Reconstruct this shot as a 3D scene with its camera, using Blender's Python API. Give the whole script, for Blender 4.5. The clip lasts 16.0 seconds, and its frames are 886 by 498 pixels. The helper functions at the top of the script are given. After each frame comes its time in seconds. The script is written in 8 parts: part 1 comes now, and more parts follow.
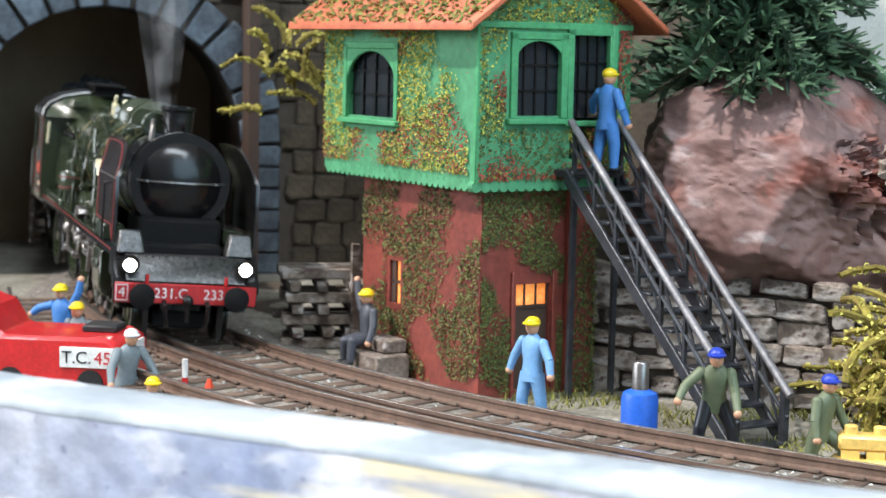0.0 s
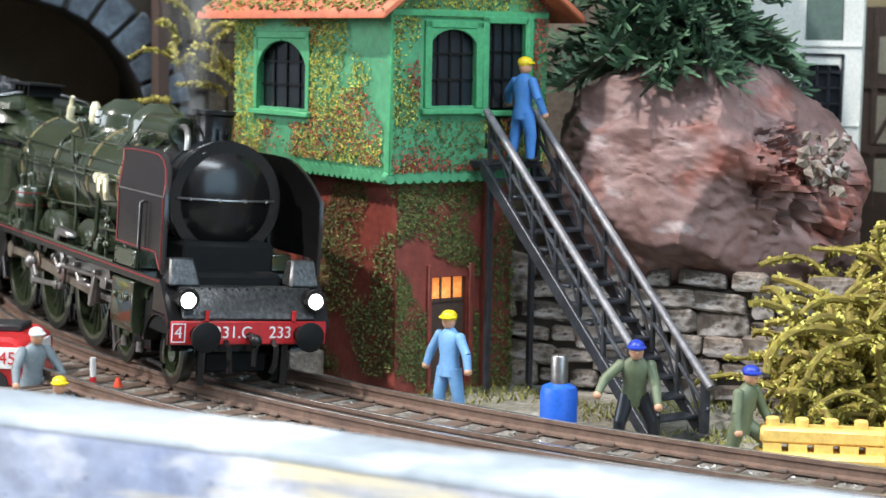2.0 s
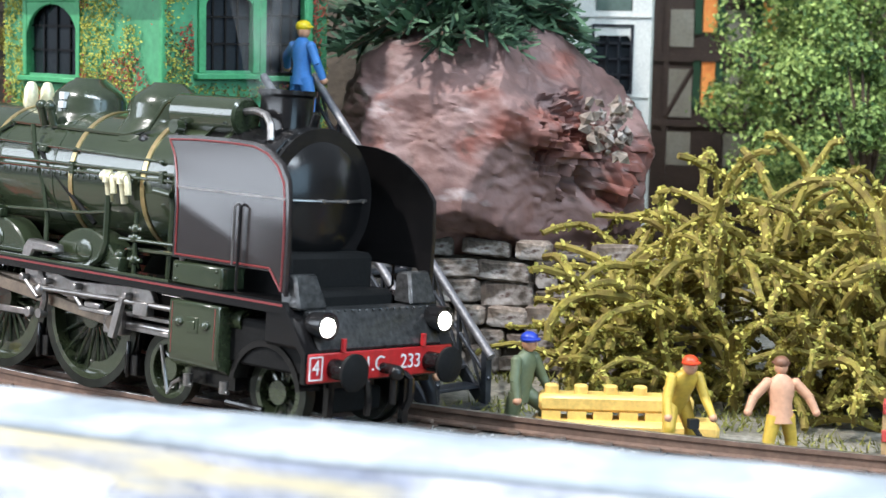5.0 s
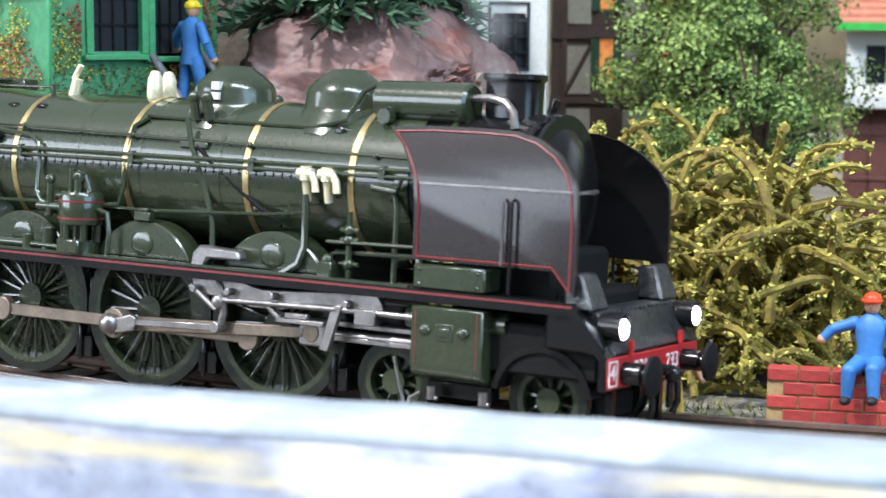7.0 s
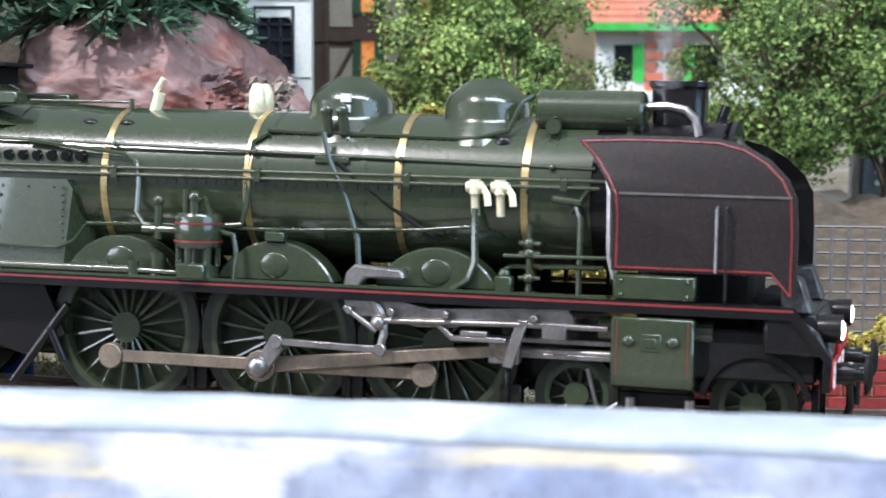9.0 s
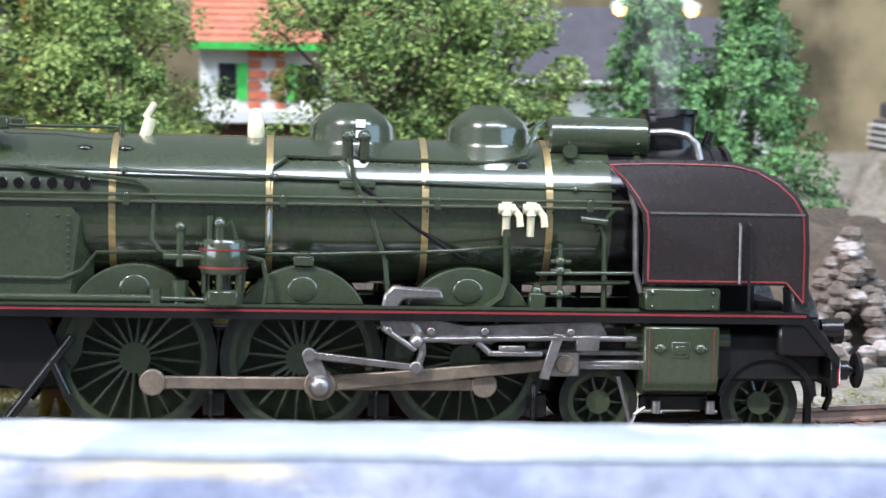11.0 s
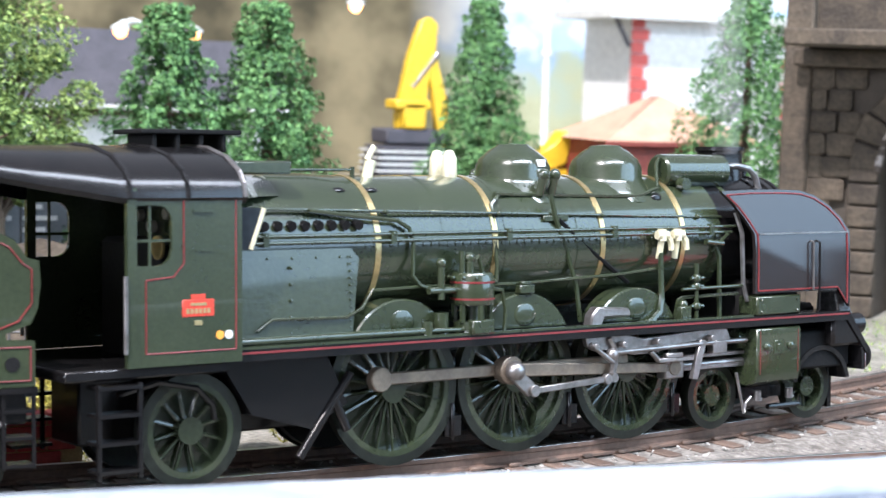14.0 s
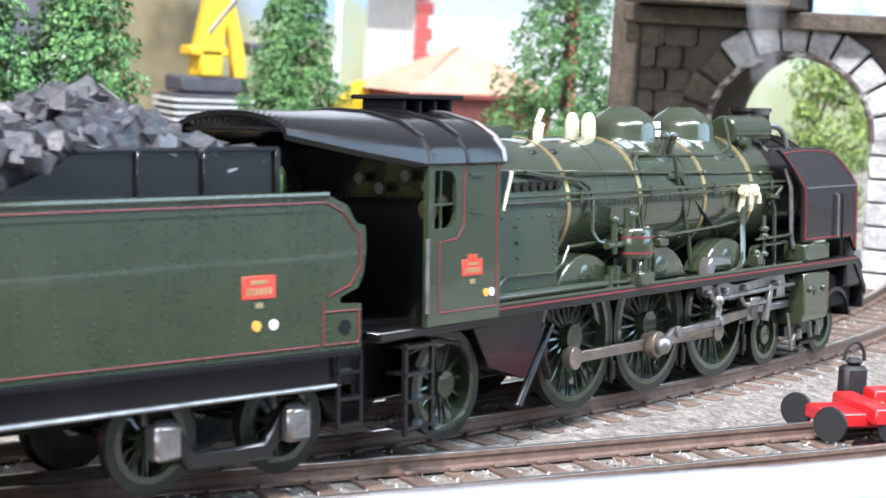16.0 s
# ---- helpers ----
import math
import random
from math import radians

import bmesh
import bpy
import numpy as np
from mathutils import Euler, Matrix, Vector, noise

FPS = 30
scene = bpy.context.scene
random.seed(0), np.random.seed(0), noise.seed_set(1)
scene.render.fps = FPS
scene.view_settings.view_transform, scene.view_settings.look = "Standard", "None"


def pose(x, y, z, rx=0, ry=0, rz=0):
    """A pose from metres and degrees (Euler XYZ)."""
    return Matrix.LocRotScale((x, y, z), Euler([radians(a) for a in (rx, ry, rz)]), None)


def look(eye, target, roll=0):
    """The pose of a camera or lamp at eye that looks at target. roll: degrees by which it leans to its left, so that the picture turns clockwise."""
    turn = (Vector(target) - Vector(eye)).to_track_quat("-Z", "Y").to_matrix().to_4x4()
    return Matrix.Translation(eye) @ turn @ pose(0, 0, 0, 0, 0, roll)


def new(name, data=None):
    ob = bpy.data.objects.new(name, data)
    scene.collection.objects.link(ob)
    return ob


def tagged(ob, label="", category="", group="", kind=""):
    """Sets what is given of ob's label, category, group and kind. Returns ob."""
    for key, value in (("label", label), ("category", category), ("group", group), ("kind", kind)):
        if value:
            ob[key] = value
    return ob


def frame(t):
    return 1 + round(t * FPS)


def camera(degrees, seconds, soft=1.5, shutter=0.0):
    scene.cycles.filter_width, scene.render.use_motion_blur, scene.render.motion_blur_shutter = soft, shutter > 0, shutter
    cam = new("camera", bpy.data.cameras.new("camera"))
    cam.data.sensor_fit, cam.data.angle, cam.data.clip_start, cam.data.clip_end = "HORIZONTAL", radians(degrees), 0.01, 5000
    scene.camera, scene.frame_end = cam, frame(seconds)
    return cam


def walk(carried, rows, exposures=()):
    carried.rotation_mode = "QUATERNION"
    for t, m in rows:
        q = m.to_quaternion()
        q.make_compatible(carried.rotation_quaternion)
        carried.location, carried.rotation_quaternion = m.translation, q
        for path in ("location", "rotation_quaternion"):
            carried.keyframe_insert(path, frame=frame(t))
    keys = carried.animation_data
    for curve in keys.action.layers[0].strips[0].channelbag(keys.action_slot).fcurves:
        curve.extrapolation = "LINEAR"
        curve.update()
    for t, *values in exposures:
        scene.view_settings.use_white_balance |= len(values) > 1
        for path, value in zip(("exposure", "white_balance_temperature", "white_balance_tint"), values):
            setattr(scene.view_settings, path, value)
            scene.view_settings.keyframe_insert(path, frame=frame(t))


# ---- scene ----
MM = 0.001
SECONDS = 16.0


def at(x, y, z=0.0, rx=0, ry=0, rz=0):
    """A pose from millimetres and degrees."""
    return pose(x * MM, y * MM, z * MM, rx, ry, rz)


def aim(x, y, z, pan, tilt, lean):
    """The camera at a place in millimetres, panned clockwise from +y, tilted up, leaning to its left."""
    a, p = radians(pan), radians(tilt)
    way = Vector((math.sin(a) * math.cos(p), math.cos(a) * math.cos(p), math.sin(p)))
    eye = Vector((x, y, z)) * MM
    return look(eye, eye + way, lean)


# ---- camera ----
cam = camera(27.40, SECONDS, 1.4, 0.4)
cam.data.dof.use_dof = True
cam.data.dof.focus_distance = 0.30
cam.data.dof.aperture_fstop = 60.0
walk(cam, [
    (0.0, aim(1.4, -8.7, 62.9, -25.05, -6.29, 1.24)),
    (0.5, aim(1.3, -9.2, 62.7, -24.93, -5.82, 0.98)),
    (1.0, aim(2.6, -9.7, 62.5, -24.60, -5.66, 1.01)),
    (1.5, aim(0.8, -5.9, 62.4, -23.21, -6.08, 1.03)),
    (2.0, aim(-1.1, -2.3, 62.0, -22.40, -6.44, 1.00)),
    (2.5, aim(-0.9, -1.4, 61.5, -21.36, -6.69, 1.25)),
    (3.0, aim(1.4, -4.8, 60.8, -20.56, -6.69, 1.57)),
    (3.5, aim(2.1, -6.1, 59.7, -19.70, -6.55, 1.74)),
    (4.0, aim(0.9, -2.0, 58.6, -18.75, -6.58, 1.75)),
    (4.5, aim(1.3, 2.1, 57.8, -17.83, -6.54, 1.56)),
    (5.0, aim(2.9, 8.3, 57.5, -16.67, -6.68, 1.20)),
    (5.2, aim(3.6, 9.3, 57.6, -16.51, -6.92, 1.00)),
    (7.3, aim(9.6, 8.2, 55.9, -13.37, -7.03, 0.16)),
    (7.5, aim(10.3, 7.0, 55.9, -12.69, -6.93, -0.05)),
    (8.0, aim(8.1, 5.2, 56.2, -10.74, -7.00, -0.27)),
    (8.5, aim(6.8, 2.0, 56.4, -8.94, -7.10, -0.21)),
    (9.0, aim(5.6, -3.3, 57.2, -6.27, -7.11, 0.00)),
    (9.2, aim(4.6, -5.3, 57.5, -5.43, -7.03, 0.07)),
    (11.3, aim(5.4, -12.0, 59.1, 8.07, -6.44, 0.85)),
    (11.5, aim(5.4, -10.0, 59.2, 9.00, -6.37, 0.73)),
    (12.0, aim(2.5, -3.8, 59.2, 10.07, -6.42, 1.36)),
    (12.5, aim(-0.3, -6.0, 58.5, 13.86, -6.32, 1.39)),
    (13.0, aim(-1.1, -8.3, 59.1, 18.65, -6.20, 1.74)),
    (13.5, aim(-3.8, -6.9, 60.2, 20.95, -5.86, 1.62)),
    (14.0, aim(-8.4, -2.0, 60.8, 23.27, -5.57, 2.01)),
    (14.5, aim(-10.3, 8.1, 60.0, 25.65, -5.87, 2.90)),
    (15.0, aim(-15.5, 14.4, 60.7, 26.99, -6.46, 2.88)),
    (15.5, aim(-16.4, 18.9, 60.9, 29.42, -6.75, 3.29)),
    (16.0, aim(-19.1, 24.4, 61.4, 31.36, -6.94, 3.25)),
], [(0.0, -0.16, 6650, 13), (4.0, -0.08, 6450, 13), (8.0, -0.06, 6200, 16), (11.5, 0.04, 6200, 20), (13.0, 0.16, 6250, 20), (16.0, 0.38, 6300, 19)])

# ---- light ----
world = bpy.data.worlds.new("hall_light")
scene.world = world
world.use_nodes = True
background = world.node_tree.nodes["Background"]
background.inputs["Color"].default_value = (0.80, 0.91, 1.0, 1)
# the hall is lit from above: the surroundings fade smoothly towards its dark floor
where, axes_, fade = (world.node_tree.nodes.new("ShaderNode" + k) for k in ("TexCoord", "SeparateXYZ", "MapRange"))
fade.inputs["From Min"].default_value, fade.inputs["From Max"].default_value = -0.5, 0.9
fade.inputs["To Min"].default_value, fade.inputs["To Max"].default_value = 0.06, 0.54
world.node_tree.links.new(where.outputs["Generated"], axes_.inputs["Vector"])
world.node_tree.links.new(axes_.outputs["Z"], fade.inputs["Value"])
world.node_tree.links.new(fade.outputs["Result"], background.inputs["Strength"])

sun = new("spotlight_key", bpy.data.lights.new("spotlight_key", "SUN"))
sun.data.energy, sun.data.angle, sun.data.color = 4.7, radians(2.0), (1.0, 0.97, 0.93)
sun.matrix_world = look((-0.50, -0.42, 0.86), (0, 0, 0))

# overhead fill, an unseen lamp added for boiler sheen and the east end
overhead_fill = new("overhead_fill_lamp", bpy.data.lights.new("overhead_fill_lamp", "AREA"))
overhead_fill.data.shape, overhead_fill.data.size, overhead_fill.data.size_y = "RECTANGLE", 0.7, 0.16
overhead_fill.data.energy, overhead_fill.data.color = 9.5, (0.80, 0.92, 1.0)
overhead_fill.matrix_world = look((0.30, -0.10, 0.72), (0.26, 0.42, 0.0))
hall_window = new("hall_window_light", bpy.data.lights.new("hall_window_light", "AREA"))
hall_window.data.shape, hall_window.data.size, hall_window.data.size_y = "RECTANGLE", 0.90, 0.42
hall_window.data.energy, hall_window.data.color = 10.0, (0.82, 0.92, 1.0)
hall_window.matrix_world = look((-0.98, -0.26, 0.32), (-0.06, 0.12, 0.02))
east_window = new("hall_window_light_east", bpy.data.lights.new("hall_window_light_east", "AREA"))
east_window.data.shape, east_window.data.size, east_window.data.size_y = "RECTANGLE", 0.95, 0.70
east_window.data.energy, east_window.data.color = 9.0, (0.50, 0.79, 1.0)
east_window.matrix_world = look((1.00, -0.30, 0.45), (0.10, 0.28, 0.03))
scene.view_settings.exposure = 0.30


# ---- mesh tools ----
class Shape:
    """Collects vertices and faces in millimetres."""

    def __init__(self):
        self.v, self.f, self.m = [], [], []

    def add(self, verts, faces, slot=0):
        n = len(self.v)
        self.v.extend(verts)
        self.f.extend([tuple(i + n for i in f) for f in faces])
        self.m.extend([slot] * len(faces))
        return self

    def box(self, x0, y0, z0, x1, y1, z1, slot=0, turn=None):
        c = [(x, y, z) for z in (z0, z1) for y in (y0, y1) for x in (x0, x1)]
        if turn is not None:
            c = [tuple(turn @ Vector(p)) for p in c]
        return self.add(c, [(0, 2, 3, 1), (4, 5, 7, 6), (0, 1, 5, 4), (1, 3, 7, 5), (3, 2, 6, 7), (2, 0, 4, 6)], slot)

    def rod(self, a, b, r, r2=None, n=10, slot=0, caps=True):
        a, b = Vector(a), Vector(b)
        r2 = r if r2 is None else r2
        w = (b - a).normalized()
        u = w.orthogonal().normalized()
        v = w.cross(u)
        ring = [(u * math.cos(6.28319 * i / n) + v * math.sin(6.28319 * i / n)) for i in range(n)]
        verts = [tuple(a + d * r) for d in ring] + [tuple(b + d * r2) for d in ring]
        faces = [(i, (i + 1) % n, n + (i + 1) % n, n + i) for i in range(n)]
        if caps:
            faces += [tuple(range(n - 1, -1, -1)), tuple(range(n, 2 * n))]
        return self.add(verts, faces, slot)

    def pipe(self, points, r, n=6, slot=0, taper=None):
        pts = [Vector(p) for p in points]
        verts, faces = [], []
        u = None
        for i, p in enumerate(pts):
            w = (pts[min(i + 1, len(pts) - 1)] - pts[max(i - 1, 0)]).normalized()
            u = w.orthogonal().normalized() if u is None else (u - w * u.dot(w)).normalized()
            v = w.cross(u)
            q = r if taper is None else r * (1 + (taper - 1) * i / (len(pts) - 1))
            verts += [tuple(p + (u * math.cos(6.28319 * k / n) + v * math.sin(6.28319 * k / n)) * q) for k in range(n)]
        for i in range(len(pts) - 1):
            for k in range(n):
                faces.append((i * n + k, i * n + (k + 1) % n, (i + 1) * n + (k + 1) % n, (i + 1) * n + k))
        faces += [tuple(range(n - 1, -1, -1)), tuple(range((len(pts) - 1) * n, len(pts) * n))]
        return self.add(verts, faces, slot)

    def lathe(self, profile, m, n=24, slot=0):
        """A profile of (radius, height) turned about the z axis of m."""
        verts, faces = [], []
        for r, z in profile:
            verts += [tuple(m @ Vector((r * math.cos(6.28319 * k / n), r * math.sin(6.28319 * k / n), z))) for k in range(n)]
        for i in range(len(profile) - 1):
            for k in range(n):
                faces.append((i * n + k, i * n + (k + 1) % n, (i + 1) * n + (k + 1) % n, (i + 1) * n + k))
        faces += [tuple(range(n - 1, -1, -1)), tuple(range((len(profile) - 1) * n, len(profile) * n))]
        return self.add(verts, faces, slot)

    def slab(self, outline, m, depth, slot=0):
        """A flat outline of (a, b) in the x, y plane of m, thick along its z."""
        n = len(outline)
        verts = [tuple(m @ Vector((a, b, 0))) for a, b in outline] + [tuple(m @ Vector((a, b, depth))) for a, b in outline]
        faces = [(i, (i + 1) % n, n + (i + 1) % n, n + i) for i in range(n)]
        faces += [tuple(range(n - 1, -1, -1)), tuple(range(n, 2 * n))]
        return self.add(verts, faces, slot)

    def ball(self, c, r, n=12, rings=8, slot=0, squash=(1, 1, 1)):
        verts = [(c[0], c[1], c[2] - r * squash[2])]
        for j in range(1, rings):
            a = math.pi * j / rings
            for k in range(n):
                b = 6.28319 * k / n
                verts.append((c[0] + r * squash[0] * math.sin(a) * math.cos(b), c[1] + r * squash[1] * math.sin(a) * math.sin(b), c[2] - r * squash[2] * math.cos(a)))
        verts.append((c[0], c[1], c[2] + r * squash[2]))
        last = len(verts) - 1
        faces = [(0, 1 + (k + 1) % n, 1 + k) for k in range(n)]
        for j in range(rings - 2):
            for k in range(n):
                faces.append((1 + j * n + k, 1 + j * n + (k + 1) % n, 1 + (j + 1) * n + (k + 1) % n, 1 + (j + 1) * n + k))
        faces += [(1 + (rings - 2) * n + k, 1 + (rings - 2) * n + (k + 1) % n, last) for k in range(n)]
        return self.add(verts, faces, slot)

    def mesh(self, name, materials, bevel=0.0, angle=38, smooth=True):
        data = bpy.data.meshes.new(name)
        data.from_pydata([(x * MM, y * MM, z * MM) for x, y, z in self.v], [], self.f)
        materials = materials if isinstance(materials, (list, tuple)) else [materials]
        for m in materials:
            data.materials.append(m)
        data.polygons.foreach_set("material_index", self.m)
        bm = bmesh.new()
        bm.from_mesh(data)
        bmesh.ops.recalc_face_normals(bm, faces=bm.faces)
        if bevel:
            edges = [e for e in bm.edges if len(e.link_faces) == 2 and e.calc_face_angle(0) > 0.9]
            bmesh.ops.bevel(bm, geom=edges, offset=bevel * MM, segments=1, affect="EDGES", clamp_overlap=True)
        bm.to_mesh(data)
        bm.free()
        if smooth:
            data.polygons.foreach_set("use_smooth", [True] * len(data.polygons))
            data.set_sharp_from_angle(angle=radians(angle))
        return data


def part(name, shape, material, parent=None, label="", bevel=0.0, m=None, **tags):
    data = shape.mesh(name, material, bevel) if isinstance(shape, Shape) else shape
    ob = new(name, data)
    ob.parent = parent
    if m is not None:
        ob.matrix_basis = m
    return tagged(ob, label, **tags)


def empty(name, m, label, category, **tags):
    ob = new(name)
    ob.empty_display_size = 0.005
    ob.matrix_basis = m
    return tagged(ob, label, category, **tags)


def smooth_arc(cx, cy, r, a0, a1, n):
    return [(cx + r * math.cos(radians(a0 + (a1 - a0) * i / n)), cy + r * math.sin(radians(a0 + (a1 - a0) * i / n))) for i in range(n + 1)]


def panel(shape, x0, z0, x1, z1, holes, y0, y1, slot=0):
    """A wall in the x, z plane between y0 and y1, with openings cut through it."""
    xs = sorted({x0, x1, *[h[0] for h in holes], *[h[2] for h in holes]})
    zs = sorted({z0, z1, *[h[1] for h in holes], *[h[3] for h in holes]})
    n, k = len(xs), len(zs)

    def solid(i, j):
        if not (0 <= i < n - 1 and 0 <= j < k - 1):
            return False
        mx, mz = (xs[i] + xs[i + 1]) / 2, (zs[j] + zs[j + 1]) / 2
        return not any(h[0] < mx < h[2] and h[1] < mz < h[3] for h in holes)

    verts = [(x, y, z) for y in (y0, y1) for z in zs for x in xs]
    b = n * k
    faces = []
    for i in range(n - 1):
        for j in range(k - 1):
            if not solid(i, j):
                continue
            p, q, r, s = j * n + i, j * n + i + 1, (j + 1) * n + i + 1, (j + 1) * n + i
            faces += [(p, q, r, s), (b + s, b + r, b + q, b + p)]
            for (u, v), (di, dj) in (((p, q), (0, -1)), ((q, r), (1, 0)), ((r, s), (0, 1)), ((s, p), (-1, 0))):
                if not solid(i + di, j + dj):
                    faces.append((v, u, b + u, b + v))
    return shape.add(verts, faces, slot)


# ---- materials ----
def material(name, color, rough=0.5, metal=0.0, second=None, scale=250.0, mix=0.5, bump=0.15, fine=1500.0, spread=0.12, coat=0.0, glow=0.0, per_object=0.0, contrast=0.18):
    """A surface of two tones with grain and fine relief; the scales are per metre."""
    m = bpy.data.materials.new(name)
    m.use_nodes = True
    t = m.node_tree
    n, l = t.nodes, t.links
    b = n["Principled BSDF"]
    co = n.new("ShaderNodeTexCoord")
    big = n.new("ShaderNodeTexNoise")
    big.inputs["Scale"].default_value, big.inputs["Detail"].default_value, big.inputs["Roughness"].default_value = scale, 5, 0.62
    small = n.new("ShaderNodeTexNoise")
    small.inputs["Scale"].default_value, small.inputs["Detail"].default_value = fine, 3
    l.new(co.outputs["Object"], big.inputs["Vector"])
    l.new(co.outputs["Object"], small.inputs["Vector"])
    ramp = n.new("ShaderNodeValToRGB")
    second = second or tuple(c * (1 - 2 * spread) for c in color)
    ramp.color_ramp.elements[0].position, ramp.color_ramp.elements[1].position = mix - contrast, mix + contrast
    ramp.color_ramp.elements[0].color, ramp.color_ramp.elements[1].color = (*second, 1), (*color, 1)
    l.new(big.outputs["Fac"], ramp.inputs["Fac"])
    hue = n.new("ShaderNodeHueSaturation")
    l.new(ramp.outputs["Color"], hue.inputs["Color"])
    grain = n.new("ShaderNodeMapRange")
    grain.inputs["From Min"].default_value, grain.inputs["From Max"].default_value = 0.3, 0.7
    grain.inputs["To Min"].default_value, grain.inputs["To Max"].default_value = 1 - spread, 1 + spread
    l.new(small.outputs["Fac"], grain.inputs["Value"])
    if per_object:
        info = n.new("ShaderNodeObjectInfo")
        shift = n.new("ShaderNodeMapRange")
        shift.inputs["To Min"].default_value, shift.inputs["To Max"].default_value = 1 - per_object, 1 + per_object
        l.new(info.outputs["Random"], shift.inputs["Value"])
        times = n.new("ShaderNodeMath")
        times.operation = "MULTIPLY"
        l.new(grain.outputs["Result"], times.inputs[0])
        l.new(shift.outputs["Result"], times.inputs[1])
        l.new(times.outputs["Value"], hue.inputs["Value"])
    else:
        l.new(grain.outputs["Result"], hue.inputs["Value"])
    l.new(hue.outputs["Color"], b.inputs["Base Color"])
    b.inputs["Roughness"].default_value, b.inputs["Metallic"].default_value = rough, metal
    b.inputs["Coat Weight"].default_value = coat
    if bump:
        rise = n.new("ShaderNodeBump")
        rise.inputs["Strength"].default_value, rise.inputs["Distance"].default_value = bump, 0.0004
        l.new(small.outputs["Fac"], rise.inputs["Height"])
        l.new(rise.outputs["Normal"], b.inputs["Normal"])
    if glow:
        l.new(hue.outputs["Color"], b.inputs["Emission Color"])
        b.inputs["Emission Strength"].default_value = glow
    return m


def foliage(name, dark, light, rough=0.7):
    """Flakes whose tone differs from one to the next."""
    m = bpy.data.materials.new(name)
    m.use_nodes = True
    n, l = m.node_tree.nodes, m.node_tree.links
    b = n["Principled BSDF"]
    geo = n.new("ShaderNodeNewGeometry")
    ramp = n.new("ShaderNodeValToRGB")
    ramp.color_ramp.elements[0].color, ramp.color_ramp.elements[1].color = (*dark, 1), (*light, 1)
    l.new(geo.outputs["Random Per Island"], ramp.inputs["Fac"])
    l.new(ramp.outputs["Color"], b.inputs["Base Color"])
    b.inputs["Roughness"].default_value = rough
    return m


LOCO_GREEN = material("loco_green_paint", (0.034, 0.045, 0.023), 0.24, 0.0, (0.024, 0.034, 0.017), 90, bump=0.06, coat=0.7)
LOCO_BLACK = material("loco_black_paint", (0.006, 0.006, 0.0065), 0.22, 0.0, (0.011, 0.010, 0.010), 120, bump=0.04, coat=0.1)
LOCO_BLACK.node_tree.nodes["Principled BSDF"].inputs["Specular IOR Level"].default_value = 0.36
DEFLECTOR = material("smoke_deflector_paint", (0.016, 0.012, 0.012), 0.26, 0.0, (0.020, 0.015, 0.014), 60, bump=0.02, coat=0.1)
SOOT = material("sooty_black", (0.010, 0.010, 0.010), 0.75, bump=0.2)
SOOT.node_tree.nodes["Principled BSDF"].inputs["Specular IOR Level"].default_value = 0.15
RED_LINE = material("red_lining", (0.19, 0.02, 0.02), 0.45, bump=0.02)
RED_BEAM = material("red_buffer_beam", (0.50, 0.02, 0.022), 0.4, bump=0.03)
BRASS = material("brass_band", (0.64, 0.49, 0.24), 0.32, 0.85, bump=0.03)
CREAM = material("pale_brass_fitting", (0.82, 0.76, 0.52), 0.35, 0.25, bump=0.03)
STEEL = material("dull_steel", (0.36, 0.34, 0.33), 0.34, 0.85, (0.20, 0.185, 0.175), 300, bump=0.06)
ROD_STEEL = material("side_rod_steel", (0.25, 0.20, 0.15), 0.42, 0.6, (0.15, 0.12, 0.095), 300, bump=0.06)
TYRE = material("wheel_tyre_steel", (0.034, 0.038, 0.030), 0.28, 0.45, (0.018, 0.020, 0.016), 300, bump=0.06)
APRON = material("scuffed_grey_apron", (0.10, 0.10, 0.10), 0.34, 0.55, (0.03, 0.03, 0.03), 900, bump=0.3)
WHITE = material("white_paint", (0.80, 0.80, 0.78), 0.45, bump=0.03)
ORANGE = material("orange_dot_paint", (0.80, 0.36, 0.05), 0.45, bump=0.03)
PLATE_RED = material("red_number_plate", (0.70, 0.06, 0.03), 0.4, bump=0.03)
LAMP_GLOW = material("headlight_glow", (1.0, 0.97, 0.88), 0.3, glow=18.0, bump=0)
COAL = material("broken_coal", (0.10, 0.10, 0.108), 0.36, 0.0, (0.04, 0.04, 0.044), 700, bump=0.5, coat=0.2)
GLASS_DARK = material("dark_window_glass", (0.02, 0.025, 0.03), 0.12, bump=0.02)
RAIL = material("rusty_rail", (0.21, 0.135, 0.10), 0.5, 0.25, (0.13, 0.085, 0.065), 400, bump=0.2)
RAIL_TOP = material("polished_rail_head", (0.55, 0.53, 0.50), 0.28, 0.9, bump=0.05)
SLEEPER = material("brown_sleeper", (0.16, 0.105, 0.075), 0.7, 0.0, (0.09, 0.06, 0.045), 300, bump=0.4, per_object=0.25)


BALLAST = material("fine_grey_ballast", (0.26, 0.235, 0.205), 0.9, 0.0, (0.10, 0.085, 0.07), 420, bump=1.0, fine=1100, spread=0.4)


# ---- track ----
TRACK = (2.7645e-09, -1.48464e-06, 2.020259e-03, 2.0892e-02)
TRACK_ORIGIN = (23.72, 258.8)
_steps = np.linspace(-560, 460, 2041)
_turn = np.polyval(TRACK, _steps)
_px = np.cumsum(np.cos(_turn)) * 0.5
_py = np.cumsum(np.sin(_turn)) * 0.5
_px += TRACK_ORIGIN[0] - np.interp(0, _steps, _px)
_py += TRACK_ORIGIN[1] - np.interp(0, _steps, _py)


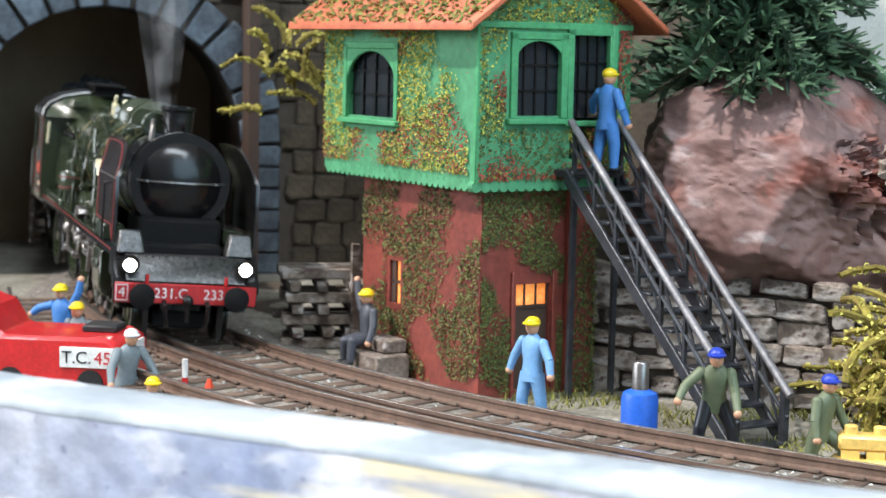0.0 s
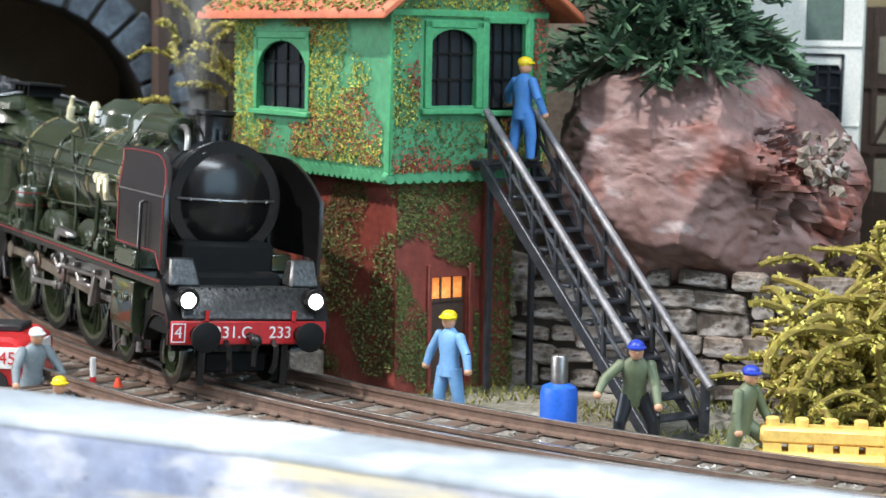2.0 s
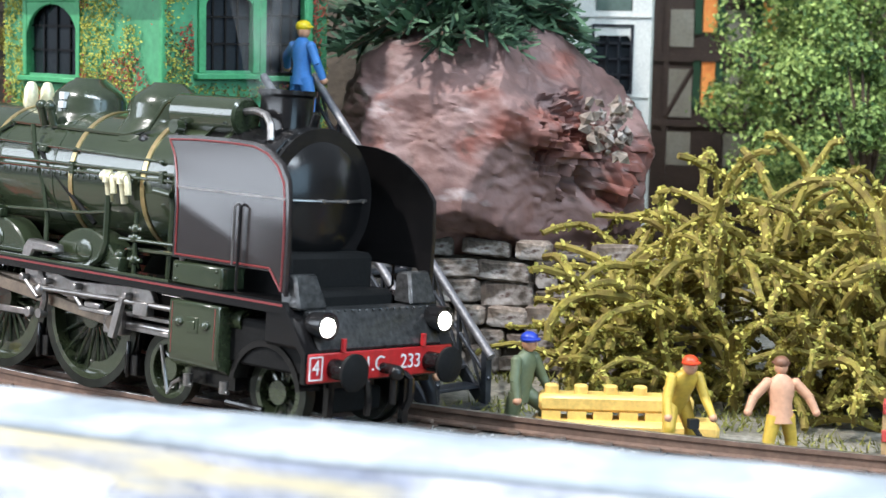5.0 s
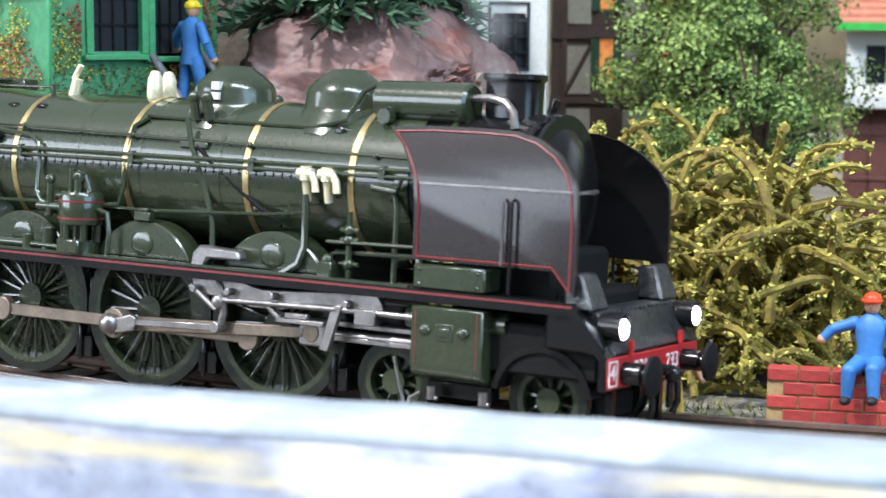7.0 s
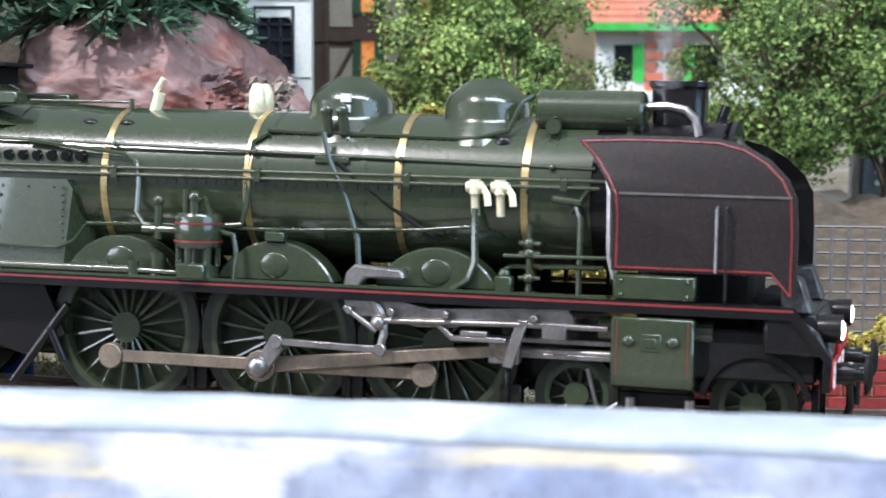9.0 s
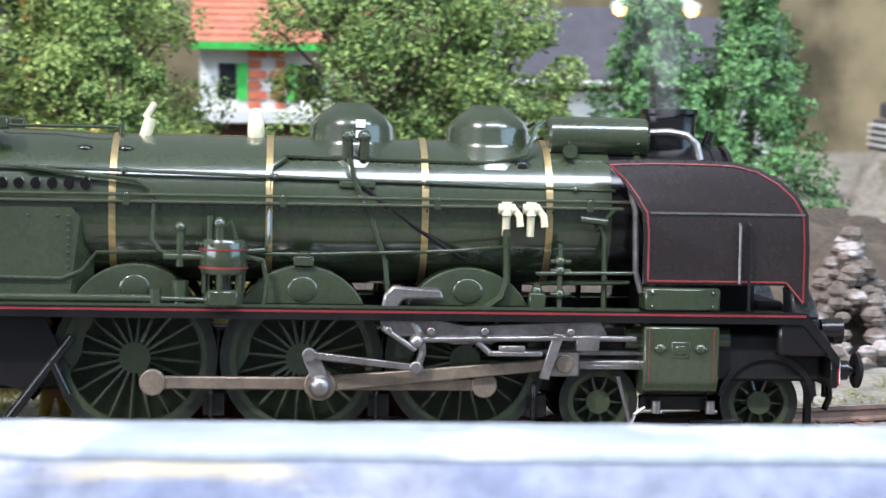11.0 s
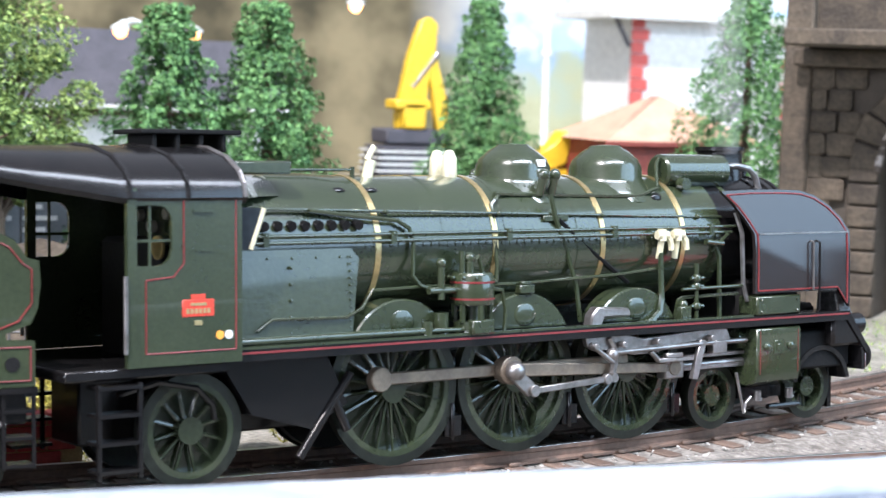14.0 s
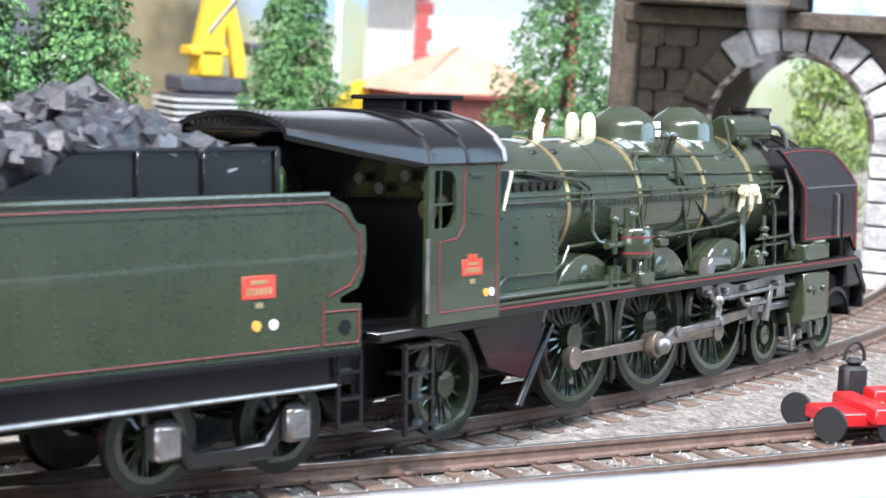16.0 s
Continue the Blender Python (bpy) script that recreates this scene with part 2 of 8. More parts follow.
def main_line(s, aside=0.0):
    """Place and heading on the main line at s millimetres; aside is to its left."""
    a = float(np.interp(s, _steps, _turn))
    return float(np.interp(s, _steps, _px)) - aside * math.sin(a), float(np.interp(s, _steps, _py)) + aside * math.cos(a), a


def siding(s, aside=0.0):
    """The second line: beside the main line at first, then straight on."""
    if s < -105:
        return main_line(s, -21 + aside)
    x0, y0, a0 = main_line(-105, -21)
    b = a0 * math.exp(-(s + 105) / 60.0)
    k = 60.0 * (1 - math.exp(-(s + 105) / 60.0))
    x, y = x0 + (s + 105), y0 + a0 * k * 0.9
    return x - aside * math.sin(b), y + aside * math.cos(b), b


def sweep(line, s0, s1, step, profile):
    """A profile of (aside, height) carried along a line."""
    shape = Shape()
    n = len(profile)
    count = int((s1 - s0) / step) + 1
    verts, faces = [], []
    for i in range(count):
        s = s0 + step * i
        for a, z in profile:
            x, y, _ = line(s, a)
            verts.append((x, y, z))
    for i in range(count - 1):
        for k in range(n):
            faces.append((i * n + k, i * n + (k + 1) % n, (i + 1) * n + (k + 1) % n, (i + 1) * n + k))
    faces += [tuple(range(n - 1, -1, -1)), tuple(range((count - 1) * n, count * n))]
    return shape.add(verts, faces)


def rail_profile(c):
    return [(c - 1.1, -2.6), (c + 1.1, -2.6), (c + 1.1, -2.2), (c + 0.3, -1.9), (c + 0.3, -0.9), (c + 0.55, -0.7), (c + 0.55, -0.03), (c - 0.55, -0.03), (c - 0.55, -0.7), (c - 0.3, -0.9), (c - 0.3, -1.9), (c - 1.1, -2.2)]


def head_profile(c):
    return [(c - 0.5, -0.1), (c + 0.5, -0.1), (c + 0.45, 0.0), (c - 0.45, 0.0)]


def railway(name, line, s0, s1, label, skip=()):
    track = empty(name, at(0, 0, 0), label, "railway track", kind="structure")
    for c in (-8.25, 8.25):
        rail = part("rail", sweep(line, s0, s1, 6, rail_profile(c)), RAIL, track)
        part("rail_head", sweep(line, s0, s1, 6, head_profile(c)), RAIL_TOP, rail, "worn bright rail head")
    crown = -3.05 if not skip else -3.12
    bed = sweep(line, s0, s1, 6, [(-26, -6.0), (26, -6.0), (26, -4.7), (18, crown), (9, crown + 0.1), (0, crown), (-9, crown + 0.1), (-18, crown), (-26, -4.7)])
    part("ballast_bed", bed, BALLAST, track, "pale grey ballast bed between the sleepers")
    tie = Shape().box(-1.6, -15, -4.4, 1.6, 15, -2.62)
    for c in (-8.25, 8.25):
        tie.box(-1.0, c - 2.0, -2.62, 1.0, c - 1.1, -1.9).box(-1.0, c + 1.1, -2.62, 1.0, c + 2.0, -1.9)
    data = tie.mesh("sleeper", SLEEPER, 0.2)
    s = s0 + 3
    while s < s1:
        if not any(a < s < b for a, b in skip):
            x, y, a = line(s)
            part("sleeper", data, SLEEPER, track, m=at(x, y, 0, 0, 0, math.degrees(a)))
        s += 7.6
    return track


# ---- train ----
def spoked_wheel(r, spokes, hub, rim, width, weight=False):
    """A wheel in the x, z plane about the origin; its outer face looks to -y."""
    tyre, centre = Shape(), Shape()
    m = pose(0, 0, 0, 90)
    tyre.lathe([(r - rim, 0), (r, 0), (r, width * 0.75), (r + 0.5, width * 0.8), (r + 0.5, width), (r - rim, width), (r - rim, 0)], m, 40)
    centre.lathe([(r - 2.0 * rim, 0.25), (r - rim, 0.25), (r - rim, width), (r - 2.0 * rim, width), (r - 2.0 * rim, 0.25)], m, 40)
    centre.lathe([(0.01, -0.5), (hub, -0.5), (hub, width), (0.01, width)], m, 20)
    spoke = Shape().rod((hub * 0.8, -width * 0.42, 0), (r - 1.6 * rim, -width * 0.42, 0), 0.34, 0.2, 6)
    if weight:
        pts = [((r - 1.7 * rim) * math.cos(radians(a)), (r - 1.7 * rim) * math.sin(radians(a))) for a in range(38, 147, 9)]
        pts += [(r * 0.60 * math.cos(radians(a)) , r * 0.62 * math.sin(radians(a)) + 0.9) for a in range(132, 47, -14)]
        centre.slab(pts, pose(0, 0, 0, 90) @ Matrix.Translation((0, 0, 0.1)), width * 0.7)
    return tyre, centre, spoke


def wheelset(name, parent, x, r, gauge, spokes, hub, rim, weight=False, label=""):
    axle = part(name, Shape().rod((0, -gauge, 0), (0, gauge, 0), 1.2), LOCO_BLACK, parent, label)
    tyre, centre, spoke = spoked_wheel(r, spokes, hub, rim, 2.4, weight)
    spoke = spoke.mesh("spoke", LOCO_GREEN)
    tyre, centre = tyre.mesh("tyre", TYRE), centre.mesh("wheel_centre", LOCO_GREEN)
    for side in (1, -1):
        turn = at(0, -8.0, 0) if side == 1 else at(0, 8.0, 0, 0, 0, 180)
        part("tyre", tyre, TYRE, axle, m=turn)
        part("wheel_centre", centre, LOCO_GREEN, axle, m=turn)
        for k in range(spokes):
            part("spoke", spoke, LOCO_GREEN, axle, m=turn @ pose(0, 0, 0, 0, 360.0 * k / spokes, 0))
    return axle


CRANK = 4.3
DRIVER_R, BOGIE_R, TRAIL_R, TENDER_R = 11.4, 5.4, 7.8, 6.4
CYL_Z = 11.4


# dial white dimmed in its colour, standing for the shade inside the cab
PANEL_GREY = material("dimmed_dial_face", (0.30, 0.28, 0.22), 0.5, bump=0.05)


def locomotive():
    loco = empty("steam_locomotive", at(0, 0, 0), "dark green and black express steam locomotive model on the rails", "locomotive")
    # boiler
    b = Shape()
    m = pose(0, 0, 0, 0, 90) 
    ax = Matrix.Translation((0, 0, 33.0)) @ m
    b.lathe([(0.01, -57), (11.6, -57), (11.5, -36), (11.1, -31), (11.0, 45.5), (0.01, 45.5)], ax, 48)
    boiler = part("boiler", b, LOCO_GREEN, loco, "glossy dark green boiler")
    for x in (-27.6, -5.0, 17.8, 36.2):
        part("boiler_band", Shape().lathe([(10.8, x - 0.5), (11.2, x - 0.5), (11.2, x + 0.5), (10.8, x + 0.5)], ax, 48), BRASS, boiler, "thin brass boiler band")
    for x in (-15.0, -2.6, 12.6):
        part("plate_joint", Shape().lathe([(10.8, x - 0.35), (11.14, x - 0.35), (11.14, x + 0.35), (10.8, x + 0.35)], ax, 48), LOCO_GREEN, boiler, "narrow green boiler strap")
    for side in (-1, 1):
        rivets = Shape()
        for k in range(44):
            rivets.ball((-30 + k * 1.55, side * 11.0, 33.4), 0.27, 6, 4, squash=(0.8, 1, 1.7))
        part("rivet_strip", rivets, LOCO_GREEN, boiler)
    # smokebox
    s = Shape()
    s.lathe([(0.01, 45.5), (10.7, 45.5), (10.7, 61.5), (11.0, 61.6), (11.0, 63.0), (10.2, 63.4), (0.01, 63.4)], ax, 48)
    smokebox = part("smokebox", s, LOCO_BLACK, loco, "matt black smokebox")
    door = Shape().lathe([(9.5, 63.3), (9.4, 63.9), (8.7, 64.7), (6.6, 65.9), (3.4, 66.7), (0.01, 66.9)], ax, 44)
    door.lathe([(9.4, 63.2), (10.0, 63.3), (10.0, 63.8), (9.4, 63.9)], ax, 44)
    for a in range(0, 360, 30):
        c, q = math.cos(radians(a)), math.sin(radians(a))
        door.rod((63.3, 9.5 * c, 33 + 9.5 * q), (64.4, 10.1 * c, 33 + 10.1 * q), 0.38, n=6)
    door = part("smokebox_door", door, LOCO_BLACK, smokebox, "domed black smokebox door")
    bar = Shape().pipe([(64.6 + 3.2 * (1 - (y / 9.6) ** 2), y, 33.2) for y in np.linspace(-9.6, 9.6, 13)], 0.22)
    for y in (-7.5, -2.5, 2.5, 7.5):
        bar.rod((63.6, y, 33.2), (64.9 + 3.2 * (1 - (y / 9.6) ** 2), y, 33.2), 0.32)
    part("door_handrail", bar, STEEL, smokebox, "polished steel handrail")
    bolts = Shape()
    for k in range(32):
        a = 6.28319 * k / 32
        bolts.ball((63.1, 10.6 * math.cos(a), 33 + 10.6 * math.sin(a)), 0.33, 6, 4)
    part("bolt_ring", bolts, LOCO_BLACK, smokebox)
    part("smokebox_saddle", Shape().box(52, -9.0, 14, 68, 9.0, 25.5).box(68, -8.6, 15, 73, 8.6, 20.5), SOOT, loco, "sooty black smokebox saddle", bevel=0.8)
    for z in (12.8, 18.2):
        part("smokebox_strap", Shape().lathe([(10.5, 45.6 + z), (10.95, 45.6 + z), (10.95, 46.3 + z), (10.5, 46.3 + z)], ax, 40), LOCO_BLACK, smokebox)
    # chimney: long oval
    c = Shape()
    ring = []
    for z, g in ((42.0, 1.05), (43.2, 0.95), (48.2, 0.98), (48.6, 1.08), (49.3, 1.08), (49.3, 0.92), (46.0, 0.85)):
        ring.append([(56.0 + 4.0 * g * math.copysign(abs(math.cos(q)) ** 0.75, math.cos(q)), 3.5 * g * math.copysign(abs(math.sin(q)) ** 0.6, math.sin(q)), z) for q in np.linspace(0, 6.28319, 24, endpoint=False)])
    verts = [p for r in ring for p in r]
    faces = [(i * 24 + k, i * 24 + (k + 1) % 24, (i + 1) * 24 + (k + 1) % 24, (i + 1) * 24 + k) for i in range(6) for k in range(24)] + [tuple(range(144, 168))]
    part("chimney", c.add(verts, faces), LOCO_BLACK, loco, "short wide black chimney")
    # domes
    for x, kind in ((7.3, "steam_dome"), (28.0, "sand_dome")):
        d = Shape().lathe([(9.0, 39.6), (7.9, 41.6), (6.9, 42.8), (6.45, 43.6), (6.3, 45.6), (5.7, 46.8), (4.2, 48.1), (2.9, 48.9), (2.6, 49.25), (0.01, 49.4)], Matrix.Translation((x, 0, 0)), 32)
        dome = part(kind, d, LOCO_GREEN, loco, "round glossy green dome")
        if kind == "steam_dome":
            # two small white squares, one above the other, on the dome's right side
            part("dome_square", Shape().box(-0.7, -6.75, 44.0, 0.7, -6.0, 45.1), WHITE, dome, "small white square on the dome", m=at(x + 1.0, 0, 0))
            part("dome_square", Shape().box(-0.7, -6.6, 45.5, 0.7, -5.6, 46.7), WHITE, dome, "small white square on the dome", m=at(x + 1.0, 0, 0))
    # feedwater tank
    t = Shape().lathe([(0.01, 36.5), (2.6, 36.5), (3.0, 36.9), (3.0, 51.4), (2.6, 51.8), (0.01, 51.8)], Matrix.Translation((0, -4.2, 44.8)) @ m, 24)
    tank = part("feedwater_tank", t, LOCO_GREEN, loco, "small green cylinder tank beside the chimney")
    q = Shape()
    for x in (39.5, 50.0):
        q.rod((x, -5, 42), (x, -7.2, 40.6), 0.7).rod((x, -4.2, 46), (x, -6.9, 43.5), 0.5)
    q.lathe([(0.01, -0.8), (1.1, -0.8), (1.1, 0.8), (0.01, 0.8)], Matrix.Translation((39.5, -7.6, 42.6)) @ pose(0, 0, 0, 90), 12)
    part("tank_bracket", q, LOCO_GREEN, tank)
    part("exhaust_pipe", Shape().pipe([(51.5, -4.6, 45.6), (55, -5.2, 45.8), (57.6, -5.7, 45.3), (59, -6.0, 44.0), (59.6, -6.3, 41.6)], 0.6, 8), STEEL, loco, "bright curved pipe")
    part("round_lamp_bracket", Shape().rod((61.5, 0, 43), (62.6, 0, 46), 0.7), LOCO_BLACK, smokebox)
    # running boards with valance
    for side in (-1, 1):
        r = Shape()
        r.box(-57, side * 15.6 - 0.01, 17.7, 74, side * 9.5, 19.4)
        r.slab([(74, 19.4), (79.2, 12.8), (79.2, 11.2), (73.6, 17.7)], Matrix(((1, 0, 0, 0), (0, 0, -1, side * 15.6), (0, 1, 0, 0), (0, 0, 0, 1))), side * 3.0)
        board = part("running_board", r, LOCO_BLACK, loco, "black running board with a red lined edge")
        part("red_lining", Shape().box(-57, side * 15.68, 18.75, 74, side * 15.5, 19.08), RED_LINE, board)
        part("edge_angle", Shape().box(-57, side * 15.64, 19.4, 49, side * 14.9, 19.8), LOCO_GREEN, board)
        # splashers
        for x in (-24.14, 0, 24.14):
            arc = [(x + 9.96 * math.cos(radians(a)), 15.3 + 9.96 * math.sin(radians(a))) for a in range(25, 156, 5)]
            sp = Shape().slab(arc, Matrix(((1, 0, 0, 0), (0, 0, -1, side * 12.4), (0, 1, 0, 0), (0, 0, 0, 1))), side * 4.4)
            sp = part("wheel_splasher", sp, LOCO_GREEN, loco, "rounded green wheel splasher", bevel=0.25)
            part("splasher_plate", Shape().ball((x, side * 12.45, 21.8), 2.2, 18, 8, squash=(1, 0.12, 0.85)), LOCO_GREEN, sp)
        # smoke deflector
        def bend(z):
            return side * (15.5 - (0.0 if z < 33.9 else (z - 33.9) * 0.36))
        out = [(49.5, 23.4), (49.5, 31), (49.2, 33.9), (47.8, 36.4), (46.0, 39.0), (43.6, 41.3), (50, 41.6), (58, 41.6), (63.4, 41.4), (67.0, 40.5), (70.2, 38.7), (72.6, 36.4), (73.9, 33.9), (74.2, 29), (74.2, 20.2), (71.4, 23.4)]
        verts = [(x, bend(z), z) for x, z in out] + [(x, bend(z) - side * 0.6, z) for x, z in out]
        n = len(out)
        low, high = [0, 1, 2, 12, 13, 14, 15], [2, 3, 4, 5, 6, 7, 8, 9, 10, 11, 12]
        faces = [tuple(low), tuple(high), tuple(i + n for i in reversed(low)), tuple(i + n for i in reversed(high))] + [(i, (i + 1) % n, n + (i + 1) % n, n + i) for i in range(n)]
        d = part("smoke_deflector", Shape().add(verts, faces), DEFLECTOR, loco, "dark smoke deflector plate with a thin red border")
        inner = [(x, bend(z) - side * 0.68, z) for x, z in out]
        part("inner_sheet", Shape().add(inner + [(x, y - side * 0.12, z) for x, y, z in inner], faces), LOCO_BLACK, d, "black inner face")
        edge = [(x * 0.94 + 61 * 0.06, z * 0.94 + 31 * 0.06) for x, z in out]
        line = Shape()
        for i in range(n):
            (xa, za), (xb, zb) = edge[i], edge[(i + 1) % n]
            line.rod((xa, bend(za) + side * 0.05, za), (xb, bend(zb) + side * 0.05, zb), 0.16, n=5)
        part("red_border", line, RED_LINE, d)
        part("crease_strip", Shape().box(50.3, side * 15.45, 33.7, 73.3, side * 15.7, 34.0), STEEL, d)
        part("grab_rail", Shape().pipe([(65.0, side * 15.6, 32.4), (65.0, side * 16.4, 32.1), (65.0, side * 16.4, 20.0), (65.0, side * 15.6, 19.6)], 0.24), LOCO_BLACK, d)
        part("grab_rail", Shape().pipe([(63.6, side * 15.6, 32.4), (63.6, side * 16.2, 32.1), (63.6, side * 16.2, 23.6)], 0.2), STEEL, d)
        # cylinder casing
        cy = Shape()
        prof = [(-15.8, 17.2), (-15.8, 9.4), (-15.2, 7.8), (-13.4, 6.9), (-8.0, 6.9), (-8.0, 17.2)]
        verts = [(x, side * abs(y), z) for x in (49.8, 61.0) for y, z in prof]
        k = len(prof)
        cy.add(verts, [(i, (i + 1) % k, k + (i + 1) % k, k + i) for i in range(k)] + [tuple(range(k)), tuple(range(k, 2 * k))])
        cy = part("cylinder_casing", cy, LOCO_GREEN, loco, "green cylinder casing with orange lining", bevel=0.25)
        part("upper_casing", Shape().box(49.8, side * 15.7, 19.5, 61.0, side * 11, 22.9), LOCO_GREEN, cy, bevel=0.3)
        ln = Shape()
        for x in (50.6, 60.2):
            ln.box(x - 0.06, side * 15.84, 9.2, x + 0.06, side * 15.7, 16.8)
        part("orange_lining", ln, RED_LINE, cy)
        vs = Shape()
        for x in (52.2, 58.2):
            vs.ball((x, side * 15.9, 14.0), 0.85, 10, 6, squash=(1, 0.6, 0.9))
            vs.rod((x - 0.9, side * 16.0, 14.0), (x + 0.9, side * 16.0, 14.0), 0.24)
        vs.box(53.9, side * 15.95, 12.6, 56.6, side * 15.75, 15.0).box(54.5, side * 16.1, 13.2, 56.0, side * 15.9, 14.4)
        for x in (50.9, 59.9):
            for z in (20.2, 22.2):
                vs.ball((x, side * 15.75, z), 0.3, 6, 4)
        part("casing_fitting", vs, LOCO_GREEN, cy, bevel=0.1)
        for x in (52.3, 60.4):
            part("drain_cock", Shape().rod((x, side * 13.5, 6), (x, side * 13.5, 4.2), 0.7).rod((x, side * 13.5, 4.4), (x + 1, side * 13.5, 4.4), 0.3), STEEL, cy)
        part("drain_pipe", Shape().pipe([(50.6, side * 13.5, 5), (49, side * 13.8, 4), (48.4, side * 14, 2.4), (46.4, side * 14, 9.6)], 0.28), STEEL, cy)
        part("valve_chest", Shape().rod((47.6, side * 12, 15.2), (63.2, side * 12, 15.2), 1.7, n=16), LOCO_GREEN, cy)
        # slide bars and valve gear
        for z in (12.6, 10.5):
            part("slide_bar", Shape().box(31.0, side * 12.6, z, 51, side * 11.6, z + 0.7), STEEL, loco, "grey steel slide bar", bevel=0.1)
        g = Shape()
        g.slab([(11.2, 17.6), (20, 17.7), (24, 16.9), (30, 17.2), (37, 17.6), (43.6, 17.7), (44.6, 15.8), (41.4, 14.6), (37, 15.7), (31, 15.5), (27.5, 14.3), (22, 14.2), (17, 15.3), (13.4, 15.3), (11.6, 16.2)], Matrix(((1, 0, 0, 0), (0, 0, -1, side * 14.4), (0, 1, 0, 0), (0, 0, 0, 1))), side * 1.1)
        part("gear_bracket", g, STEEL, loco, "greyish cast valve gear bracket", bevel=0.12)
        g = Shape()
        g.slab([(36.6, 16.0), (38.1, 15.8), (36.0, 9.2), (34.6, 9.4)], Matrix(((1, 0, 0, 0), (0, 0, -1, side * 15.2), (0, 1, 0, 0), (0, 0, 0, 1))), side * 0.9)
        part("combination_lever", g, STEEL, loco, bevel=0.1)
        g = Shape()
        g.box(27.0, side * 15.2, 12.6, 35, side * 14.1, 13.3).box(28.6, side * 15.3, 13.3, 32.4, side * 14.2, 14.1).box(40, side * 14.8, 13.4, 43.4, side * 13.2, 15.6)
        g.rod((25.4, side * 14.6, 14.6), (27.4, side * 14.6, 12.9), 0.45)
        for x in (12.4, 18.6, 26.4, 39.0):
            g.rod((x, side * 15.9, 16.2), (x, side * 14.2, 16.2), 0.55, n=8)
        part("guide_block", g, STEEL, loco, bevel=0.12)
        part("expansion_link", Shape().ball((16.6, side * 14.8, 14.6), 1.15, 10, 6).pipe([(16.0, side * 14.6, 17.4), (17.2, side * 14.6, 15.4), (17.4, side * 14.6, 13.0), (16.8, side * 14.6, 10.8)], 0.6, 6).rod((16.8, side * 14.0, 10.8), (16.8, side * 15.4, 10.8), 0.8, n=10).rod((11.6, side * 15.2, 16.6), (16.4, side * 15.2, 13.4), 0.4), STEEL, loco)
        g = Shape().rod((17.2, side * 14.9, 14.9), (37, side * 14.9, 15.3), 0.42).rod((37, side * 14.6, 15.3), (49, side * 13.8, 15.2), 0.45)
        part("radius_rod", g, STEEL, loco)
        part("reverser_bracket", Shape().slab([(11.4, 19.4), (11.8, 21.4), (13.0, 22.6), (20.0, 22.2), (20.4, 20.8), (14.6, 20.8), (13.8, 19.4)], Matrix(((1, 0, 0, 0), (0, 0, -1, side * 15.4), (0, 1, 0, 0), (0, 0, 0, 1))), side * 2.2), STEEL, loco, "pale grey reversing bracket", bevel=0.3)
        # hand rails and pipework along the boiler
        for z, x0, x1, o in ((35.2, -57, 48, 12.0), (34.2, -52, 47, 12.0), (39.4, -57, 46, 10.6)):
            h = Shape().rod((x0, side * o, z), (x1, side * (o - (0 if z < 36 else 0.3)), z - (2.6 if z > 36 else 0)), 0.27, n=8)
            h = part("boiler_handrail", h, LOCO_GREEN, boiler)
            for x in np.linspace(x0 + 9, x1 - 6, 5) if z != 34.2 else ():
                drop_ = 2.6 * (x - x0) / (x1 - x0) if z > 36 else 0.0
                kn = Shape().rod((x, side * (o - 2.2), z - drop_ - 0.3), (x, side * (o + 0.2), z - drop_), 0.26).ball((x, side * o, z - drop_), 0.5, 8, 5)
                if z < 36:
                    kn.box(x - 0.5, side * (o + 0.35), z - 1.5, x + 0.5, side * (o - 0.5), z + 0.5)
                part("handrail_knob", kn, LOCO_GREEN, h)
        part("injector_pipe", Shape().pipe([(-40, side * 11.0, 38.9), (-34, side * 11.0, 38.2), (-24.2, side * 11.2, 37.2), (-22.2, side * 11.5, 36.0), (-21.6, side * 11.8, 34), (-21.8, side * 12.0, 28.8), (-20.6, side * 12.3, 27.2), (-18.6, side * 12.8, 26.6)], 0.34), LOCO_GREEN, boiler)
        part("long_pipe", Shape().pipe([(-50, side * 12.9, 21.6), (-47.4, side * 12.9, 23.2), (-34.5, side * 12.8, 23.0), (-31.6, side * 12.6, 24.2), (-29.6, side * 12.4, 26.8), (-20, side * 12.0, 27.0), (0, side * 11.6, 26.8), (22, side * 11.4, 27.6), (30, side * 12.0, 28.4)], 0.26), LOCO_GREEN, boiler)
        part("slanting_pipe", Shape().pipe([(8.5, side * 10.6, 37), (12, side * 10.7, 34), (20, side * 10.6, 28.6), (24, side * 10.4, 26.0)], 0.4), SOOT, boiler)
        part("lower_pipe", Shape().pipe([(33.4, side * 12, 20), (34.2, side * 12, 22.8), (35, side * 12.2, 23.1), (48, side * 12.6, 23.4)], 0.34).rod((34, side * 13.2, 24.6), (48.5, side * 13.2, 24.8), 0.3), LOCO_GREEN, boiler)
        part("dome_pipe", Shape().pipe([(-2.6, side * 8.6, 40.8), (-4.6, side * 9.4, 39.4), (-4.9, side * 10.4, 36), (-4.9, side * 11.4, 30), (-5.4, side * 11.8, 27.4), (-9, side * 12.2, 27)], 0.4), LOCO_GREEN, boiler)
